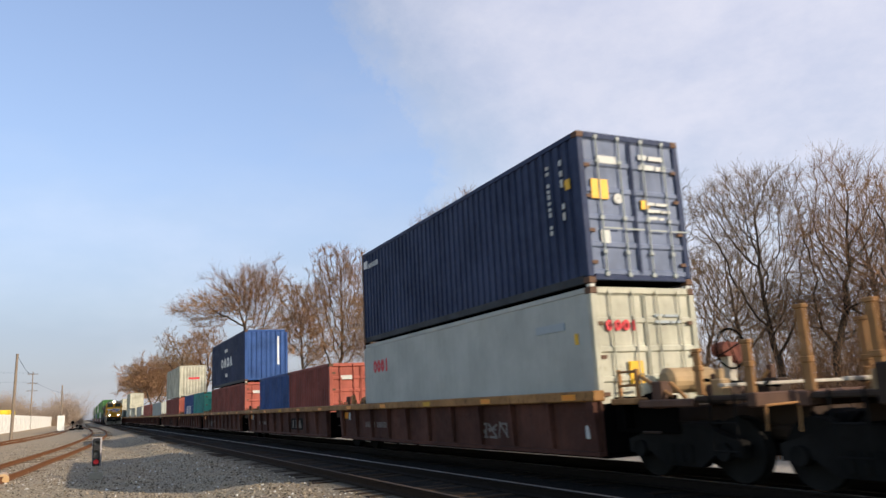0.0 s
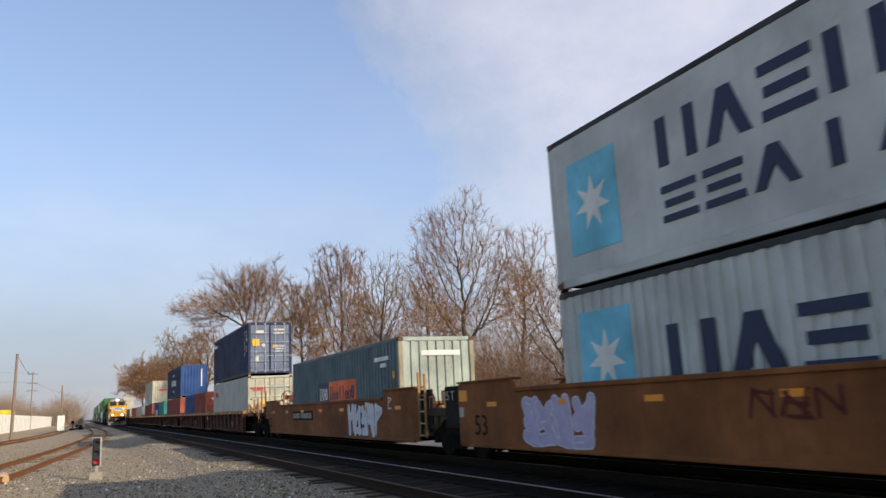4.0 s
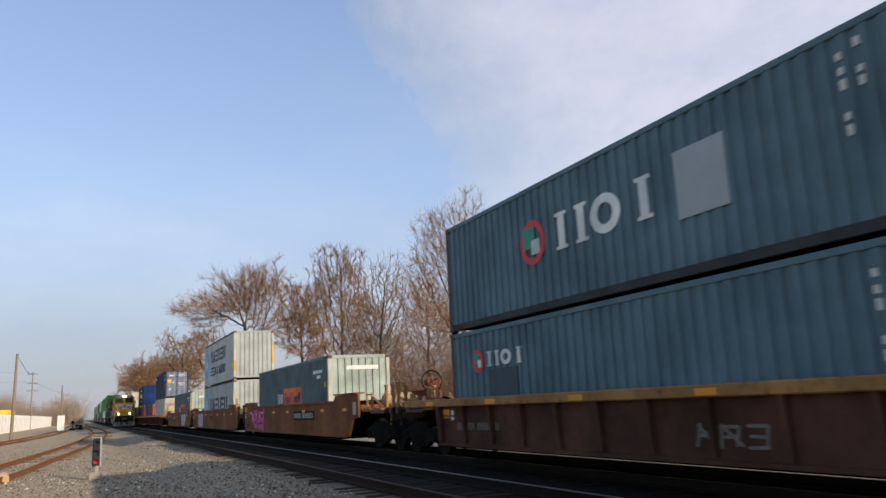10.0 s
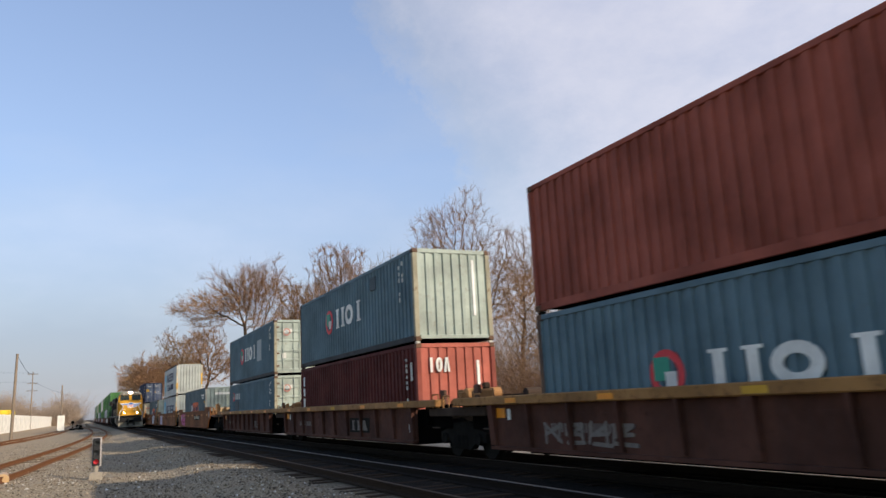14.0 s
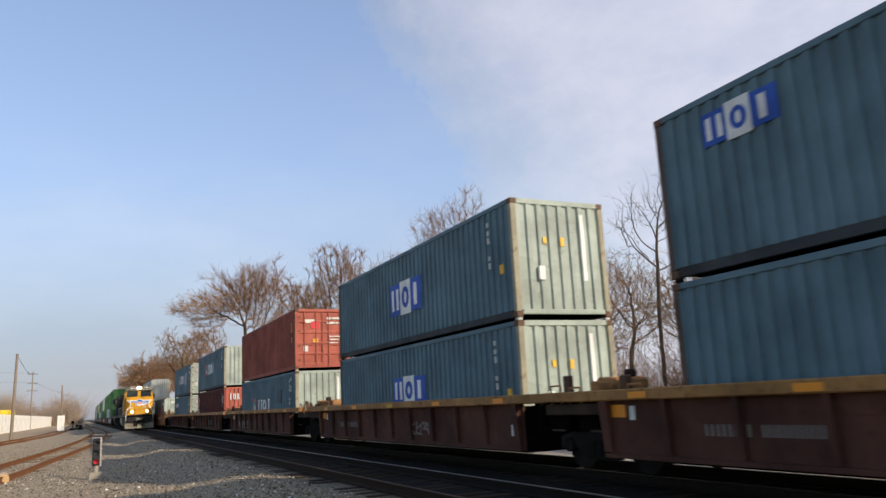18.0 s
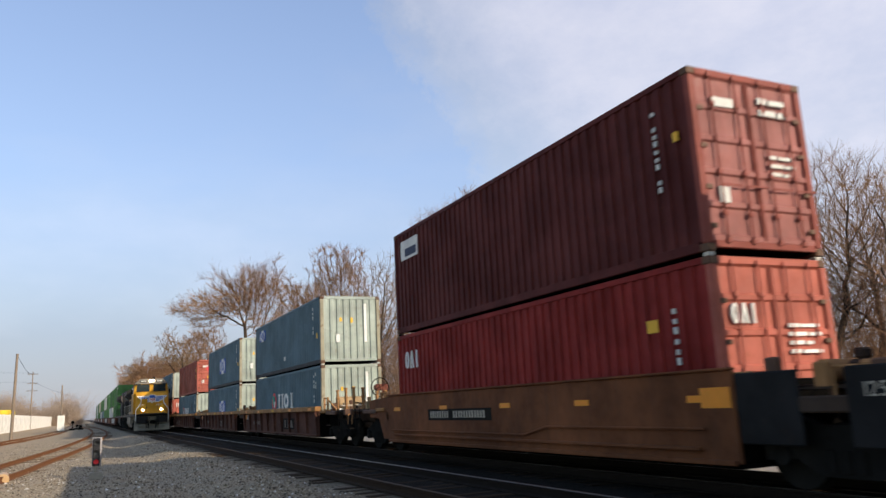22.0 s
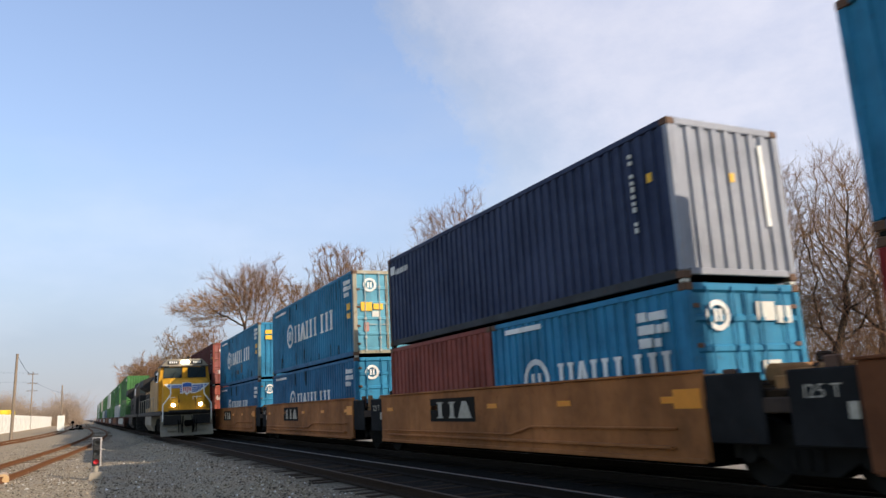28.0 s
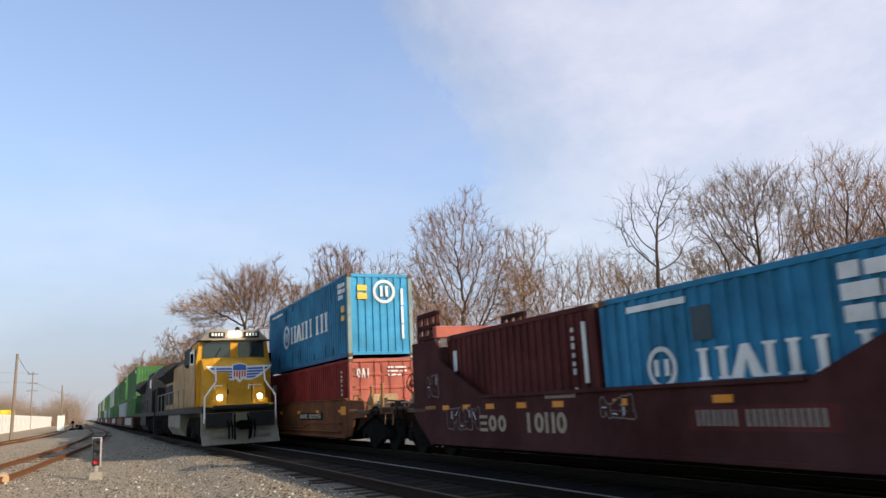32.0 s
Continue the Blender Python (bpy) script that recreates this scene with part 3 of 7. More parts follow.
def tree(label, x, y, lobes, seed=1, twig=None, count=420, trunk_r=0.16, thin=0.007, fork=0.5, lean=0.0, whisk=3, wild=0.25, droop=0.0):
    """A leafless tree: its limbs grow out from the trunk into a crown of lobes (across, height, radius, half height) and end in fine twigs."""
    rng = np.random.default_rng(seed)
    far = max(abs(l[0]) + l[2] for l in lobes)
    count = 4 * count
    pts = crown_points(rng, lobes, count)
    step = 0.036 * far + 0.05
    low = min(l[1] - l[3] for l in lobes)
    nodes, up = [np.zeros(3)], [-1]
    while nodes[-1][2] < low * fork * 0.6:
        nodes.append(nodes[-1] + np.array([ACROSS.x * lean + rng.normal(0, 0.07), ACROSS.y * lean + rng.normal(0, 0.07), 1.0]) * step)
        up.append(len(nodes) - 2)
    alive = np.ones(count, bool)
    kids = [0] * len(nodes)
    near, dist = np.zeros(count, int), np.full(count, 1e9)
    seen = 0
    for turn in range(160):
        if seen == len(nodes):
            break
        fresh = np.array(nodes[seen:])
        d = np.linalg.norm(pts[:, None] - fresh[None], axis=2)
        j = d.argmin(1)
        dm = d[np.arange(count), j]
        near = np.where(dm < dist, j + seen, near)
        dist = np.minimum(dist, dm)
        alive &= dist > 1.25 * step
        seen = len(nodes)
        if not alive.any():
            break
        who = near[alive]
        way = pts[alive] - np.array(nodes)[who]
        way /= np.linalg.norm(way, axis=1)[:, None]
        pull = np.zeros((len(nodes), 3))
        np.add.at(pull, who, way)
        for n in np.unique(who):
            if kids[n] > 3:
                continue
            kids[n] += 1
            v = pull[n] / max(1e-6, np.linalg.norm(pull[n])) + rng.normal(0, wild, 3) + np.array([0, 0, 0.1 - droop])
            if up[n] >= 0:
                o = nodes[n] - nodes[up[n]]
                v = v + 0.6 * o / np.linalg.norm(o)
            nodes.append(nodes[n] + v / max(1e-6, np.linalg.norm(v)) * step)
            up.append(n)
            kids.append(0)
        if len(nodes) > 9000:
            break
    n = len(nodes)
    load, tips = np.zeros(n), np.ones(n, bool)
    for i in range(n - 1, 0, -1):
        if load[i] == 0:
            load[i] = 1.0
        load[up[i]] += load[i]
        tips[up[i]] = False
    load[0] = max(load[0], 1.0)
    rad = thin + (0.75 * trunk_r - thin) * ((load / load[0]) ** 0.5 - (1 / load[0]) ** 0.5)
    rad = np.maximum(rad, thin)
    rad[0] *= 1.3
    wood, twigs = M(), M()
    for i in range(1, n):
        big = rad[i] > 2.6 * thin
        (wood if big else twigs).tube(nodes[up[i]], nodes[i], min(rad[up[i]], 1.35 * rad[i]), rad[i], n=(7 if rad[i] > 0.4 * trunk_r else 5) if big else 3, cap=False)
    mid = np.mean([(l[0] * ACROSS.x, l[0] * ACROSS.y, l[1] - 0.8 * l[3]) for l in lobes], axis=0)
    thin_nodes = np.nonzero(rad < 1.9 * thin)[0]
    for i in thin_nodes:
        o = nodes[i] - nodes[up[i]]
        o /= max(1e-6, np.linalg.norm(o))
        w = nodes[i] - mid
        w /= max(1e-6, np.linalg.norm(w))
        for k in range(whisk - 2 + (2 if tips[i] else 0)):
            v = 0.55 * o + 0.5 * w + rng.normal(0, 0.5, 3) + np.array([0, 0, 0.12 - droop])
            v /= np.linalg.norm(v)
            l = step * rng.uniform(0.8, 2.6)
            p = nodes[up[i]] + (nodes[i] - nodes[up[i]]) * (1.0 if k == 0 and tips[i] else rng.random())
            q = p + v * l
            v2 = v + rng.normal(0, 0.3, 3) + np.array([0, 0, 0.1 - droop])
            r = q + v2 / np.linalg.norm(v2) * l * 0.8
            twigs.tube(p, q, thin * 0.62, thin * 0.5, n=3, cap=False)
            twigs.tube(q, r, thin * 0.5, thin * 0.25, n=3, cap=False)
    t = thing("bare_tree", label, "tree", "bare trees along the line", at=(x, y, ground_z(x, y) - 0.1))
    part("trunk", wood, BARK, t)
    part("crown", twigs, twig or TWIG, t)
    return t


def brush(name, label, spots, seed, twig, thick=1.0):
    """A thicket of thin leafless stems and vines."""
    rng = random.Random(seed)
    m = M()
    for x, y, w, h, n in spots:
        for i in range(n):
            p = Vector((x + rng.gauss(0, w), y + rng.gauss(0, w), -0.75))
            d = Vector((rng.gauss(0, 0.35), rng.gauss(0, 0.35), 1)).normalized()
            hh = h * rng.uniform(0.5, 1.05)
            r = rng.uniform(0.012, 0.03) * thick
            for s in range(5):
                d = (d + Vector((rng.gauss(0, 0.25), rng.gauss(0, 0.25), 0.05))).normalized()
                q = p + d * hh / 5
                m.tube(p, q, r, r * 0.75, n=3, cap=False)
                r *= 0.75
                for b in range(3):
                    e = Vector((rng.gauss(0, 1), rng.gauss(0, 1), rng.gauss(0.35, 0.6))).normalized()
                    mid = q + e * hh * rng.uniform(0.06, 0.13)
                    m.tube(q, mid, r * 0.7, r * 0.45, n=3, cap=False)
                    e = (e + Vector((rng.gauss(0, 0.6), rng.gauss(0, 0.6), rng.gauss(0.1, 0.5)))).normalized()
                    m.tube(mid, mid + e * hh * rng.uniform(0.05, 0.12), r * 0.45, r * 0.25, n=3, cap=False)
                p = q
    tagged(part(name, m, twig), label, "brush", kind="stuff")


def trees():
    tan, grey = "leafless tree with tan twigs behind the railway", "bare grey-brown tree with a forked trunk behind the railway"
    tree("broad leafless tree with reddish twigs and a flat crown", 20.6, 101.9, [(0.2, 18.2, 3.5, 2.9), (-6.9, 16.0, 3.7, 1.8), (-3.2, 16.8, 3.8, 2.8), (1.8, 14.0, 2.6, 3.1)], 11, TWIG_RED, 950, 0.36, 0.024, 0.75, whisk=6)
    tree(tan, 12.5, 164.5, [(-0.3, 9.8, 5.1, 3.1), (-3.5, 8.6, 3.0, 2.1)], 12, TWIG_RED, 380, 0.3, 0.036, whisk=5)
    tree(tan, 13.6, 129.3, [(-0.2, 11.6, 2.8, 3.3), (1.5, 9.0, 2.6, 2.7)], 13, TWIG, 220, 0.3, 0.03, 0.4)
    tree(tan, 16.7, 120.8, [(-0.2, 12.3, 3.3, 2.6), (1.9, 9.7, 3.5, 2.6)], 14, TWIG_RED, 300, 0.3, 0.03, whisk=4)
    tree(tan, 23.9, 76.3, [(0.3, 17.0, 2.7, 2.1), (-1.2, 13.6, 2.1, 2.5), (2.0, 12.8, 2.5, 3.0), (0.2, 9.5, 2.6, 2.5)], 15, TWIG_RED, 640, 0.3, 0.018, 0.5, whisk=5)
    tree(tan, 23.1, 89.1, [(0.2, 14.3, 2.5, 2.5), (1.2, 10.8, 2.7, 2.7)], 16, TWIG_RED, 420, 0.26, 0.022, whisk=5)
    tree("slim pale leafless tree behind the railway", 22.1, 57.9, [(0.4, 12.0, 2.1, 2.6), (-0.8, 9.2, 1.9, 2.3)], 17, TWIG, 300, 0.2, 0.015, 0.4, whisk=2)
    tree("tall leafless tree with many upright reddish twigs", 21.1, 40.9, [(-1.5, 12.4, 1.5, 1.9), (0.4, 12.9, 1.2, 1.7), (1.9, 11.3, 1.7, 1.9), (-0.2, 11.0, 2.0, 1.4), (-2.0, 10.0, 1.7, 2.5), (1.7, 8.7, 2.1, 2.1), (-0.6, 7.6, 2.2, 1.8)], 48, TWIG_RED, 900, 0.24, 0.0105, 0.5, whisk=4, wild=0.32)
    tree(tan, 29.0, 47.9, [(0.7, 12.6, 1.9, 2.4), (1.1, 9.6, 2.1, 2.5)], 19, TWIG_RED, 300, 0.2, 0.014)
    tree("crooked dark tree with drooping tangled limbs", 17.6, 25.5, [(0.9, 6.6, 1.8, 1.1), (-1.1, 5.7, 1.5, 1.3), (2.1, 5.7, 1.2, 1.4), (0.5, 4.3, 2.0, 1.2)], 20, TWIG_RED, 760, 0.15, 0.0075, 0.55, whisk=3, wild=0.4, droop=0.12)
    tree("slender bare tree with a dark trunk and open limbs", 19.9, 22.4, [(-0.4, 8.7, 1.1, 1.3), (0.9, 9.3, 1.1, 1.2), (1.4, 7.8, 0.8, 1.1), (-0.9, 7.4, 0.8, 0.8)], 21, BARK, 230, 0.11, 0.0062, 0.7, whisk=2, wild=0.07)
    tree("leafless tree with a thick trunk leaning over the line", 20.5, 17.6, [(-0.9, 8.2, 1.4, 1.0), (0.4, 8.5, 1.3, 1.0), (-1.3, 6.7, 1.0, 0.8), (1.2, 7.4, 0.9, 1.2), (0.4, 4.8, 1.6, 1.2)], 22, TWIG, 720, 0.15, 0.0062, 0.6, lean=-0.04, whisk=5)
    tree(grey, 20.6, 15.8, [(1.4, 8.1, 1.4, 1.1), (2.3, 7.0, 1.1, 1.5), (0.3, 6.8, 1.1, 1.1), (0.8, 4.8, 1.6, 1.3)], 23, TWIG_RED, 740, 0.17, 0.006, 0.55, lean=0.06, whisk=5)
    tree(grey, 20.1, 13.1, [(1.3, 7.0, 1.6, 1.4), (0.3, 5.3, 1.3, 1.3)], 24, TWIG_RED, 420, 0.17, 0.0066, whisk=3)
    tree(grey, 24.2, 22.4, [(0.5, 7.3, 1.5, 1.5), (-0.9, 6.7, 1.3, 1.5), (0.4, 5.0, 1.6, 1.3)], 25, TWIG, 420, 0.15, 0.0085, whisk=3)
    tree(grey, 24.5, 30.5, [(0.0, 7.6, 1.8, 1.4), (1.6, 6.4, 1.6, 1.5)], 26, TWIG_RED, 380, 0.15, 0.0095, whisk=3)
    tree(grey, 24.5, 17.4, [(0.3, 7.0, 1.8, 1.5), (1.9, 6.0, 1.4, 1.5)], 27, TWIG_RED, 380, 0.15, 0.008, whisk=3)
    tree(grey, 22.6, 15.0, [(0.6, 5.6, 1.9, 1.6), (2.4, 6.4, 1.6, 1.8), (-1.4, 5.0, 1.5, 1.4)], 33, TWIG_RED, 420, 0.15, 0.0075, whisk=4, wild=0.35)
    tree(grey, 22.2, 12.2, [(0.6, 5.6, 1.9, 1.8), (2.2, 6.2, 1.6, 2.0)], 34, TWIG, 380, 0.15, 0.0075, whisk=4, wild=0.35)
    tree(grey, 25.5, 26.5, [(0.0, 6.2, 2.2, 1.8), (2.2, 5.6, 2.0, 1.8)], 35, TWIG, 380, 0.15, 0.0095, whisk=4, wild=0.35)
    tree(tan, 21.8, 210, [(0, 14.5, 5.0, 4.5), (3.0, 11, 4, 4)], 28, TWIG, 300, 0.35, 0.045, whisk=4)
    tree(tan, 20, 320, [(0, 15.0, 7.0, 5.0), (5.0, 12, 5, 4)], 29, TWIG_RED, 300, 0.4, 0.06, whisk=4)
    tree(tan, 22, 250, [(0, 13.0, 6.0, 5.0), (-5.0, 11, 5, 4)], 30, TWIG_RED, 300, 0.4, 0.05, whisk=4)
    tree(tan, 24, 67, [(0, 9.5, 3.0, 2.5), (2.0, 7.0, 2.5, 2.5)], 31, TWIG_RED, 340, 0.2, 0.018, whisk=4)
    tree(tan, 26.5, 60, [(0, 10.5, 2.5, 2.5), (1.5, 8.0, 2.5, 2.5)], 32, TWIG_RED, 340, 0.2, 0.016, whisk=4)
    brush("thicket", "tangled brown leafless brush and vines behind the tracks", [(19 + 1.3 * (i % 3), 7 + 1.0 * i, 1.0, 4.6 + 1.2 * math.sin(i * 1.7), 66 if i < 13 else 24) for i in range(26)], 31, TWIG_RED)
    brush("thicket", "dense reddish brush at the foot of the trees", [(21 + 1.5 * (i % 3), 31 + 3.0 * i, 1.7, 6.6 + 1.4 * math.sin(i * 2.1), 66) for i in range(28)], 32, TWIG_RED)
    brush("thicket", "tall brown leafless brush between the trees", [(25 + 2.0 * (i % 3), 40 + 2.2 * i, 1.8, 9.3 + 1.4 * math.sin(i * 1.3), 64) for i in range(14)], 36, TWIG_RED, 1.5)
    brush("thicket", "dense dark brown undergrowth behind the trees", [(26 + 2.2 * (i % 3), 2 + 1.6 * i, 1.4, (7.2 if i < 14 else 5.0) + 1.3 * math.sin(i * 1.9), 96 if i < 14 else 40) for i in range(26)], 37, TWIG_RED, 1.3)
    brush("vine_mound", "dark mound of dry vines over a stump", [(17.2, 16.9, 0.35, 3.2, 90)], 33, BARK)
    rng = random.Random(41)
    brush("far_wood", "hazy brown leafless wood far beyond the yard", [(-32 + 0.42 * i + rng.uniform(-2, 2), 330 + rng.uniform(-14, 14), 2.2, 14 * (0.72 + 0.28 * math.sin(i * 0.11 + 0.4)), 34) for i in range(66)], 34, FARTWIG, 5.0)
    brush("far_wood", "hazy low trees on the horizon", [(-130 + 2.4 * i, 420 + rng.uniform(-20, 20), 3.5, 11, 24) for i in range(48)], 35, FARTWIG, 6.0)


trees()


# ---- containers ----
RUSTCAST = paint("rusty_casting", (0.13, 0.065, 0.035), amount=0.6)
RUSTPOST = paint("rust_brown_post", (0.10, 0.06, 0.042), amount=0.5)
RUSTEDGE = paint("rust_edged_cream_paint", (0.36, 0.33, 0.235), wear=(0.15, 0.075, 0.035), amount=0.9, grime=0.4)
AZUREEDGE = paint("chalky_azure_edge", (0.22, 0.30, 0.28), wear=(0.17, 0.09, 0.05), amount=0.8)
# Shadow lines along the container rails, put into a dark rail colour.
RAILDARK = paint("grimy_bottom_rail", (0.035, 0.04, 0.045), amount=0.4, gloss=0.1)
# Rear-end copies of silver and navy, with the sun's effect painted in.
SILVEREND = paint("dusty_silver_paint", (0.34, 0.365, 0.345), amount=0.25, grime=0.15)
SILVERNAVY = paint("faded_silver_navy_paint", (0.27, 0.285, 0.33), amount=0.2, grime=0.2)
CW = 1.219     # half width
CACHE = {}


def shared(key, make):
    if key not in CACHE:
        CACHE[key] = make().data(key[0])
    return CACHE[key]


def wave(y0, y1, pitch, deep):
    """Trapezoid corrugation along a line: (distance, depth) pairs."""
    n = max(2, round((y1 - y0) / pitch))
    p = (y1 - y0) / n
    out = []
    for i in range(n):
        a = y0 + i * p
        out += [(a, 0), (a + 0.42 * p, 0), (a + 0.5 * p, deep), (a + 0.92 * p, deep)]
    return out + [(y1, 0)]


def mesh_side(L, h, deep=0.04):
    w = wave(0.12, L - 0.12, 0.28, deep)
    return M().prism([(-CW + 0.012 + d, y) for y, d in w] + [(-CW + 0.07, L - 0.12), (-CW + 0.07, 0.12)], 0.16, h - 0.09, 2)


def mesh_end(h):
    w = wave(-CW + 0.13, CW - 0.13, 0.27, 0.045)
    return M().prism([(x, 0.012 + d) for x, d in w] + [(CW - 0.13, 0.09), (-CW + 0.13, 0.09)], 0.16, h - 0.11, 2)


def mesh_roof(L, h):
    w = wave(0.1, L - 0.1, 0.42, 0.018)
    return M().prism([(y, h - 0.012 - d) for y, d in w] + [(L - 0.1, h - 0.06), (0.1, h - 0.06)], -CW + 0.05, CW - 0.05, 0)


def mesh_door(h):
    """One door leaf with five pressed panels between proud ribs; local x from 0 to its width."""
    w, z0, z1, n = CW - 0.145, 0.17, h - 0.12, 5
    line, p = [(0.07, z0)], (z1 - z0) / n
    for i in range(n):
        z = z0 + p * i
        line += [(0.012, z), (0.012, z + 0.07), (0.045, z + 0.1), (0.045, z + p - 0.03)]
    line += [(0.012, z1), (0.07, z1)]
    return M().prism(line, 0.0, w, 0)


def mesh_rod(h):
    m = M().tube((0, -0.012, 0.12), (0, -0.012, h - 0.07), 0.018, n=6)
    for z in (0.13, 0.55, 1.2, h - 0.6, h - 0.12):
        m.bev(-0.045, 0.045, -0.03, 0.012, z, z + 0.07, 0.006)
    return m.box(-0.02, 0.42, -0.035, -0.02, 1.02, 1.05)


def container(label, L, h, col, end="wave", end_col=None, post=None, door_col=None, marks=(), group="containers on the train", rod=None, flat=False):
    """A steel shipping container; its origin is under the middle of its rear end, which faces -y."""
    box = thing("shipping_container", label, "container", group)
    # Most end_col and door_col choices put the rear end's sunlight into the paint.
    end_col = end_col or col
    post = post or (RUSTEDGE if end_col is PALEGREEN else AZUREEDGE if col is AZURE and end == "wave" else end_col)
    frame_col = end_col
    cast_col = RUSTCAST if col not in (GREEN, CREAM) else post
    rail_col = RAILDARK if col in (SLATE, SLATE_GREY, NAVY, BLUE20) else AZURE_DEEP if col is AZURE else col
    part("side_panel", shared(("side_panel", L, h, flat), lambda: mesh_side(L, h, 0.005 if flat else 0.04)), col, box)
    far = part("side_panel", CACHE[("side_panel", L, h, flat)], col, box)
    far.matrix_basis = pose(0, L, 0, 0, 0, 180)
    part("roof", shared(("roof", L, h), lambda: mesh_roof(L, h)), col, box)
    part("floor", shared(("floor", L, h), lambda: M().box(-CW + 0.03, CW - 0.03, 0.05, L - 0.05, 0.05, 0.15)), DARK, box)
    for x in (-CW, CW - 0.07):
        part("bottom_rail", shared(("bottom_rail", L), lambda: M().bev(0, 0.07, 0.17, L - 0.17, 0.01, 0.165, 0.008)), rail_col, box).location = (x + (0.015 if x < 0 else -0.015), 0, 0)
        part("top_rail", shared(("top_rail", L), lambda: M().bev(0, 0.07, 0.17, L - 0.17, -0.1, 0, 0.008)), RAILDARK if col is SILVER else col, box).location = (x, 0, h)
    for y in (0, L - 0.09):
        part("end_sill", shared(("end_sill",), lambda: M().bev(-CW + 0.16, CW - 0.16, 0.0, 0.09, 0.06, 0.165, 0.008)), frame_col, box).location = (0, y, 0)
        part("end_header", shared(("end_header",), lambda: M().bev(-CW + 0.16, CW - 0.16, 0.0, 0.09, -0.115, 0, 0.008)), frame_col, box).location = (0, y, h)
        for x in (-CW, CW - 0.14):
            part("corner_post", shared(("corner_post", h), lambda: M().bev(0, 0.14, 0.0, 0.12, 0.12, h - 0.12, 0.012)), post if y == 0 else (RUSTPOST if col in (SLATE, SLATE_GREY, NAVY) else col), box).location = (x, y - (0 if y == 0 else 0.03), 0)
    cast = shared(("corner_casting",), mesh_casting)
    for y in (0, L):
        for x in (-1, 1):
            for z in (0, h - 0.118):
                c = part("corner_casting", cast, cast_col, box)
                c.matrix_basis = Matrix.Translation((x * CW, y, z)) @ Matrix.Diagonal((-x, 1 if y == 0 else -1, 1, 1))
    f = part("front_wall", shared(("front_wall", h), lambda: mesh_end(h)), col, box)
    f.matrix_basis = pose(0, L, 0, 0, 0, 180)
    if end == "wave":
        part("end_wall", CACHE[("front_wall", h)], end_col, box)
    else:
        dm = shared(("door", h), lambda: mesh_door(h))
        rm = shared(("lock_rod", h), lambda: mesh_rod(h))
        for x in (-CW + 0.14, 0.005):
            d = part("door", dm, door_col or end_col, box)
            d.location = (x, 0, 0)
            part("gasket", shared(("gasket", h), lambda: M().bev(0, 0.035, 0.004, 0.03, 0.2, h - 0.14, 0.006)), end_col, d).location = (CW - 0.185 if x < 0 else 0.002, 0, 0)
            for z in (0.35, 0.95, 1.6, 2.2):
                part("hinge", shared(("hinge",), lambda: M().bev(-0.03, 0.1, -0.012, 0.014, 0, 0.07, 0.006)), RUSTCAST, d).location = (0.0 if x < 0 else CW - 0.22, 0, z)
            for k in (0.28, 0.8):
                part("lock_rod", rm, rod or (SILVEREND if col is NAVY else end_col), d).location = (k, 0, 0)
    for i, (where, mat, a0, a1, z0, z1, *stroke) in enumerate(marks):
        o = 0.0013 * (i % 16)
        if ":" in where:
            wall_, kind, *feet = where.split(":")
            for piece in shape_pieces(kind, a1 - a0, z1 - z0, stroke[0], feet):
                if wall_ == "n":
                    m = shape_mesh(piece, lambda d, u, v: (d, L - a0 - u, z0 + v), -CW + 0.002 - o, -CW + 0.02)
                else:
                    m = shape_mesh(piece, lambda d, u, v: (a0 + u, d, z0 + v), -0.001 - o, 0.02)
                part("name_shape", m, mat, box)
            continue
        if where == "n":
            part("marking", M().box(-CW + 0.002 - o, -CW + 0.02, L - a1, L - a0, z0, z1), mat, box)
        elif where == "star":
            pts = [(L - a0 + (a1 if k % 2 == 0 else 0.42 * a1) * math.sin(6.28319 * k / 14), z0 + (a1 if k % 2 == 0 else 0.42 * a1) * math.cos(6.28319 * k / 14)) for k in range(14)]
            part("star_mark", M().prism(pts, -CW + 0.002 - o, -CW + 0.02, 0), mat, box)
        elif where == "ring":
            part("ring_mark", ring(a1, z1).prism_x(-CW + 0.002 - o, -CW + 0.02, L - a0, z0), mat, box)
        elif where == "end_ring":
            part("ring_mark", ring(a1, z1).prism_y(-o, 0.02, a0, z0), mat, box)
        else:
            part("marking", M().box(a0, a1, -0.001 - o, 0.02, z0, z1), mat, box)
    return box


def mesh_casting():
    """A corner casting with its oval holes set in; grows towards +x and +y from the corner."""
    m = M().bev(-0.004, 0.16, -0.004, 0.17, 0.0, 0.118, 0.012)
    return m


class ring:
    """A flat ring of outer radius r and stroke w, to be stood against a wall."""

    def __init__(self, r, w, n=20):
        self.p = [(q * math.cos(6.28319 * k / n), q * math.sin(6.28319 * k / n)) for q in (r, r - w) for k in range(n)]
        self.n = n

    def build(self, put, lo, hi):
        n = self.n
        v = [put(h, *p) for h in (lo, hi) for p in self.p]
        f = []
        for k in range(n):
            j = (k + 1) % n
            f += [(k, j, n + j, n + k), (2 * n + k, 3 * n + k, 3 * n + j, 2 * n + j), (k, 2 * n + k, 2 * n + j, j), (n + k, n + j, 3 * n + j, 3 * n + k)]
        return M().add(v, f)

    def prism_x(self, lo, hi, y, z):
        return self.build(lambda h, p, q: (h, y + p, z + q), lo, hi)

    def prism_y(self, lo, hi, x, z):
        return self.build(lambda h, p, q: (x + p, h, z + q), lo, hi)


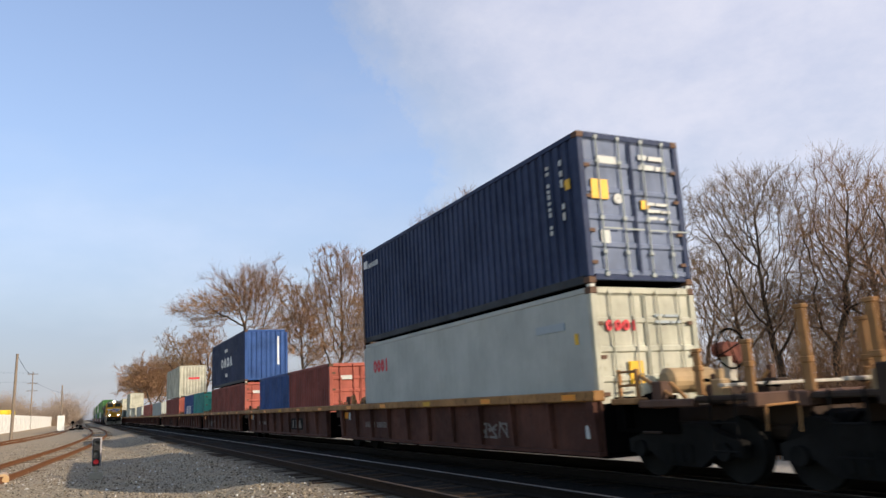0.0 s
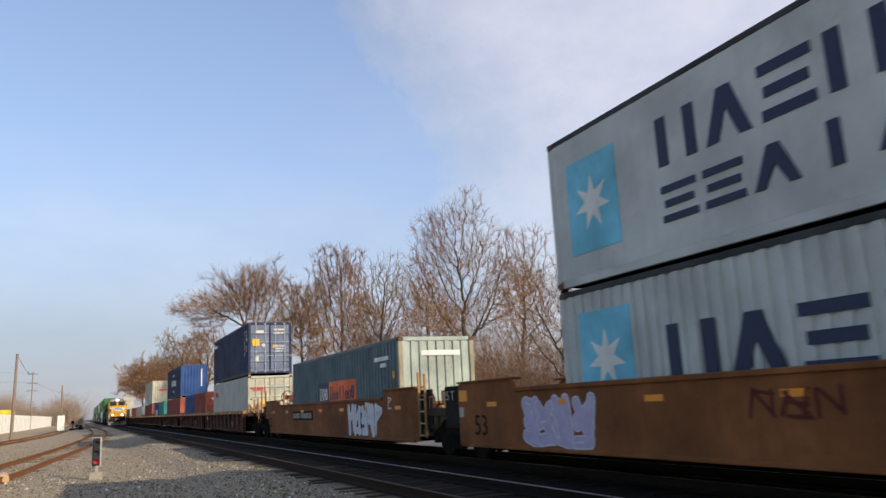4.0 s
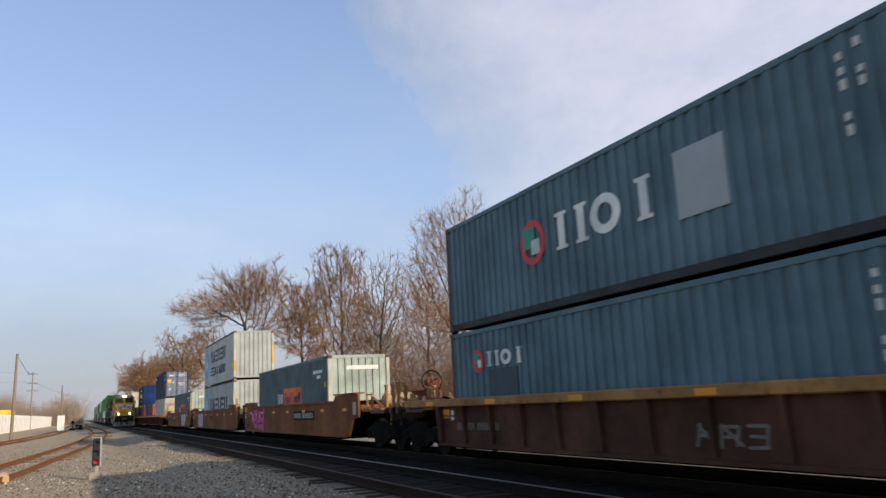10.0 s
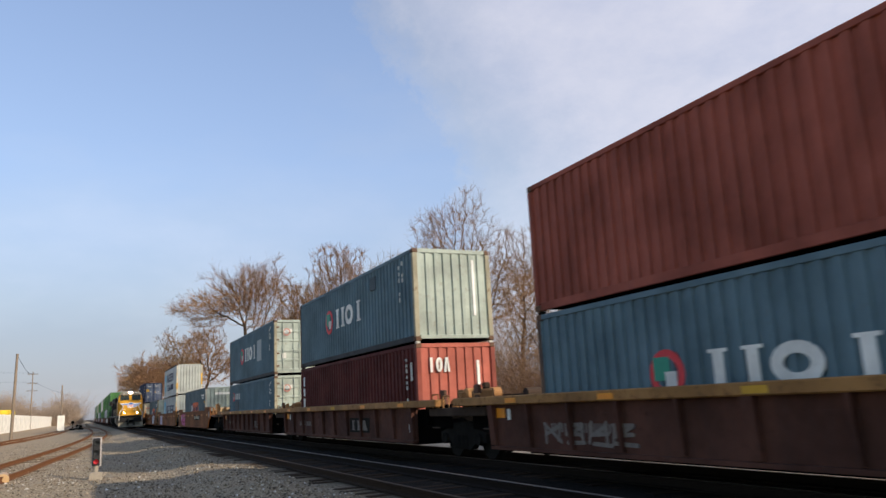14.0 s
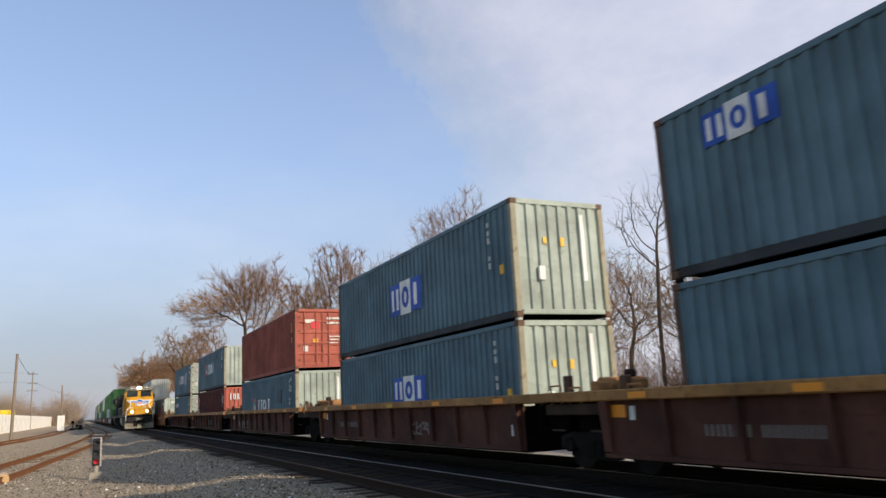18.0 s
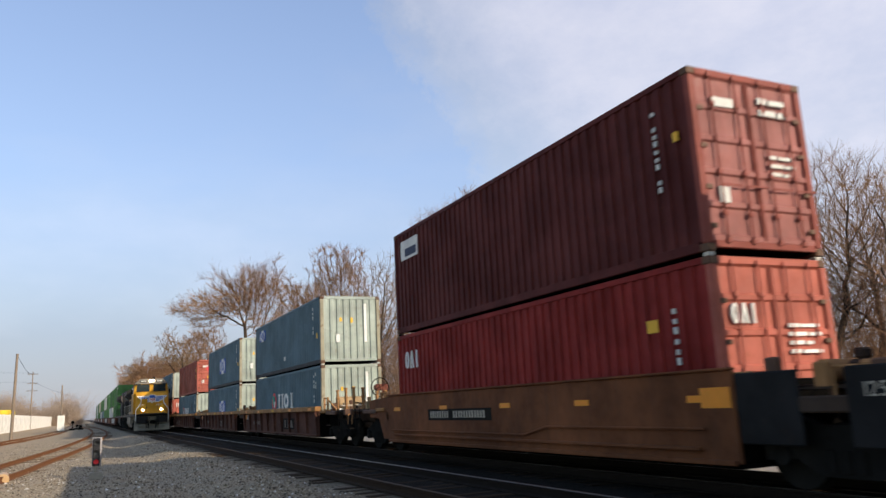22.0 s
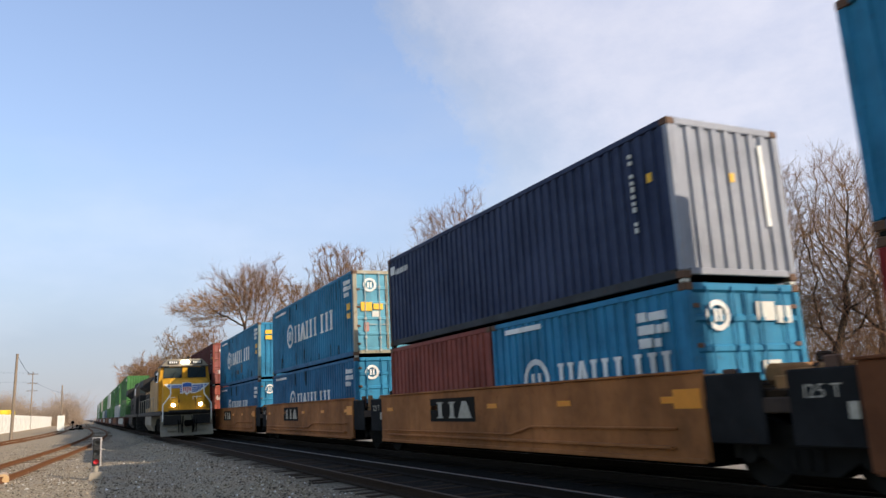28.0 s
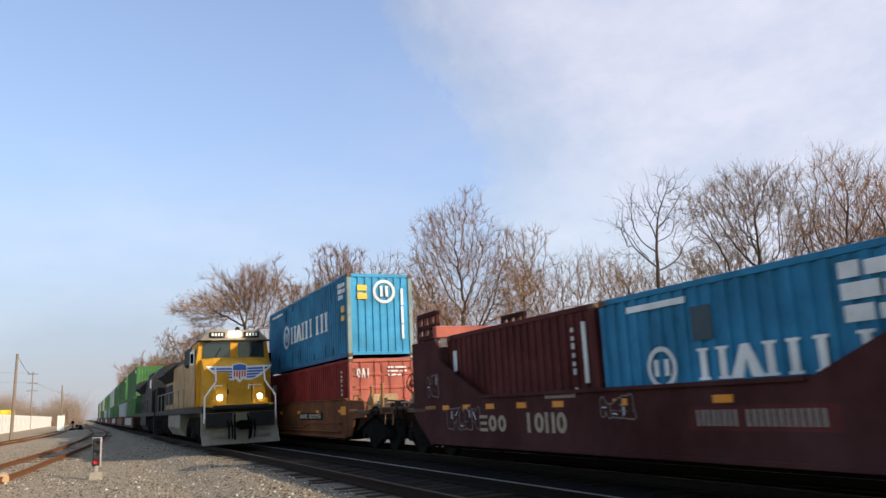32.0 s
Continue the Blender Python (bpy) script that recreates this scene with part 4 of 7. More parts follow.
def shape_pieces(kind, w, h, k, feet):
    """Pieces in a field of width w and height h, with strokes of width k: plain shapes that stand for one character of a name."""
    f, t = (0.4 * k, 0.09 * h) if feet else (0.0, 0.0)

    def upright(p):
        q = p + k
        if not feet:
            return [(p, 0), (q, 0), (q, h), (p, h)]
        return [(p - f, 0), (q + f, 0), (q + f, t), (q, t), (q, h - t), (q + f, h - t), (q + f, h), (p - f, h), (p - f, h - t), (p, h - t), (p, t), (p - f, t)]

    level = lambda p, q, z0, z1: [(p, z0), (q, z0), (q, z1), (p, z1)]
    if kind == "pair":
        return [upright(0), upright(w - k)]
    if kind == "post":
        return [upright(w / 2 - k / 2)]
    if kind == "peak":
        return [[(-f, 0), (k + f, 0), (w / 2, h - 1.5 * k), (w - k - f, 0), (w + f, 0), (w / 2 + 0.55 * k, h), (w / 2 - 0.55 * k, h)]]
    if kind == "stack":
        e = h / 5.2
        return [level(0, w, 0, e), level(0.08 * w, 0.92 * w, h / 2 - e / 2, h / 2 + e / 2), level(0, w, h - e, h)]
    n = 18
    at = lambda i, g: (w / 2 + (w / 2 - g) * math.cos(6.28319 * i / n), h / 2 + (h / 2 - 0.8 * g) * math.sin(6.28319 * i / n))
    return [("ring", [at(i, 0) for i in range(n)], [at(i, k) for i in range(n)])]


def shape_mesh(piece, put, lo, hi):
    """One piece as a thin solid; put places (depth, u, v)."""
    m = M()
    if piece[0] == "ring":
        n = len(piece[1])
        m.add([put(h, *p) for h in (lo, hi) for p in piece[1] + piece[2]], [g for i in range(n) for j in ((i + 1) % n,) for g in ((i, j, n + j, n + i), (2 * n + i, 3 * n + i, 3 * n + j, 2 * n + j), (i, 2 * n + i, 2 * n + j, j), (n + i, n + j, 3 * n + j, 3 * n + i))])
    else:
        n = len(piece)
        m.add([put(h, *p) for h in (lo, hi) for p in piece], [(i, (i + 1) % n, n + (i + 1) % n, n + i) for i in range(n)] + [tuple(range(n))[::-1], tuple(range(n, 2 * n))])
    return m


def name_shapes(where, mat, a0, a1, z0, z1, kinds, stroke=0.24, feet=False):
    """A name between a0 and a1 as a row of plain shapes."""
    w = (a1 - a0) / len(kinds)
    return [(where + ":" + kind + (":feet" if feet else ""), mat, a0 + i * w + 0.06 * w, a0 + (i + 0.88) * w, z0, z1, stroke * w) for i, kind in enumerate(kinds)]


def name_bars(where, mat, a0, a1, z0, z1, n, stroke=0.22):
    """Upright bars, two for each character, in place of small writing between a0 and a1."""
    return name_shapes(where, mat, a0, a1, z0, z1, ("pair",) * n, stroke)


def rows_of(where, mat, a0, a1, z1, n, h=0.12, gap=0.08):
    """Rows of small unreadable writing as bars."""
    out, w = [], a1 - a0
    for k in range(n):
        z = z1 - k * (h + gap)
        for i, (p, q) in enumerate((((0, 0.3), (0.38, 0.95)), ((0, 0.55), (0.62, 0.8), (0.86, 1)), ((0, 0.42), (0.5, 0.7)))[k % 3]):
            out.append((where, mat, a0 + p * w, a0 + q * w, z - h, z - 0.12 * h * (i % 2)))
    return out


def column(mat, a, z0, z1, n):
    """Small writing set in an upright column near the rear end."""
    h = (z1 - z0) / n
    return [("n", LABEL if mat is WHITE else mat, a, a + 0.075, z0 + k * h, z0 + k * h + (0.5 + 0.2 * (k * 7 % 3 == 0)) * h) for k in range(n) if k * 5 % 7 != 3]


def place(thing_, y, z, x=TRACK_A, speed=SPEED_A):
    thing_.matrix_basis = pose(x, y, z)
    MOVERS.append((thing_, x, y, z, speed))
    return thing_


BASE = 0.37
STD, HIGH = 2.591, 2.896
L40, L20 = 12.192, 6.058


def stack(y, upper, lower, gap=0.07):
    """Lower and upper container, each (height, container)."""
    if lower:
        place(lower[1], y, BASE)
    if upper:
        for s in (-1, 1):
            for yy in (0.09, L40 - 0.09):
                part("twist_lock", shared(("twist_lock",), lambda: M().bev(-0.06, 0.06, -0.06, 0.06, -0.062, -0.004, 0.01)), STEEL if yy > 1 else LABEL, upper[1]).location = (s * (CW - 0.09), yy, 0)
        place(upper[1], y, BASE + lower[0] + gap)


def C(label, col, L=L40, h=STD, **kw):
    return (h, container(label, L, h, col, **kw))


MARKNAVY = plain("dark_navy_marking", (0.02, 0.03, 0.07), 0.6, 0, 9, 0.2)
MARKORANGE = paint("orange_panel", (0.80, 0.15, 0.04), amount=0.15, streak=False)
MARKBLUE = paint("royal_blue_panel", (0.02, 0.09, 0.42), amount=0.15, streak=False)
MARKSKY = paint("sky_blue_panel", (0.16, 0.52, 0.70), amount=0.15, streak=False)
MARKRED = plain("red_marking", (0.62, 0.05, 0.06), 0.6, 0, 9, 0.2)
MARKGREEN = plain("green_marking", (0.03, 0.26, 0.18), 0.6, 0, 9, 0.2)
PATCH = plain("grey_patch", (0.34, 0.38, 0.40), 0.7, 0, 3, 0.15)
FADEDRED = plain("faded_red_marking", (0.42, 0.2, 0.17), 0.6, 0, 9, 0.3)
LABEL = plain("dull_label", (0.56, 0.56, 0.52), 0.7, 0, 12, 0.2)
DRIP = plain("dark_rust_drip", (0.022, 0.05, 0.06), 0.8, 0, 14, 0.6)
DARKPATCH = plain("dark_patch", (0.05, 0.075, 0.09), 0.7, 0, 3, 0.3)
SIGNYELLOW = plain("yellow_label", (0.75, 0.42, 0.03), 0.5, 0, 9, 0.15)


def crest(u, z0, z1):
    """A round red, white and green company mark, as plain shapes."""
    r = (z1 - z0) / 2
    return [("ring", MARKRED, u + r, r, z0 + r, 0.13), ("n", MARKGREEN, u + 0.25 * r, u + 1.2 * r, z0 + 0.75 * r, z1 - 0.3 * r), ("n", WHITE, u + 0.9 * r, u + 1.55 * r, z0 + 0.45 * r, z0 + 1.1 * r)]


def mol_side(u, z0, z1, size=1.0, patch=None):
    """Crest and three large white characters' worth of bars."""
    out = crest(u, z0 - 0.12, z1 + 0.08) + name_shapes("n", WHITE, u + 1.3 * size, u + 4.3 * size, z0, z1, ("pair", "oval", "post"), 0.2, True)
    if patch:
        out.append(("n", patch, u + 4.5 * size, u + 5.5 * size, z0 - 0.2, z1 + 0.15))
    return out + column(WHITE, 11.1, 1.2, 2.35, 6) + column(WHITE, 11.35, 1.75, 2.4, 4)


def block_side(u, z0, z1, w=2.1):
    """A royal blue panel with a white middle field."""
    k, g = w / 3, (z1 - z0) * 0.16
    out = [("n", MARKBLUE, u, u + k, z0, z1), ("n", WHITE, u + k, u + 2 * k, z0 - 0.03, z1 + 0.03), ("n", MARKBLUE, u + 2 * k, u + w, z0, z1)]
    out += name_shapes("n", WHITE, u + 0.12 * k, u + 0.95 * k, z0 + g, z1 - g, ("pair",), 0.26) + name_shapes("n", MARKBLUE, u + 1.12 * k, u + 1.95 * k, z0 + g, z1 - g, ("oval",), 0.26) + name_shapes("n", WHITE, u + 2.05 * k, u + 2.9 * k, z0 + g, z1 - g, ("post",), 0.34)
    return out + column(WHITE, 11.1, 1.2, 2.35, 6) + [("n", SIGNYELLOW, 11.6, 11.75, 1.0, 1.2)]


def hanging(u, z0, z1, uw, n=6):
    """Ring mark, six large white characters' worth of bars, web address and codes."""
    zc = (z0 + z1) / 2
    return [("ring", WHITE, u + 0.5, 0.72 * (z1 - z0), zc, 0.17 * (z1 - z0)), ("n", WHITE, u + 0.33, u + 0.43, zc - 0.28 * (z1 - z0), zc + 0.28 * (z1 - z0)), ("n", WHITE, u + 0.57, u + 0.67, zc - 0.28 * (z1 - z0), zc + 0.28 * (z1 - z0))] + name_shapes("n", WHITE, u + 1.3, u + 1.3 + uw, z0, z1, ("pair", "peak", "pair", "post", "post", "pair"), 0.2, True)


def azure_side(low=False, u=2.9, uw=5.6):
    out = hanging(u + (0.4 if low else 0), 0.95 if low else 1.13, 1.63 if low else 1.85, uw - (0.9 if low else 0))
    out += rows_of("n", WHITE, 0.7, 1.6, 2.42 if low else 2.7, 1, 0.1) + rows_of("n", WHITE, 1.65, 2.7, 2.42 if low else 2.7, 1, 0.1)
    rng = random.Random(61 if low else 62)
    for k in range(4 if low else 16):
        a, w = rng.uniform(1.0, 11.0), rng.uniform(0.018, 0.045)
        z = (2.48 if low else 2.78) if k < 4 else rng.uniform(0.3, 0.85)
        out.append(("n", DRIP, a, a + w, max(0.17, z - rng.uniform(0.2, 0.65)), z))
    return out + rows_of("n", WHITE, 11.15, 11.9, 2.25 if low else 2.65, 3, 0.15, 0.06) + ([("n", SIGNYELLOW, 11.45, 11.8, 1.6, 1.82), ("n", SIGNYELLOW, 11.45, 11.8, 1.3, 1.48)] if not low else [])


def door_labels(h, big=False):
    """Small white and yellow labels on a pair of doors."""
    out = rows_of("e", LABEL, 0.2, 0.85, h - 0.35, 2, 0.1, 0.1) + rows_of("e", LABEL, 0.3, 0.85, h * 0.55, 3, 0.06, 0.08)
    out += [("e", LABEL, -0.85, -0.65, 0.75, 1.0), ("e", LABEL, -0.8, -0.35, h - 0.6, h - 0.45)]
    if big:
        out += [("e", SIGNYELLOW, -0.98, -0.6, h * 0.55, h * 0.55 + 0.38), ("e", SIGNYELLOW, 0.15, 0.33, h * 0.5, h * 0.5 + 0.18), ("end_ring", LABEL, -0.38, 0.1, h * 0.56, 0.08)]
    return out


def azure_end(h, doors):
    if doors:
        out = [("end_ring", WHITE, -0.62, 0.24, h - 0.5, 0.08), ("e", WHITE, -0.7, -0.64, h - 0.6, h - 0.4), ("e", WHITE, -0.6, -0.54, h - 0.6, h - 0.4)]
        for k, (p, q) in enumerate(((0.12, 0.44), (0.0, 0.0), (0.3, 0.42), (0.22, 0.3), (0.3, 0.34))):
            z = h - 0.28 - 0.46 * k
            if q:
                out += [("e", LABEL, 0.2, 0.2 + 0.9 * q, z - 0.3, z), ("e", LABEL, 0.64, 0.96, z - 0.34, z - 0.06)]
        return out + [("e", LABEL, -0.55, -0.3, h - 1.6, h - 1.4), ("e", FADEDRED, -0.85, -0.68, h - 2.1, h - 1.8)]
    return [("end_ring", WHITE, 0.15, 0.42, h - 0.62, 0.1), ("e", WHITE, 0.0, 0.1, h - 0.8, h - 0.42), ("e", WHITE, 0.2, 0.3, h - 0.8, h - 0.42), ("e", SIGNYELLOW, -0.85, -0.5, h - 0.6, h - 0.4), ("e", SIGNYELLOW, -0.85, -0.5, h - 0.9, h - 0.68), ("e", WHITE, 0.78, 0.86, 0.6, 1.1), ("e", WHITE, 0.78, 0.86, 1.15, 1.75), ("e", WHITE, 0.78, 0.86, 1.8, h - 0.5)]


def nedl_side():
    out = [("n", MARKNAVY, 3.9, 5.25, 1.08, 1.9), ("n", MARKORANGE, 5.25, 8.3, 1.08, 1.9)]
    out += name_shapes("n", WHITE, 4.05, 5.1, 1.25, 1.7, ("pair", "oval", "oval"), 0.24, True)
    for k, kind in enumerate(("pair", "oval", "oval", "post", "post", "oval", "pair", "oval")):
        out += name_shapes("n", MARKNAVY, 5.42 + 0.345 * k, 5.76 + 0.345 * k, 1.25, 1.72 if k in (0, 3, 4, 7) else 1.55, (kind,), 0.24, k == 0)
    return out + [("n", WHITE, 10.2, 11.35, 2.3, 2.42), ("n", WHITE, 10.7, 11.15, 2.1, 2.22), ("n", SIGNYELLOW, 11.7, 11.82, 1.75, 1.95), ("e", WHITE, -0.5, 0.75, 2.35, 2.5)]


def consist():
    """The containers from the head of the train back to its last car; places are their rear ends at the start."""
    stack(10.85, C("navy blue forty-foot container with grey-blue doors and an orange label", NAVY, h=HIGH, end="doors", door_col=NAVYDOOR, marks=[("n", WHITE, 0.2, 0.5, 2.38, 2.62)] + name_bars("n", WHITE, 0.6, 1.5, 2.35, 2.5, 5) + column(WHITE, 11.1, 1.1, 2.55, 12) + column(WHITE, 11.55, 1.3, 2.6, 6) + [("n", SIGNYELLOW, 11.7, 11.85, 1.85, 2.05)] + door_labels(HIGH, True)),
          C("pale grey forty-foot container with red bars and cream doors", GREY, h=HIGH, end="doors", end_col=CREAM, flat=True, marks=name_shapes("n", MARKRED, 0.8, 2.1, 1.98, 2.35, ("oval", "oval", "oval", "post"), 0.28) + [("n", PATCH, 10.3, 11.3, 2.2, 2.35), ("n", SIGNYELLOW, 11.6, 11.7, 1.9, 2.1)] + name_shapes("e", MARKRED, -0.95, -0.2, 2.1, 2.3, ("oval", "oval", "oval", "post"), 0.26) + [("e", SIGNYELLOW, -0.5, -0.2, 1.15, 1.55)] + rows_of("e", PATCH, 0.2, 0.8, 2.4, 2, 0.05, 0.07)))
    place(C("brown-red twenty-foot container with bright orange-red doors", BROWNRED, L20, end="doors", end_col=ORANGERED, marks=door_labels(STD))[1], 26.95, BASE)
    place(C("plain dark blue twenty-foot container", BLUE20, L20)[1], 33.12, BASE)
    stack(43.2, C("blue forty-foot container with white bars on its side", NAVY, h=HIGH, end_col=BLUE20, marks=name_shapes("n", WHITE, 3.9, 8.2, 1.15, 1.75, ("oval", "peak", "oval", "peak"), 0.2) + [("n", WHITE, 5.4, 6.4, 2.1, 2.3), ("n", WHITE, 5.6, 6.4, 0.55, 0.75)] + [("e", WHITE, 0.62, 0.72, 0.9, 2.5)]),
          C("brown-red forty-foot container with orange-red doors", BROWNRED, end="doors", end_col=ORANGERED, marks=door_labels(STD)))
    place(C("teal twenty-foot container with a white label", TEAL, L20, end="doors", marks=[("e", WHITE, -0.6, 0.3, 1.6, 2.3)])[1], 59.0, BASE)
    place(C("dark blue twenty-foot container with white marks", BLUE20, L20, marks=name_bars("n", WHITE, 1.5, 4.5, 1.0, 1.7, 3))[1], 65.2, BASE)
    stack(75.5, C("cream white forty-foot container with small red writing", CREAM, h=HIGH, marks=[("e", MARKRED, -0.4, 0.6, 1.6, 1.78)]), C("brown-red forty-foot container with bright doors", BROWNRED, end="doors", end_col=ORANGERED))
    stack(93.6, None, C("weathered light grey forty-foot container", GREY))
    stack(110, None, C("faded orange-red forty-foot container", ORANGERED))
    stack(126.4, None, C("weathered light grey forty-foot container", GREY))
    stack(143, None, C("cream white forty-foot container", CREAM))
    stack(159, C("cream white forty-foot container on top", CREAM, h=HIGH), C("weathered light grey forty-foot container", GREY))
    stack(175, None, C("slate blue forty-foot container far ahead", SLATE))
    stack(191, C("cream white forty-foot container on top", CREAM), C("slate blue forty-foot container below", SLATE))
    nl = "slate grey container with a navy and orange panel"
    place(C(nl, SLATE_GREY, h=HIGH, end_col=PALEGREEN, marks=nedl_side())[1], -11.3, BASE)
    star = [("n", MARKSKY, 0.55, 2.0, 0.55, 2.3), ("star", WHITE, 1.28, 0.52, 1.42, 0)]
    edge = [("e", YELLOW, -CW + 0.005, -CW + 0.13, 0.5, 1.1), ("e", YELLOW, CW - 0.13, CW - 0.005, 0.9, 2.0), ("n", YELLOW, 12.08, 12.185, 0.5, 1.15), ("n", YELLOW, 12.08, 12.185, 1.7, 2.2), ("n", SIGNYELLOW, 11.3, 11.45, 0.8, 0.98)]
    stack(-31.75, C("silver grey forty-foot container with dark bars and a sky blue panel", SILVER, h=HIGH, end_col=SILVEREND, post=YELLOWISH, flat=True, marks=star + name_shapes("n", MARKNAVY, 3.0, 9.2, 1.5, 2.3, ("pair", "peak", "stack", "pair", "stack", "pair"), 0.22) + name_shapes("n", MARKNAVY, 3.0, 9.3, 0.6, 1.18, ("stack", "stack", "peak", "post", "peak", "pair", "oval"), 0.2) + column(PATCH, 10.9, 1.7, 2.5, 3) + edge),
          C("silver grey forty-foot container with dark bars and a sky blue panel", SILVER, h=HIGH, end_col=SILVEREND, post=YELLOWISH, marks=[("n", MARKSKY, 0.55, 2.0, 1.0, 2.45), ("star", WHITE, 1.28, 0.52, 1.6, 0)] + name_shapes("n", MARKNAVY, 2.75, 10.0, 1.1, 2.0, ("pair", "peak", "stack", "pair", "stack", "pair"), 0.22) + column(PATCH, 10.6, 1.7, 2.5, 3) + edge))
    place(C(nl, SLATE_GREY, h=HIGH, end_col=PALEGREEN, post=YELLOWISH, marks=nedl_side())[1], -51.4, BASE)
    dl = door_labels(STD) + [("end_ring", FADEDRED, -0.62, 0.18, 2.0, 0.06), ("e", PATCH, -0.7, -0.57, 1.93, 2.1)]
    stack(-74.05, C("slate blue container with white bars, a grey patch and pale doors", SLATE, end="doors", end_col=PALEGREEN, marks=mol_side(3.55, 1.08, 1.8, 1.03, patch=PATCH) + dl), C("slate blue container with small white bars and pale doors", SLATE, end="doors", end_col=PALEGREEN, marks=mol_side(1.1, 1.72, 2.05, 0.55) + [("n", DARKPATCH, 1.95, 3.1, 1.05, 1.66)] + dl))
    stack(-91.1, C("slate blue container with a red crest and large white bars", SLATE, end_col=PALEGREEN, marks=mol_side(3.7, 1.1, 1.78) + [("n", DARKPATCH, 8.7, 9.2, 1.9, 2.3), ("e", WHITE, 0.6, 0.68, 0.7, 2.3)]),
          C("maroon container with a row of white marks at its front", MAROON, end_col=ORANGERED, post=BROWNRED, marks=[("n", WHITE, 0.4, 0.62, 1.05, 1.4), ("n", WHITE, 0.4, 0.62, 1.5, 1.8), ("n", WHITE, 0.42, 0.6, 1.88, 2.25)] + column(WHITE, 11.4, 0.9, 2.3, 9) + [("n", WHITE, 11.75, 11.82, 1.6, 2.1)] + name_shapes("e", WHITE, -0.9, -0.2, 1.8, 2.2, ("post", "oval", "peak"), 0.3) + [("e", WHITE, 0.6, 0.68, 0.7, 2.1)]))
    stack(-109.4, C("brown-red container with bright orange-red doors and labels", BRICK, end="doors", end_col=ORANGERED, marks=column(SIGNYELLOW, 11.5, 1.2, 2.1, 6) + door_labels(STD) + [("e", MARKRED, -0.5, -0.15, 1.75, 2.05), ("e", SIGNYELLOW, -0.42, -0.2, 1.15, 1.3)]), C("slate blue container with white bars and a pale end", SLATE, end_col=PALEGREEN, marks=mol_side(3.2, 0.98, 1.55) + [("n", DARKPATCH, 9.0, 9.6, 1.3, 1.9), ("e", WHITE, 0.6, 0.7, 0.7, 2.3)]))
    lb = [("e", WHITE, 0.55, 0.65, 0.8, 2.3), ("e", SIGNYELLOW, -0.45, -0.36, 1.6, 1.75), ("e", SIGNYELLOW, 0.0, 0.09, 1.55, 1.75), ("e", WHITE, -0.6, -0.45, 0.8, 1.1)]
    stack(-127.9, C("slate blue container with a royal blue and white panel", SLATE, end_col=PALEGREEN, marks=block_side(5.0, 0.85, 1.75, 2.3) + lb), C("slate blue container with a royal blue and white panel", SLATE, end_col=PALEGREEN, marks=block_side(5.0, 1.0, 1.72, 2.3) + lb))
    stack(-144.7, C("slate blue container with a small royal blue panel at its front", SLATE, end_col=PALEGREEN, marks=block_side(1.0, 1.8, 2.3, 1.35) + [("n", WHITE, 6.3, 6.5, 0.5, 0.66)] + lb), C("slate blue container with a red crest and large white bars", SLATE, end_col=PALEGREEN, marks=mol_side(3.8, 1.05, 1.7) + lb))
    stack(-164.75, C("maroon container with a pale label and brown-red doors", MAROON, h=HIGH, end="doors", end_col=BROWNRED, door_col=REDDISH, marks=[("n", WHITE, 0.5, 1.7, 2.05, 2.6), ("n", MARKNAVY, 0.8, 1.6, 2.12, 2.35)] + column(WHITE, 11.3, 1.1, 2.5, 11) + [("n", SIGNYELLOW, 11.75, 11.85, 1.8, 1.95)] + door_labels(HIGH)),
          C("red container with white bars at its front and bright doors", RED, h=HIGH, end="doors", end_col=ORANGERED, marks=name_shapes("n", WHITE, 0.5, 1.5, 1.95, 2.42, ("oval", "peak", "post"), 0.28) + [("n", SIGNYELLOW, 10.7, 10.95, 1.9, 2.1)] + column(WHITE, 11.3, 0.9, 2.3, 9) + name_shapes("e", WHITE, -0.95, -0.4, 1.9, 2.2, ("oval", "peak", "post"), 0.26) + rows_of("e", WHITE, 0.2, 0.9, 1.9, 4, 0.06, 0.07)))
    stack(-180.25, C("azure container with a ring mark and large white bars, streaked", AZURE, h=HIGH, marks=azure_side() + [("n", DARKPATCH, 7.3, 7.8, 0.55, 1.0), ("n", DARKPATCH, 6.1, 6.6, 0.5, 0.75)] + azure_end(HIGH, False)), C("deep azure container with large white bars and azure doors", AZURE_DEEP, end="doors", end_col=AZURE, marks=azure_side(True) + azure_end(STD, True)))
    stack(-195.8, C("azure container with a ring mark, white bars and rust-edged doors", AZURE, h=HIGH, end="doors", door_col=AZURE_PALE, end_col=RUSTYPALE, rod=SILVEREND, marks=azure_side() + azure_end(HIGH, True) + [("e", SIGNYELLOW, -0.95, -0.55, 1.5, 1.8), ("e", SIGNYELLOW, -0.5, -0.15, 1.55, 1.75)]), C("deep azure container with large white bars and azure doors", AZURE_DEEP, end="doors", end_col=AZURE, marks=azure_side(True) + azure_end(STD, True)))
    place(C("plain brown-red twenty-foot container", BROWNRED, L20)[1], -205.15, BASE)
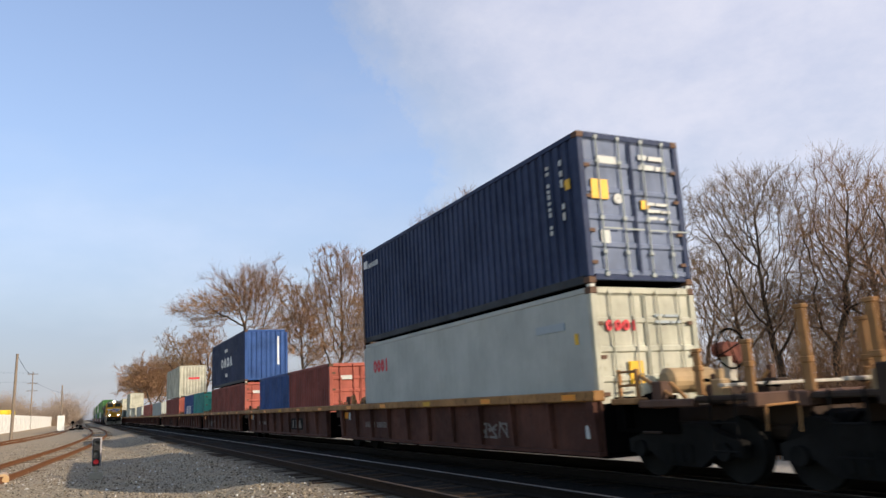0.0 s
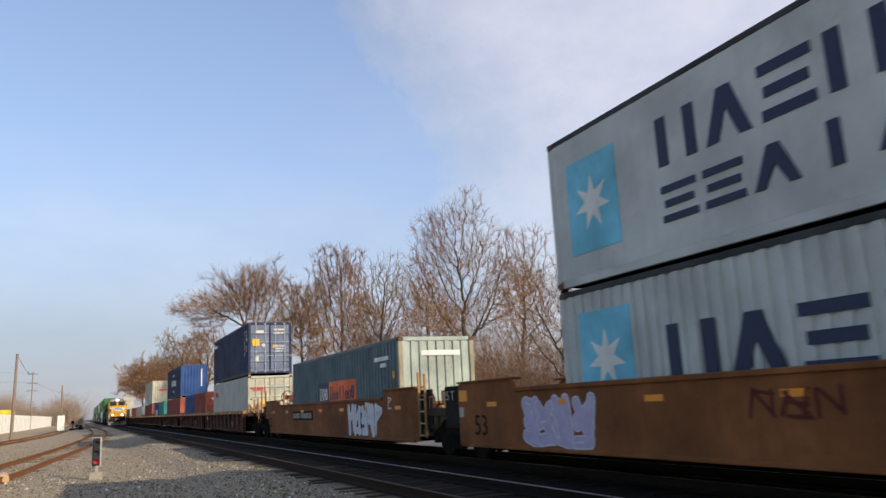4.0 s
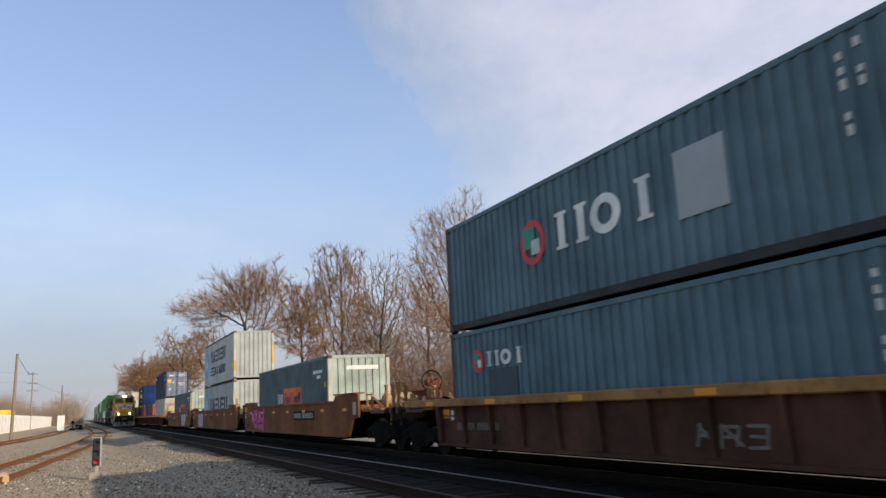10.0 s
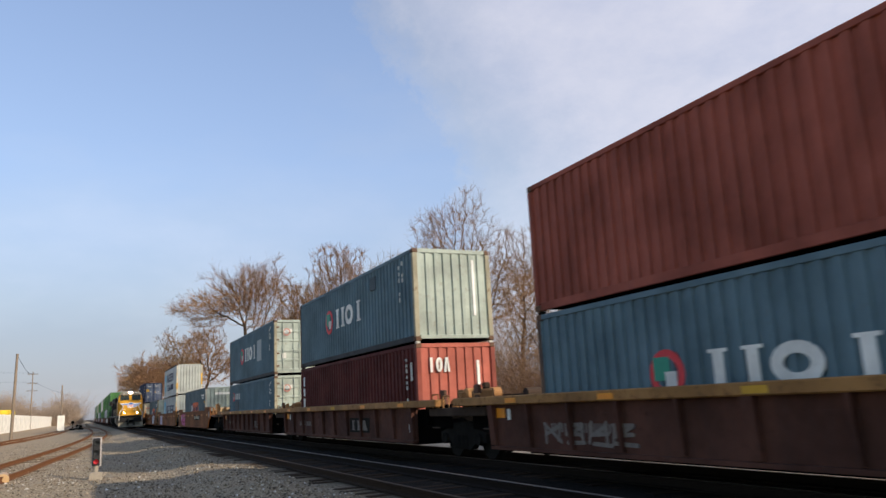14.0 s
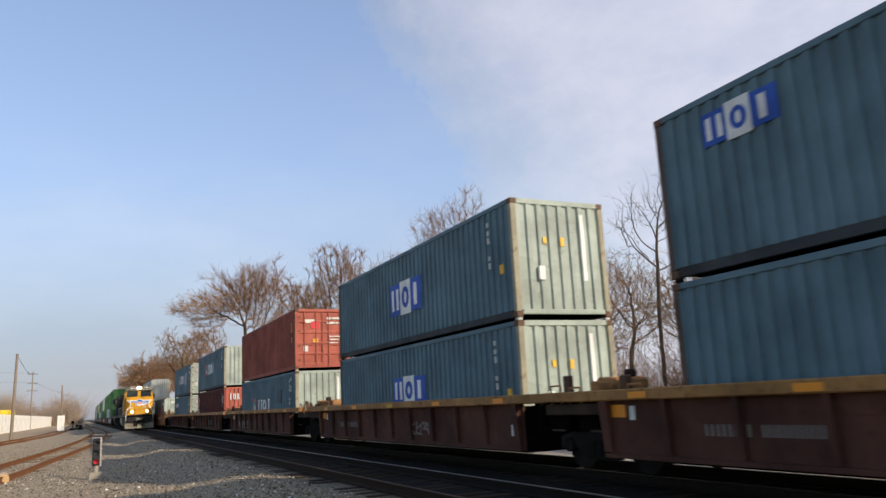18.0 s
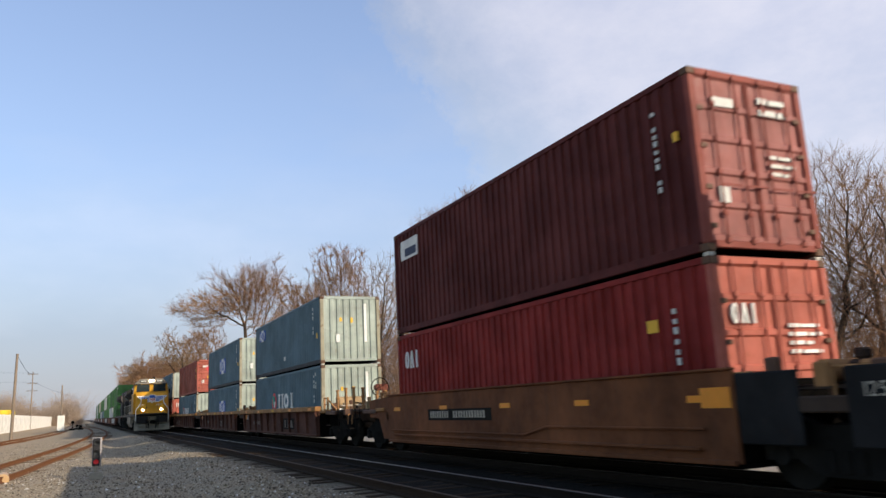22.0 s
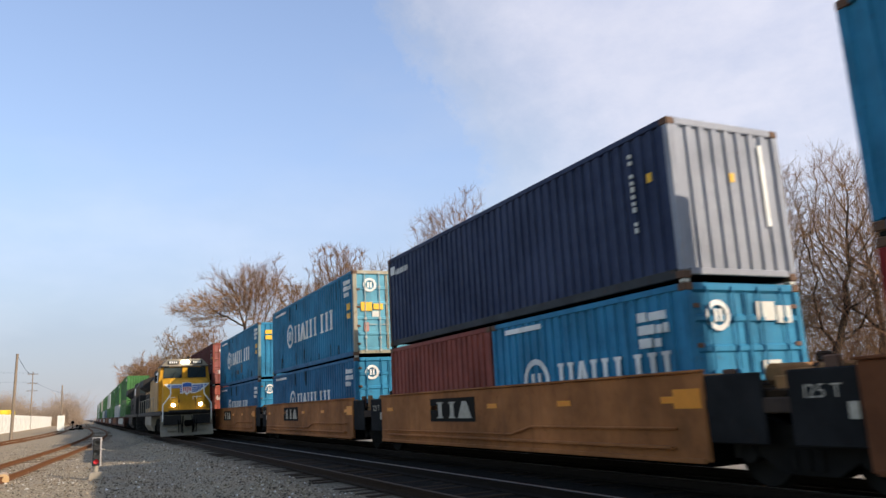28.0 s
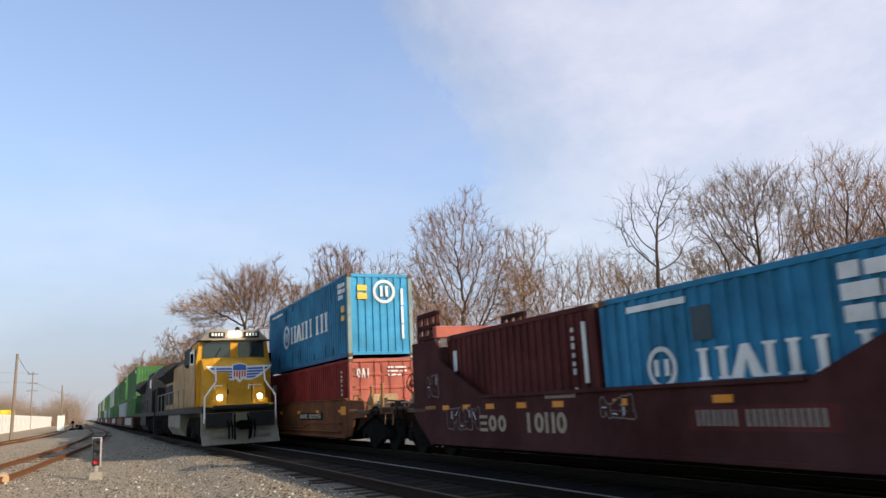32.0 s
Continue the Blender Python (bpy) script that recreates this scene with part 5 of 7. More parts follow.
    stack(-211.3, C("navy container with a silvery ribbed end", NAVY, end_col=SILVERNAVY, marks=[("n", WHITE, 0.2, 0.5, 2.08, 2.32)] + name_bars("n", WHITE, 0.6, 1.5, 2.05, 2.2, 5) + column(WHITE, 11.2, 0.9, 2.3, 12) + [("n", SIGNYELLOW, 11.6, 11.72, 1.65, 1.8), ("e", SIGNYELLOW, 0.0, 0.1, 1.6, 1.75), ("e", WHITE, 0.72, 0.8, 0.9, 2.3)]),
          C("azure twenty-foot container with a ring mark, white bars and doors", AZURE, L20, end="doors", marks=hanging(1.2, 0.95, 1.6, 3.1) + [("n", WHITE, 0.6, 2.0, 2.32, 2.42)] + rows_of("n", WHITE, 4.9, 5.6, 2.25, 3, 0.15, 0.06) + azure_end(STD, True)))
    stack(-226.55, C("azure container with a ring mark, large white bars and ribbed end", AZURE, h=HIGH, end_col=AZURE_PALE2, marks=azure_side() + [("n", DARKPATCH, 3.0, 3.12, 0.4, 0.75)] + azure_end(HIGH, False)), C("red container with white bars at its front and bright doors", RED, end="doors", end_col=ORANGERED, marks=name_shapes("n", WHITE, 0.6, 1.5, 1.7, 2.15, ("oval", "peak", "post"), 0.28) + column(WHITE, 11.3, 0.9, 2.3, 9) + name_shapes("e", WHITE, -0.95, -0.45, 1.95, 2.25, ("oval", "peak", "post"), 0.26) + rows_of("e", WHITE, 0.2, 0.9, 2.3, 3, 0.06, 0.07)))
    place(C("maroon twenty-foot container with white marks at its front", MAROON, L20, marks=[("n", WHITE, 0.3, 0.48, 1.7, 2.2), ("n", WHITE, 0.3, 0.5, 1.25, 1.6)] + column(WHITE, 5.3, 0.9, 2.3, 9) + [("n", WHITE, 5.65, 5.75, 1.2, 2.3)])[1], -240.4, BASE)
    place(C("azure twenty-foot container with a ring mark and white bars", AZURE, L20, marks=hanging(0.95, 1.12, 1.58, 3.6) + [("n", WHITE, 0.75, 2.1, 2.28, 2.38), ("n", DARKPATCH, 2.2, 2.6, 1.7, 2.2)] + rows_of("n", WHITE, 4.7, 5.6, 2.4, 3, 0.2, 0.06))[1], -246.6, BASE)


consist()


# ---- well cars ----
ORANGE = plain("orange_reflector", (0.75, 0.26, 0.02), 0.4, 0, 6, 0.15)
BLACKEND = paint("black_end_paint", (0.009, 0.0085, 0.009), wear=(0.05, 0.03, 0.02), amount=0.3, rough=0.85, gloss=0.06)
PINK = plain("pink_spray_paint", (0.50, 0.055, 0.22), 0.6, 0, 5, 0.3)
SPRAY = plain("pale_spray_paint", (0.55, 0.56, 0.62), 0.6, 0, 5, 0.3)
LILAC = plain("lilac_spray_paint", (0.40, 0.36, 0.52), 0.6, 0, 5, 0.3)
NUMBER = plain("dull_white_numbers", (0.44, 0.39, 0.32), 0.8, 0, 9, 0.4, 0.1)
FADED = plain("faded_grey_marking", (0.17, 0.145, 0.13), 0.8, 0, 9, 0.5)
FADED3 = plain("worn_cream_name", (0.36, 0.29, 0.21), 0.8, 0, 9, 0.5)
FADED2 = plain("faded_cream_marking", (0.26, 0.22, 0.19), 0.8, 0, 9, 0.5)
NAMEPANEL = plain("black_name_panel", (0.02, 0.0175, 0.015), 0.8, 0, 6, 0.3, 0.05)
SEAT = paint("dusty_brown_gear", (0.36, 0.18, 0.07), amount=0.6, rough=0.8, gloss=0.1)
TANK = paint("cream_tan_tank", (0.42, 0.28, 0.14), wear=(0.12, 0.06, 0.03), amount=0.6)
REDBOX = paint("red_brake_gear", (0.2, 0.052, 0.03), amount=0.6)


def side_text(parent, words, size, y, z, mat, x=-1.465):
    """Raised characters in the built-in font on the side that faces -x; they read towards -y and start at y."""
    run = 0.0
    for ch in words:
        if ch == " ":
            run += 0.3 * size
            continue
        if ("character", ch, size) not in CACHE:
            cu = bpy.data.curves.new("character", "FONT")
            cu.body, cu.size, cu.extrude = ch, size, 0.003
            ob = bpy.data.objects.new("character", cu)
            CACHE[("character", ch, size)] = bpy.data.meshes.new_from_object(ob)
            bpy.data.objects.remove(ob)
        me = CACHE[("character", ch, size)]
        o = part("character", me, mat, parent)
        o.matrix_basis = pose(x, y - run, z, 90, 0, -90)
        run += max(v.co.x for v in me.vertices) + 0.08 * size


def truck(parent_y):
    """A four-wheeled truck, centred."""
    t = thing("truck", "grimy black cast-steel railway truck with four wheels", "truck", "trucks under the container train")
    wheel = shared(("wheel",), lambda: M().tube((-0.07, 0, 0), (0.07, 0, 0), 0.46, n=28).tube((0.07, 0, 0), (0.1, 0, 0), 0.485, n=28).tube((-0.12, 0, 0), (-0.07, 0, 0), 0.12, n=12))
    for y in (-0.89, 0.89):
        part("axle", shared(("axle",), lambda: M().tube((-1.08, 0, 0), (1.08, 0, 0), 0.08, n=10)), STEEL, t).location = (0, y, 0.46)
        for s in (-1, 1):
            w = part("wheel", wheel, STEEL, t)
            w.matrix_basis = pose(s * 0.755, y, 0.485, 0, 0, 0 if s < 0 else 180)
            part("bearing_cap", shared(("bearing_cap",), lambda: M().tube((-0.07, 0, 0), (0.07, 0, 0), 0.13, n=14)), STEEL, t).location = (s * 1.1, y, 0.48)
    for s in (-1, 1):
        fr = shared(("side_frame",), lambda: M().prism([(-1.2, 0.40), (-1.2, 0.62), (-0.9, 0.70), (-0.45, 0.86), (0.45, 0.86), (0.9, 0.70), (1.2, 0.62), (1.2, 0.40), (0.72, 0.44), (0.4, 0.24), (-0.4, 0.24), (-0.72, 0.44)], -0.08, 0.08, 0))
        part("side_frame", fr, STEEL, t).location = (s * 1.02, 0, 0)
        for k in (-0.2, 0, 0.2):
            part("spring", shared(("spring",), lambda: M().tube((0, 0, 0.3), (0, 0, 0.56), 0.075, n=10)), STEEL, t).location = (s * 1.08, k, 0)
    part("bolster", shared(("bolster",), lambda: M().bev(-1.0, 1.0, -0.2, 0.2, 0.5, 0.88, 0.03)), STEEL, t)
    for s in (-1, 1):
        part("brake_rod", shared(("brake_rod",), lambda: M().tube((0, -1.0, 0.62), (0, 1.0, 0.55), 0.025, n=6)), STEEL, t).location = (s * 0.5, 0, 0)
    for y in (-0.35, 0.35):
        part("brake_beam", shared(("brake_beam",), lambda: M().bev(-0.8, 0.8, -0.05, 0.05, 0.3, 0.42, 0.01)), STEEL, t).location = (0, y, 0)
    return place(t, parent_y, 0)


def gap_gear(c, y, seed, busy=True):
    """Tanks, valves, pipes and steps on the platform over a shared truck; y is its middle."""
    rng = random.Random(seed)
    part("deck", M().bev(-0.75, 0.75, y - 1.5, y + 1.5, 1.0, 1.14, 0.02), DARK, c)
    part("walkway", M().box(-1.3, 1.3, y - 0.3, y + 0.3, 1.30, 1.33), GEARDARK, c)
    for s in (-1.36, 1.36):
        part("beam", M().bev(s - 0.06, s + 0.06, y - 1.5, y + 1.5, 1.02, 1.22, 0.02), GEARDARK, c)
    if busy:
        yy = y + rng.uniform(0.35, 0.7)
        part("air_reservoir", M().tube((-0.75, yy, 1.52), (0.2, yy, 1.52), 0.15, n=18).tube((-0.8, yy, 1.52), (-0.75, yy, 1.52), 0.09, 0.15, n=18), SEAT, c)
        part("brake_cylinder", M().tube((0.1, y - 0.75, 1.48), (0.8, y - 0.75, 1.48), 0.12, n=14).tube((0.8, y - 0.75, 1.48), (1.1, y - 0.75, 1.48), 0.04, n=8), GEARDARK, c)
        part("spare_box", M().bev(-1.15, -0.75, y - 0.75, y - 0.35, 1.34, 1.62, 0.04), SEAT, c)
    part("control_valve", M().bev(-0.7, -0.42, y - 0.2, y + 0.12, 1.34, 1.64, 0.04).bev(-0.66, -0.48, y - 0.12, y + 0.05, 1.64, 1.78, 0.03), GEARDARK, c)
    for k in range(4):
        z, x = 1.32 + 0.04 * k, -1.0 + 0.5 * k
        part("pipe", M().tube((x, y - 1.2, z), (x + rng.uniform(-0.2, 0.2), y + 1.2, z + rng.uniform(-0.04, 0.04)), 0.018, n=6), GEARDARK, c)
    for k, yy in enumerate((-1.1, -0.35, 0.55, 1.15)):
        part("grab_iron", M().tube((-1.38, y + yy - 0.16, 1.22), (-1.38, y + yy - 0.16, 1.5 + 0.05 * (k % 2)), 0.018, n=6).tube((-1.38, y + yy - 0.16, 1.5 + 0.05 * (k % 2)), (-1.38, y + yy + 0.16, 1.5 + 0.05 * (k % 2)), 0.018, n=6).tube((-1.38, y + yy + 0.16, 1.5 + 0.05 * (k % 2)), (-1.38, y + yy + 0.16, 1.22), 0.018, n=6), SEAT, c)
    part("diaphragm_plate", M().bev(-1.2, 1.2, y - 0.06, y + 0.06, 1.14, 1.3, 0.02), RUST, c)
    for x, yy in ((-0.95, 0.95), (-0.55, -1.15), (0.35, 0.6)):
        part("bearing_cover", M().tube((x, y + yy, 1.14), (x, y + yy, 1.4), 0.13, 0.09, n=12), SEAT, c)
    for k in range(3):
        yy = y - 0.9 + 0.8 * k + rng.uniform(-0.15, 0.15)
        part("bracket", M().bev(-1.3, -1.2, yy, yy + 0.22, 1.3, 1.48 + rng.uniform(0.0, 0.25), 0.02), SEAT if k == 1 else RUST, c)
    part("air_hose", M().tube((-0.7, y - 0.5, 1.0), (-0.9, y - 0.1, 0.72), 0.03, n=6).tube((-0.9, y - 0.1, 0.72), (-0.7, y + 0.4, 1.0), 0.03, n=6), DARK, c)


def end_gear(c, y, e, wheel_side=0, posts=True, tall=0.6):
    """The end of a car: platform, coupler, stanchions and hand brake. y: where the body stops, e: +1 or -1 outwards."""
    lo, hi = sorted((y, y + e * 3.3))
    part("end_sill", M().bev(-0.4, 0.4, lo, hi, 0.8, 1.12, 0.03), GEARDARK, c)
    part("end_platform", M().bev(-1.45, 1.45, min(y + e * 2.2, y + e * 3.3), max(y + e * 2.2, y + e * 3.3), 1.19, 1.27, 0.02), GEARDARK, c)
    part("end_beam", M().bev(-1.5, 1.5, min(y + e * 3.2, y + e * 3.36), max(y + e * 3.2, y + e * 3.36), 1.1, 1.29, 0.02), RUST, c)
    part("coupler", M().bev(-0.14, 0.14, min(y + e * 3.3, y + e * 4.0), max(y + e * 3.3, y + e * 4.0), 0.72, 0.98, 0.05).bev(-0.22, 0.22, min(y + e * 3.75, y + e * 4.05), max(y + e * 3.75, y + e * 4.05), 0.68, 1.02, 0.06), STEEL, c)
    part("crossbar", M().bev(-1.42, 1.42, y + e * 2.72 - 0.05, y + e * 2.72 + 0.05, 1.38, 1.43, 0.01), NUMBER, c)
    if posts:
        for x, yy, h in ((-1.4, 2.3, tall), (-1.4, 3.22, tall + 0.05), (-0.3, 3.22, tall - 0.1)):
            part("stanchion", M().bev(x - 0.03, x + 0.03, y + e * yy - 0.065, y + e * yy + 0.065, 1.28, 1.28 + h, 0.012).bev(x - 0.045, x + 0.045, y + e * yy - 0.08, y + e * yy + 0.08, 1.28 + h, 1.34 + h, 0.012).bev(x - 0.045, x + 0.045, y + e * yy - 0.075, y + e * yy + 0.075, 1.62, 1.7, 0.01), SEAT, c)
    part("ladder", M().tube((-1.46, y + e * 2.5, 0.5), (-1.46, y + e * 2.5, 1.3), 0.016, n=6).tube((-1.46, y + e * 2.95, 0.5), (-1.46, y + e * 2.95, 1.3), 0.016, n=6).tube((-1.46, y + e * 2.5, 0.52), (-1.46, y + e * 2.95, 0.52), 0.016, n=6).tube((-1.46, y + e * 2.5, 0.9), (-1.46, y + e * 2.95, 0.9), 0.016, n=6), STEEL, c)
    rng = random.Random(int(abs(y) * 100) + 7)
    for k in range(7):
        x, yy, w, h = rng.uniform(-1.35, 0.9), y + e * rng.uniform(0.5, 3.1), rng.uniform(0.07, 0.2), rng.uniform(0.1, 0.32)
        if k % 3 == 0:
            part("bracket", M().tube((x, yy, 1.24), (x + rng.uniform(-0.2, 0.2), yy + rng.uniform(-0.3, 0.3), 1.3 + h), 0.03, n=7), SEAT, c)
        else:
            part("fitting", M().bev(x - w, x + w, yy - w, yy + w, 1.1, 1.26 + h, 0.02), (SEAT, RUST, GEARDARK)[k % 3], c)
    # grab-iron frame, brace, side step, cut lever, hanging hoses and a chain
    for yy in (0.42, 0.86):
        part("grab_post", M().bev(-1.36, -1.29, y + e * yy - 0.03, y + e * yy + 0.03, 1.2, 1.74, 0.012), SEAT, c)
    for z in (1.48, 1.7):
        part("grab_iron", M().tube((-1.325, y + e * 0.42, z), (-1.325, y + e * 0.86, z), 0.02, n=6), SEAT, c)
    part("brace", M().tube((-1.3, y + e * 0.9, 1.62), (-1.2, y + e * 1.5, 1.28), 0.03, n=6), SEAT, c)
    part("side_step", M().bev(-1.5, -1.2, min(y + e * 0.35, y + e * 0.95), max(y + e * 0.35, y + e * 0.95), 1.18, 1.28, 0.02), SEAT, c)
    part("side_beam", M().bev(-1.47, -1.33, min(y + e * 1.0, y + e * 2.2), max(y + e * 1.0, y + e * 2.2), 1.12, 1.24, 0.02), RUST, c)
    part("cut_lever", M().tube((-1.4, y + e * 3.42, 1.12), (0.0, y + e * 3.45, 1.16), 0.018, n=6).tube((-1.4, y + e * 3.42, 1.12), (-1.42, y + e * 3.42, 0.8), 0.018, n=6), SEAT, c)
    for x in (-0.42, 0.3):
        part("air_hose", M().tube((x, y + e * 3.3, 0.98), (x - 0.05, y + e * 3.75, 0.62), 0.035, n=7).tube((x - 0.05, y + e * 3.75, 0.62), (x, y + e * 4.05, 0.66), 0.035, n=7), DARK, c)
    part("drawgear_pocket", M().bev(-0.5, 0.5, min(y + e * 2.3, y + e * 3.2), max(y + e * 2.3, y + e * 3.2), 0.62, 0.82, 0.04), GEARDARK, c)
    for k, (x, yy) in enumerate(((-1.1, 1.15), (-0.85, 2.05), (-1.15, 2.45), (0.5, 1.9))):
        part("pedestal", M().bev(x - 0.1, x + 0.1, y + e * yy - 0.1, y + e * yy + 0.1, 1.2, 1.36 + 0.07 * (k % 3), 0.02).bev(x - 0.05, x + 0.05, y + e * yy - 0.05, y + e * yy + 0.05, 1.3, 1.52 + 0.06 * k, 0.012), (SEAT, RUST, TANK, RUST)[k], c)
    for k in range(5):
        part("chain_link", M().tube((-1.0 + 0.07 * k, y + e * 2.9, 1.42 - 0.05 * math.sin(0.785 * k)), (-0.94 + 0.07 * k, y + e * 2.9, 1.42 - 0.05 * math.sin(0.785 * (k + 1))), 0.02, n=5), STEEL, c)
    part("valve_box", M().bev(-0.55, -0.15, min(y + e * 1.5, y + e * 1.9), max(y + e * 1.5, y + e * 1.9), 1.12, 1.42, 0.04), GEARDARK, c)
    part("cable", M().tube((-0.9, y + e * 0.5, 1.3), (-0.6, y + e * 1.6, 1.5), 0.025, n=6).tube((-0.6, y + e * 1.6, 1.5), (0.2, y + e * 2.3, 1.36), 0.025, n=6), DARK, c)
    if wheel_side:
        x, yy, z = wheel_side * 0.75, y + e * 0.8, 2.02
        part("brake_housing", M().tube((x - 0.1, yy - 0.14, z), (x - 0.1, yy + 0.14, z), 0.13, n=16).bev(x + 0.02, x + 0.28, yy - 0.1, yy + 0.16, z - 0.26, z + 0.12, 0.05), REDBOX, c)
        w = M()
        for k in range(18):
            a, b = 6.2832 * k / 18, 6.2832 * (k + 1) / 18
            w.tube((x - 0.1 + 0.34 * math.cos(a), yy - 0.2, z + 0.34 * math.sin(a)), (x - 0.1 + 0.34 * math.cos(b), yy - 0.2, z + 0.34 * math.sin(b)), 0.02, n=5, cap=False)
        for k in range(4):
            a = 1.5708 * k + 0.4
            w.tube((x - 0.1, yy - 0.2, z), (x - 0.1 + 0.34 * math.cos(a), yy - 0.2, z + 0.34 * math.sin(a)), 0.014, n=5)
        part("brake_wheel", w, DARK, c)
        part("brake_post", M().bev(x - 0.05, x + 0.12, yy - 0.06, yy + 0.1, 1.1, z, 0.01), NUMBER, c)
        part("air_reservoir", M().tube((-1.05, y + e * 1.25, 1.52), (-0.2, y + e * 1.25, 1.52), 0.2, n=18).tube((-1.12, y + e * 1.25, 1.52), (-1.05, y + e * 1.25, 1.52), 0.12, 0.2, n=18), TANK, c)


def stroke_outline(p, q, w, grow=0.0):
    """A thick slanted stroke from p to q with rounded ends."""
    p, q = Vector(p), Vector(q)
    d = (q - p).normalized()
    n, r = Vector((-d.y, d.x)), w / 2 + grow
    arc = [math.pi * k / 6 for k in range(7)]
    return [tuple(q + n * r * math.cos(a) + d * r * math.sin(a)) for a in arc] + [tuple(p - n * r * math.cos(a) - d * r * math.sin(a)) for a in arc]


def graffiti(c, y, z, n, w, h, fill, edge, x, seed):
    """Spray-painted strokes that form no word, one tangle beside the other."""
    rng = random.Random(seed)
    for i in range(n):
        yy, lean = y - i * w * 0.92, rng.uniform(-0.12, 0.12) * h
        J = lambda u, v: (yy - w * (u + rng.uniform(-0.07, 0.07)) + lean * v, z + h * (v + rng.uniform(-0.06, 0.06)))
        kinds = [((0.15, 0.1), (0.2, 0.9)), ((0.2, 0.88), (0.8, 0.82)), ((0.8, 0.9), (0.75, 0.15)), ((0.18, 0.5), (0.78, 0.48)), ((0.2, 0.14), (0.85, 0.1)), ((0.2, 0.85), (0.82, 0.12)), ((0.82, 0.8), (0.2, 0.45))]
        picked = rng.sample(kinds, rng.choice((3, 4, 5)))
        wide = (rng.uniform(0.3, 0.38) if edge else 0.09) * w
        lines = [(J(*a), J(*b)) for a, b in picked]
        back, front, shine = M(), M(), M()
        for k, (a, b) in enumerate(lines):
            if edge:
                back.prism(stroke_outline(a, b, wide, 0.025), x - 0.002 - 0.009 * (i % 2) - 0.0006 * k, x + 0.01, 0)
            front.prism(stroke_outline(a, b, wide), x - 0.006 - 0.009 * (i % 2) - 0.0006 * k, x + 0.01, 0)
        if edge:
            part("spray_outline", back, edge, c)
        part("spray_paint", front, fill, c)
        if edge:
            a, b = lines[0]
            shine.prism(stroke_outline(a, ((a[0] + b[0]) / 2, (a[1] + b[1]) / 2), 0.025), x - 0.02, x + 0.01, 0)
            part("spray_shine", shine, SPRAY if fill is not SPRAY else PATCH, c)


def bars(c, y, z, n, w, h, mat, x, gap=0.35, name="number_bar"):
    """Plain bars in place of a number or a name on the side that faces -x; they run towards -y."""
    for i in range(n):
        a = y - i * w * (1 + gap)
        part(name, shared((name, w, h), lambda: M().box(0, 0.012, -w, -0.66 * w, 0, h).box(0, 0.012, -0.34 * w, 0, 0, h)), mat, c).location = (x - 0.004, a, z)


def car_name(c, y, z, kinds, w, h, mat, x, stroke=0.26, feet=False):
    """A faded name on a car's side as plain shapes; it runs towards -y from y."""
    for i, kind in enumerate(kinds):
        for piece in shape_pieces(kind, 0.84 * w, h, stroke * w, feet):
            part("name_shape", shape_mesh(piece, lambda d, u, v: (d, y - i * w - u, z + v), x - 0.006, x + 0.006), mat, c)


def mesh_r_side(y0, y1):
    """The ribbed side of a well car, outer face towards -x at local x = 0."""
    m = M().box(0, 0.05, y0, y1, 0.38, 1.25)
    m.box(-0.1, 0.05, y0, y1, 0.345, 0.41)
    n = 10
    for i in range(n + 1):
        y = y0 + 0.05 + (y1 - y0 - 0.2) * i / n
        w = 0.2 if i in (0, 5, n) else 0.09
        m.prism([(-0.13, 1.25), (0, 1.25), (0, 0.43), (-0.07, 0.43)], y, y + w, 1)
    for i in range(3):
        m.box(-0.012, 0, y0 + 0.4 + i * 4.4, y0 + 3.9 + i * 4.4, 1.0, 1.06)
    return m


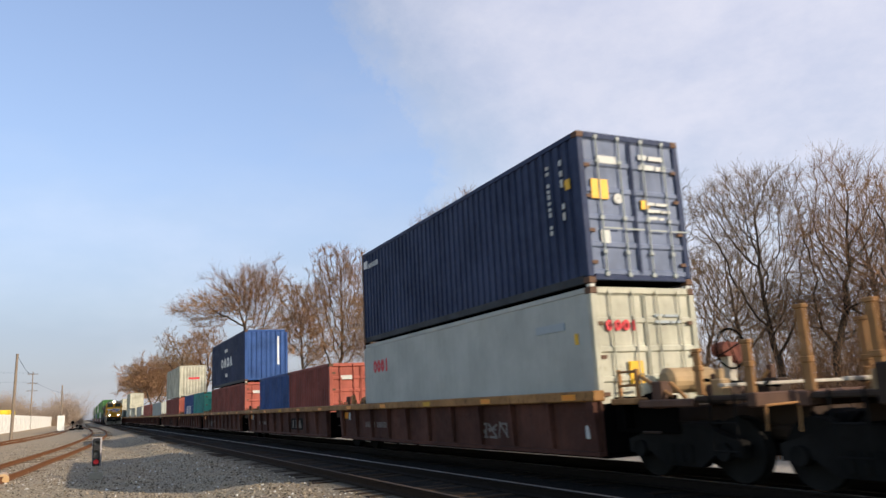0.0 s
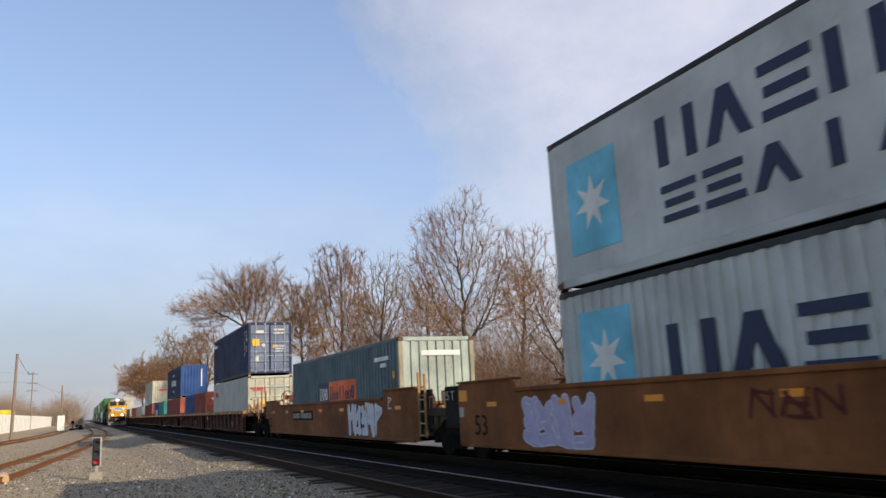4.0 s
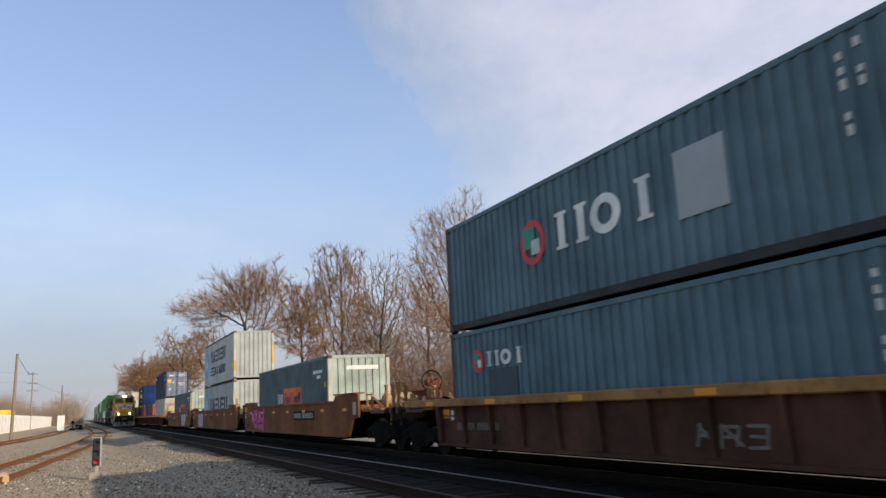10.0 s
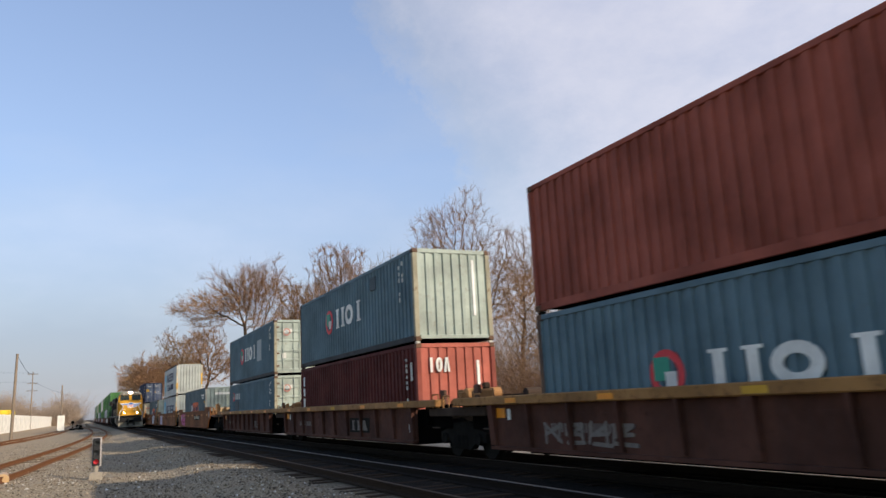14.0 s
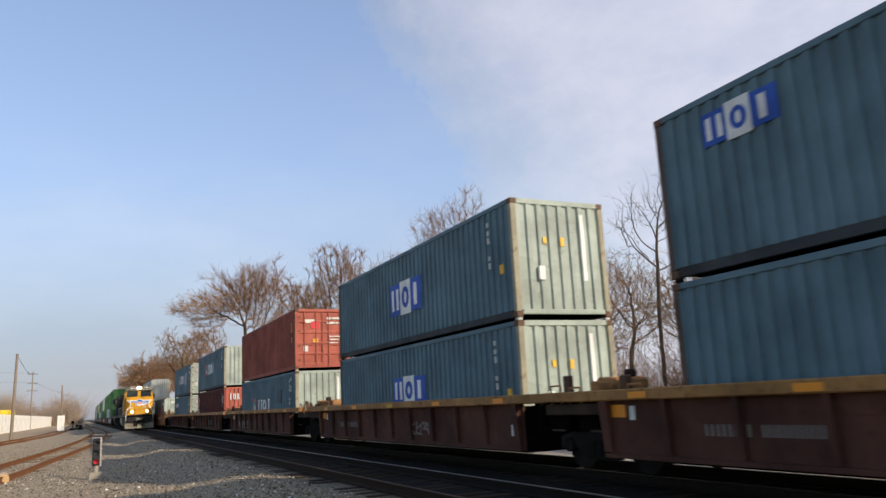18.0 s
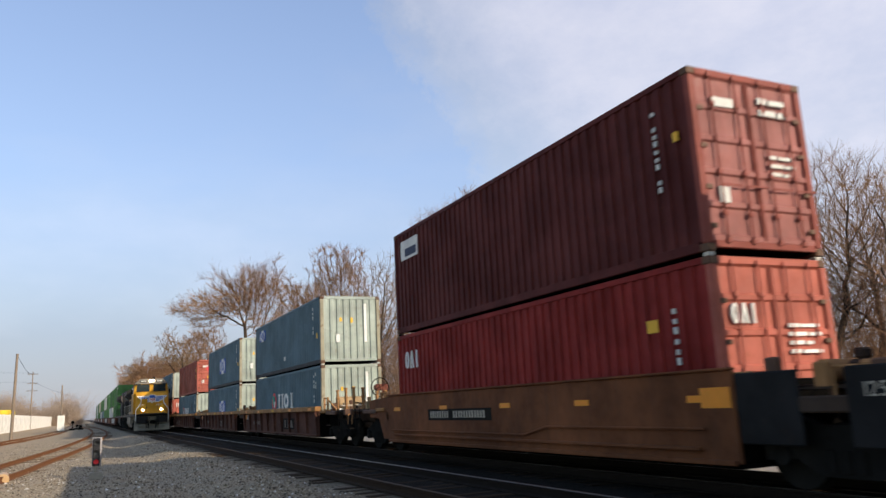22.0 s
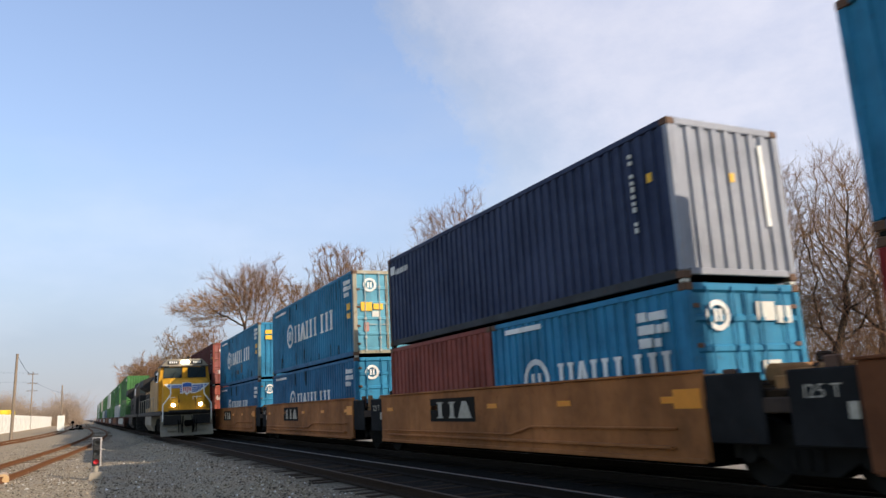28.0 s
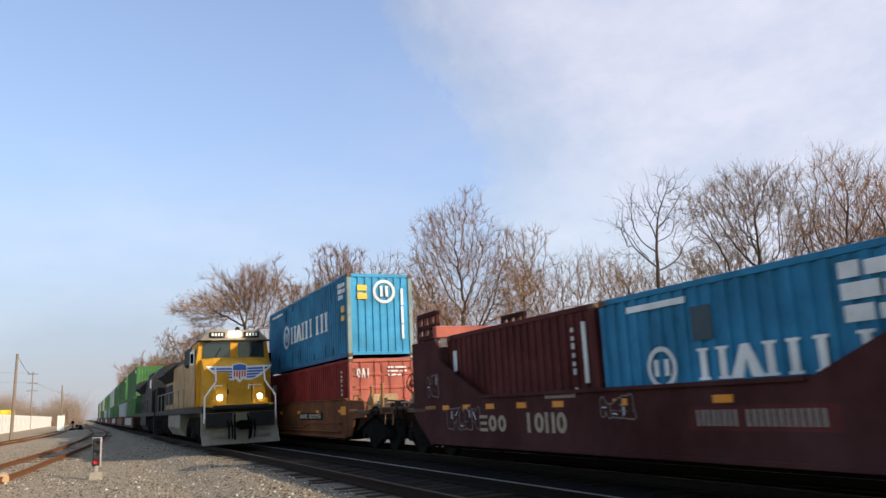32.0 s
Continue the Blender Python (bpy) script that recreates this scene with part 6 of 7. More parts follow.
def r_car(y, front_end=False, rear_end=False, seed=1):
    """One unit of the ribbed articulated car; y is the rear end of its container."""
    c = thing("well_car", "rusty brown ribbed well car with a worn yellow top flange", "railway car", "cars of the container train")
    hw = 1.44
    y1 = 12.5 if front_end else 13.8
    f0, f1 = (-0.3 if rear_end else -1.85), (14.5 if front_end else 15.45)
    for s in (-1, 1):
        sd = part("side_sill", shared(("r_side", y1), lambda: mesh_r_side(-0.3, y1)), CAR_R, c)
        sd.matrix_basis = pose(-hw, 0, 0) if s < 0 else pose(hw, y1 - 0.3, 0, 0, 0, 180)
        fl = part("top_flange", shared(("r_flange", f0, f1), lambda: M().bev(-0.15, 0.12, f0, f1, 1.25, 1.43, 0.02)), FLANGE, c)
        fl.matrix_basis = pose(-hw, 0, 0) if s < 0 else Matrix.Translation((hw, 0, 0)) @ Matrix.Diagonal((-1, 1, 1, 1))
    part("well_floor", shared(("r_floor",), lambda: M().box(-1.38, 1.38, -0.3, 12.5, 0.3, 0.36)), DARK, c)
    # bulkheads near black: the shadow at the well ends is in their colour
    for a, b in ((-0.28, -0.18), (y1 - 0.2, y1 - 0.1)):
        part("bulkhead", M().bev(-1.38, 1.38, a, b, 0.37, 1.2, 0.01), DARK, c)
    for k in range(5):
        part("reflector", shared(("reflector",), lambda: M().box(0, 0.01, 0, 0.42, 0, 0.1)), ORANGE if k != 2 else YELLOW, c).location = (-hw - 0.156, 0.2 + 3.1 * k, 1.28)
    part("warning_patch", M().box(-hw - 0.012, -hw, y1 - 0.5, y1 - 0.05, 0.98, 1.18), ORANGE, c)
    part("data_plate", M().box(-hw - 0.012, -hw, y1 - 0.72, y1 - 0.6, 0.94, 1.16), WHITE, c)
    part("data_plate", M().box(-hw - 0.012, -hw, 0.05, 0.17, 0.62, 0.84), WHITE, c)
    bars(c, 11.6, 0.72, 4, 0.16, 0.16, FADED, -hw)
    bars(c, 10.6, 0.72, 6, 0.12, 0.16, FADED, -hw)
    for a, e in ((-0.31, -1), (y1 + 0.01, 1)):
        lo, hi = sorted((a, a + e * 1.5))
        # plate added to block light and keep the gap beside the truck dark
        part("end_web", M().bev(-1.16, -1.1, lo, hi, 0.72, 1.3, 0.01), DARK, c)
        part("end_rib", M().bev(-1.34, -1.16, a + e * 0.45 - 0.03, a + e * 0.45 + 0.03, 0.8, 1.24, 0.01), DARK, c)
        part("step_bar", M().tube((-1.42, lo + 0.1, 0.75), (-1.42, hi - 1.0, 0.75), 0.02, n=6), GEARDARK, c)
    rng = random.Random(seed)
    if seed % 3 == 1:
        part("name_panel", M().box(-hw - 0.008, -hw, 3.3, 5.2, 0.55, 1.0), NAMEPANEL, c)
        car_name(c, 5.05, 0.62, ("post", "post", "peak"), 0.52, 0.3, FADED, -hw - 0.01, 0.3, True)
    elif seed % 3 == 2:
        graffiti(c, 11.9, 0.5, 4, 0.75, 0.42, FADED, None, -hw, seed)
    else:
        graffiti(c, 3.5 + rng.random() * 3, 0.55, 3, 0.5, 0.36, FADED, None, -hw, seed)
    if rear_end:
        end_gear(c, -0.3, -1, wheel_side=1)
        place_truck = y - 1.75
    else:
        gap_gear(c, -1.85 - 0.75, seed)
        place_truck = y - 2.3
    if front_end:
        end_gear(c, 12.5, 1, tall=0.55)
    place(c, y, 0)
    truck(place_truck)
    if front_end:
        truck(y + 14.6)
    return c


def s53_car(y0, y1, seed, front_end=False, rear_end=False, marks=None, number=0.0):
    """One smooth-sided unit with a long well; y0 and y1 are the ends of its side sills."""
    c = thing("well_car", "ochre brown smooth-sided well car with raised ends and spray paint", "railway car", "cars of the container train")
    L, hw = y1 - y0, 1.46
    for s in (-1, 1):
        g = Matrix.Diagonal((-s, 1, 1, 1)) if s > 0 else Matrix.Identity(4)
        a0, a1 = (1.0 if rear_end else 0), (L - 1.0 if front_end else L)
        sill = part("side_sill", M().prism([(a0, 0.39), (a1, 0.39), *(((L - 0.6, 0.95), (L, 1.02)) if front_end else ((L, 0.4),)), (L, 1.72), (L - 0.15, 1.78), (L - 2.4, 1.74), (L - 2.6, 1.56), (2.6, 1.56), (2.4, 1.74), (0.15, 1.78), (0, 1.72), *(((0, 1.02), (0.6, 0.95)) if rear_end else ((0, 0.4),))], -hw, -hw + 0.07, 0), CAR_S, c)
        top = part("top_rail", M().bev(-hw - 0.05, -hw + 0.1, 2.6, L - 2.6, 1.5, 1.585, 0.012), CAR_S, c)
        bot = part("bottom_rail", M().bev(-hw - 0.07, -hw + 0.05, a0 + 0.2, a1 - 0.2, 0.36, 0.43, 0.012), CAR_S, c)
        caps = [part("raised_cap", M().bev(-hw - 0.06, -hw + 0.25, p, p + 2.4, 1.755, 1.80, 0.01), CAR_S, c) for p in (0.05, L - 2.45)]
        for o in (sill, top, bot, *caps):
            o.matrix_basis = g
    part("well_floor", M().box(-1.38, 1.38, 2.0, L - 2.0, 0.29, 0.36), DARK, c)
    for a in (1.9, L - 2.0):
        part("bulkhead", M().bev(-1.38, 1.38, a, a + 0.1, 0.37, 1.55, 0.01), DARK, c)
    for a, b in ((0.0, 1.9), (L - 1.9, L)):
        part("end_platform", M().bev(-1.38, 1.38, a, b, 1.25, 1.4, 0.02), CAR_S, c)
    for k in range(7):
        part("reflector", shared(("reflector",), lambda: M().box(0, 0.01, 0, 0.42, 0, 0.1)), ORANGE, c).location = (-hw - 0.008, 1.2 + (L - 3) * k / 6, 1.22)
    if number:
        part("number_panel", M().box(-hw - 0.005, -hw, number - 3.1, number, 0.93, 1.27), NAMEPANEL, c)
        bars(c, number - 0.12, 1.0, 4, 0.2, 0.2, NUMBER, -hw - 0.006)
        bars(c, number - 1.35, 1.0, 6, 0.2, 0.2, NUMBER, -hw - 0.006)
    if not front_end:
        part("end_plate", M().bev(-hw, -hw + 0.06, L, L + 0.75, 0.75, 1.72, 0.02), BLACKEND, c)
        side_text(c, "125 T", 0.3, L + 0.92, 1.4, NUMBER, -hw - 0.006)
        part("warning_patch", M().box(-hw - 0.01, -hw, L - 0.45, L - 0.05, 1.35, 1.6), ORANGE, c)
        part("data_plate", M().box(-hw - 0.01, -hw, L - 0.25, L - 0.05, 1.0, 1.22), NUMBER, c)
    side_text(c, "53", 0.62, L - 0.75, 0.62, BLACKEND, -hw - 0.006)
    if not rear_end:
        for yy in (-0.1, -0.5):
            part("ladder_rail", M().bev(-hw - 0.03, -hw + 0.03, yy - 0.03, yy + 0.03, 0.5, 2.15 if yy > -0.3 else 2.1, 0.01), SEAT, c)
        for z in (0.55, 0.85, 1.15, 1.45):
            part("rung", M().tube((-hw, -0.5, z), (-hw, -0.1, z), 0.016, n=6), NUMBER, c)
        part("end_plate", M().bev(-hw + 0.08, -hw + 0.14, -0.7, 0.0, 0.7, 1.7, 0.02), BLACKEND, c)
        gap_gear(c, -1.3, seed, busy=False)
        truck(y0 - 1.3)
    else:
        part("pale_ladder", M().box(-hw - 0.01, -hw, 0.2, 0.5, 1.1, 1.5), NUMBER, c)
        end_gear(c, -0.1, -1, wheel_side=1)
        truck(y0 - 1.0)
    if front_end:
        end_gear(c, L - 2.0, 1, tall=0.95)
        truck(y1 + 0.85)
    for spot in marks or ():
        graffiti(c, *spot)
    place(c, y0, 0)
    return c


def s40_car(y, seed, front_end=False, rear_end=False, plate=False, number=0.0, coat=None):
    """One smooth-sided unit with a short well; y is the rear end of its containers."""
    c = thing("well_car", "ochre brown smooth-sided well car with black ends", "railway car", "cars of the container train")
    hw, coat = 1.46, coat or CAR_S3
    for s in (-1, 1):
        g = Matrix.Diagonal((-s, 1, 1, 1)) if s > 0 else Matrix.Identity(4)
        objs = [part("side_sill", shared(("s40_sill",), lambda: M().bev(-hw, -hw + 0.08, -0.35, 12.5, 0.36, 1.6, 0.015)), coat, c),
                part("bottom_rail", shared(("s40_rail",), lambda: M().bev(-hw - 0.09, -hw + 0.04, 0.3, 11.9, 0.52, 0.57, 0.012)), coat, c),
                part("bottom_edge", shared(("s40_edge",), lambda: M().bev(-hw - 0.05, -hw, -0.3, 12.4, 0.34, 0.41, 0.01)), coat, c),
                part("top_rail", shared(("s40_top",), lambda: M().bev(-hw - 0.05, -hw + 0.09, -0.35, 12.5, 1.602, 1.64, 0.01)), coat, c),
                part("pipe", shared(("s40_pipe",), lambda: M().tube((-hw - 0.05, 0.2, 0.82), (-hw - 0.05, 4.2, 0.82), 0.025, n=6).tube((-hw - 0.05, 4.2, 0.82), (-hw - 0.05, 5.0, 0.66), 0.025, n=6).tube((-hw - 0.05, 5.0, 0.66), (-hw - 0.05, 12.2, 0.66), 0.025, n=6)), coat, c),
                part("end_plate", shared(("s40_plate", rear_end), lambda: M().prism([(-0.36, 0.41), (-0.36, 1.58), (-2.1, 1.5), (-2.1, 1.02), (-1.1, 0.98), (-0.75, 0.41)], -hw + 0.02, -hw + 0.08, 0) if rear_end else M().bev(-hw + 0.03, -hw + 0.09, -1.35, -0.36, 0.62, 1.55, 0.02)), coat if rear_end else BLACKEND, c),
                part("end_plate", shared(("s40_plate2", front_end), lambda: M().prism([(12.51, 0.41), (12.51, 1.58), (14.1, 1.5), (14.1, 1.02), (13.3, 0.98), (12.95, 0.41)], -hw + 0.02, -hw + 0.08, 0) if front_end else M().bev(-hw + 0.03, -hw + 0.09, 12.51, 13.5, 0.62, 1.55, 0.02)), coat if front_end else BLACKEND, c)]
        for o in objs:
            o.matrix_basis = g
    part("well_floor", shared(("s40_floor",), lambda: M().box(-1.38, 1.38, -0.3, 12.45, 0.29, 0.36)), DARK, c)
    for a in (-0.3, 12.36):
        part("bulkhead", shared(("s40_bulk", a), lambda: M().bev(-1.38, 1.38, a, a + 0.08, 0.37, 1.45, 0.01)), DARK, c)
    for k, yy in enumerate((0.1, 2.9, 5.6, 8.6, 11.6)):
        part("reflector", shared(("reflector",), lambda: M().box(0, 0.01, 0, 0.42, 0, 0.1)), ORANGE, c).location = (-hw - 0.008, yy, 1.18)
    part("warning_patch", M().box(-hw - 0.01, -hw, -0.3, 0.25, 1.1, 1.38), ORANGE, c)
    if not front_end:
        side_text(c, "125 T", 0.24, 13.3, 1.2, NUMBER, -hw + 0.026)
    part("data_plate", M().box(-hw + 0.02, -hw + 0.03, 12.55, 12.68, 0.95, 1.15), NUMBER, c)
    if plate:
        part("name_panel", M().box(-hw - 0.008, -hw, 6.6, 9.0, 0.9, 1.45), NAMEPANEL, c)
        car_name(c, 8.7, 0.98, ("post", "post", "peak"), 0.66, 0.38, NUMBER, -hw - 0.01, 0.3, True)
    if number:
        part("number_panel", M().box(-hw - 0.008, -hw, number - 3.3, number, 0.93, 1.2), NAMEPANEL, c)
        bars(c, number - 0.15, 0.99, 4, 0.2, 0.16, NUMBER, -hw - 0.01)
        bars(c, number - 1.45, 0.99, 6, 0.2, 0.16, NUMBER, -hw - 0.01)
    if rear_end:
        end_gear(c, -0.4, -1, wheel_side=1)
        truck(y - 2.1)
    else:
        gap_gear(c, -1.65, seed)
        truck(y - 1.65)
    if front_end:
        end_gear(c, 12.5, 1)
        truck(y + 14.2)
    place(c, y, 0)
    return c


def deep_car():
    """The dark red car whose sides rise to towers at both ends."""
    c = thing("well_car", "dark red deep well car with high sloping ends and faded lettering", "railway car", "cars of the container train")
    hw = 1.47
    y0 = -248.6
    e = 15.9
    line = [(0.6, 0.40), (e - 0.9, 0.40), (e, 1.0), (e, 2.9), (e - 1.45, 2.9), (e - 1.75, 2.3), (e - 3.75, 1.45), (3.75, 1.45), (1.75, 2.3), (1.45, 2.9), (0, 2.9), (0, 1.0)]
    for s in (-1, 1):
        g = Matrix.Diagonal((-s, 1, 1, 1)) if s > 0 else Matrix.Identity(4)
        for o in (part("side_sill", M().prism(line, -hw, -hw + 0.08, 0), CAR_D, c), part("top_rail", M().bev(-hw - 0.06, -hw + 0.1, 3.8, e - 3.8, 1.40, 1.47, 0.01), CAR_D, c), part("bottom_rail", M().bev(-hw - 0.05, -hw + 0.05, 0.8, e - 1.0, 0.36, 0.43, 0.01), CAR_D, c)):
            o.matrix_basis = g
        for a in (0.1, e - 1.35):
            for k in range(4):
                part("rack_post", M().bev(s * 1.3 - 0.05, s * 1.3 + 0.05, a + 0.38 * k, a + 0.38 * k + 0.12, 2.9, 3.62, 0.01), CAR_D, c)
            for z in (2.95, 3.22, 3.54):
                part("rack_rail", M().bev(s * 1.3 - 0.055, s * 1.3 + 0.055, a, a + 1.24, z, z + 0.12, 0.01), CAR_D, c)
    part("well_floor", M().box(-1.38, 1.38, 1.7, e - 1.7, 0.29, 0.36), DARK, c)
    for a in (1.55, e - 1.65):
        part("bulkhead", M().bev(-1.38, 1.38, a, a + 0.1, 0.37, 2.7, 0.01), CAR_D, c)
    # beam in orange-red: the sunlight on it is put into the colour
    part("cross_beam", M().bev(-1.4, 1.4, e - 1.4, e - 1.2, 2.95, 3.25, 0.02), ORANGERED, c)
    for yy in (e - 2.1, e - 3.2, e - 4.3, e - 5.6, e - 6.9, e - 8.7, e - 10.9):
        part("reflector", shared(("reflector_long",), lambda: M().box(0, 0.01, 0, 0.36, 0, 0.11)), ORANGE, c).location = (-hw - 0.008, yy, 1.17)
    car_name(c, e - 3.63, 0.7, ("stack", "oval", "oval"), 0.4, 0.34, FADED3, -hw)
    car_name(c, e - 5.49, 0.7, ("post", "oval", "pair", "oval"), 0.38, 0.38, FADED3, -hw)
    bars(c, e - 10.2, 0.86, 4, 0.15, 0.22, FADED2, -hw - 0.003, 0.3)
    part("number_panel", M().box(-hw - 0.002, -hw, e - 12.5, e - 10.05, 0.8, 1.13), MAROON, c)
    bars(c, e - 11.1, 0.86, 6, 0.16, 0.22, FADED2, -hw - 0.003, 0.3)
    bars(c, e - 6.3, 1.33, 8, 0.09, 0.08, NUMBER, -hw, 0.4)
    graffiti(c, e - 2.0, 0.75, 5, 0.34, 0.45, CAR_D, FADED, -hw, 5)
    graffiti(c, e - 0.9, 1.5, 2, 0.35, 0.5, CAR_D, FADED, -hw, 6)
    graffiti(c, e - 8.0, 1.0, 3, 0.3, 0.3, CAR_D, FADED, -hw, 7)
    end_gear(c, e - 1.7, 1, posts=False)
    place(c, y0, 0)
    truck(y0 + e + 0.2)
    truck(y0 - 0.2)


def cars():
    ahead = [26.6, 43.2, 59.3, 75.5, 93.6, 110, 126.4, 143, 159, 175, 191]
    r_car(10.85, rear_end=True, seed=3)
    for i, y in enumerate(ahead):
        r_car(y, seed=10 + i)
    s53_car(-13.1, 5.2, 41, front_end=True, number=13.2, marks=[(5.75, 0.44, 5, 0.66, 0.98, SPRAY, BLACKEND, -1.46, 2), (2.2, 1.2, 1, 0.35, 0.4, SPRAY, None, -1.46, 8)])
    s53_car(-33.9, -15.5, 42, marks=[(15.6, 0.48, 4, 0.62, 0.85, LILAC, SPRAY, -1.46, 3), (9.9, 0.95, 3, 0.55, 0.4, MAROON, None, -1.46, 9)])
    s53_car(-55.4, -36.7, 43, rear_end=True, number=8.2, marks=[(16.9, 0.5, 4, 0.8, 0.9, PINK, BLACKEND, -1.46, 4)])
    r_car(-74.05, front_end=True, seed=21)
    for i, y in enumerate((-91.1, -109.4, -127.9)):
        r_car(y, seed=22 + i)
    r_car(-144.7, rear_end=True, seed=25)
    s40_car(-164.75, 51, front_end=True, number=9.7, coat=CAR_S2)
    s40_car(-180.25, 52, plate=True)
    s40_car(-195.8, 53, plate=True)
    s40_car(-211.3, 54, plate=True)
    s40_car(-226.55, 55, number=5.7, rear_end=True, coat=CAR_S2)
    deep_car()


cars()


# ---- the oncoming train ----
UPY = paint("locomotive_yellow", (0.60, 0.29, 0.012), amount=0.12, grime=0.3)
UPG = paint("locomotive_grey", (0.25, 0.215, 0.165), amount=0.25)
LGREY = paint("pilot_grey", (0.27, 0.235, 0.175), amount=0.3, grime=0.4)
HOODBLK = paint("soot_black_hood", (0.014, 0.013, 0.013), wear=(0.03, 0.022, 0.018), amount=0.2, gloss=0.1)
SIDERAIL = plain("dull_side_rail", (0.26, 0.24, 0.2), 0.6, 0, 6, 0.2)
GLASS = plain("dark_cab_glass", (0.02, 0.03, 0.035), 0.06)
LAMP = glow("lit_headlight", (1.0, 0.93, 0.78), 25.0)
LAMP_LOW = glow("lit_ditch_light", (1.0, 0.93, 0.78), 14.0)
BLUE = plain("emblem_blue", (0.03, 0.12, 0.42), 0.4, 0, 6, 0.1)
EMRED = plain("emblem_red", (0.5, 0.03, 0.03), 0.4, 0, 6, 0.1)
# HOODTAN is the yellow of the sides with their shade painted in.
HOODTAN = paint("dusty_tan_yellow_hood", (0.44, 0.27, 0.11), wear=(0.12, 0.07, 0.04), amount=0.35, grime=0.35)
RAILWHITE = plain("handrail_white", (0.75, 0.74, 0.7), 0.5, 0, 6, 0.1)


def axle_set(lo, y, r=0.53):
    for s in (-1, 1):
        part("wheel", shared(("loco_wheel",), lambda: M().tube((-0.07, 0, 0), (0.07, 0, 0), 0.53, n=28)), STEEL, lo).location = (s * 0.755, y, r)
    part("axle", shared(("loco_axle",), lambda: M().tube((-0.7, 0, 0), (0.7, 0, 0), 0.1, n=10)), STEEL, lo).location = (0, y, r)


def loco_base(lo, sill, tank):
    part("frame", M().bev(-1.5, 1.5, 0.35, 22.0, 1.38, 1.66, 0.03), sill, lo)
    part("fuel_tank", M().prism([(-1.45, 0.75), (-1.2, 0.35), (1.2, 0.35), (1.45, 0.75), (1.45, 1.37), (-1.45, 1.37)], 8.2, 14.0, 1), tank, lo)
    for y0 in (1.9, 15.2):
        for k in range(3):
            axle_set(lo, y0 + 0.5 + 2.0 * k)
        for s in (-1, 1):
            part("truck_frame", M().prism([(y0 - 0.4, 0.5), (y0 + 5.4, 0.5), (y0 + 5.4, 0.95), (y0 + 4.6, 1.2), (y0 + 0.4, 1.2), (y0 - 0.4, 0.95)], s * 1.12 - 0.1, s * 1.12 + 0.1, 0), STEEL, lo)
            for k in range(3):
                part("journal_box", M().bev(s * 1.25 - 0.09, s * 1.25 + 0.09, y0 + 0.3 + 2 * k, y0 + 0.75 + 2 * k, 0.35, 0.8, 0.04), STEEL, lo)
    for s in (-1, 1):
        for yy in (0.6, 21.2):
            for z in (0.35, 0.65, 0.95):
                part("step", M().bev(s * 1.3 - 0.2, s * 1.3 + 0.2, yy, yy + 0.4, z, z + 0.05, 0.01), STEEL, lo)


def hood(lo, col, top, y0, y1):
    part("hood", M().bev(-0.92, 0.92, y0, y1, 1.66, 4.15, 0.08), col, lo)
    part("radiator", M().prism([(-0.95, 3.35), (-1.5, 3.75), (-1.45, 4.3), (-0.9, 4.5), (0.9, 4.5), (1.45, 4.3), (1.5, 3.75), (0.95, 3.35)], y1 - 4.6, y1 - 0.3, 1), top, lo)
    part("hood_roof", M().prism([(-0.9, 4.14), (-0.7, 4.42), (0.7, 4.42), (0.9, 4.14)], y0, y1 - 4.6, 1), top, lo)
    part("dynamic_brake", M().bev(-1.35, 1.35, y0 + 0.6, y0 + 3.6, 3.6, 4.5, 0.1), top, lo)
    part("exhaust", M().bev(-0.45, 0.45, y0 + 5.0, y0 + 6.2, 4.4, 4.72, 0.06), DARK, lo)
    for s in (-1, 1):
        n = 9
        for k in range(n):
            yy = y0 + 0.4 + (y1 - y0 - 5.6) * k / n
            part("hood_door", M().bev(s * 0.925 - 0.012, s * 0.925 + 0.012, yy, yy + (y1 - y0 - 5.6) / n - 0.08, 1.85, 3.45, 0.008), col, lo)
        for k in range(6):
            part("grille", M().bev(s * 0.935 - 0.012, s * 0.935 + 0.012, y1 - 4.4 + 0.68 * k, y1 - 3.85 + 0.68 * k, 2.0, 3.2, 0.01), HOODBLK, lo)
        for k in range(8):
            yy = 4.6 + 2.3 * k
            part("stanchion", M().tube((s * 1.46, yy, 1.66), (s * 1.46, yy, 2.6), 0.02, n=6), SIDERAIL if col is not HOODBLK else HOODBLK, lo)
        part("side_handrail", M().tube((s * 1.46, 4.6, 2.6), (s * 1.46, 20.8, 2.6), 0.02, n=6), SIDERAIL if col is not HOODBLK else HOODBLK, lo)


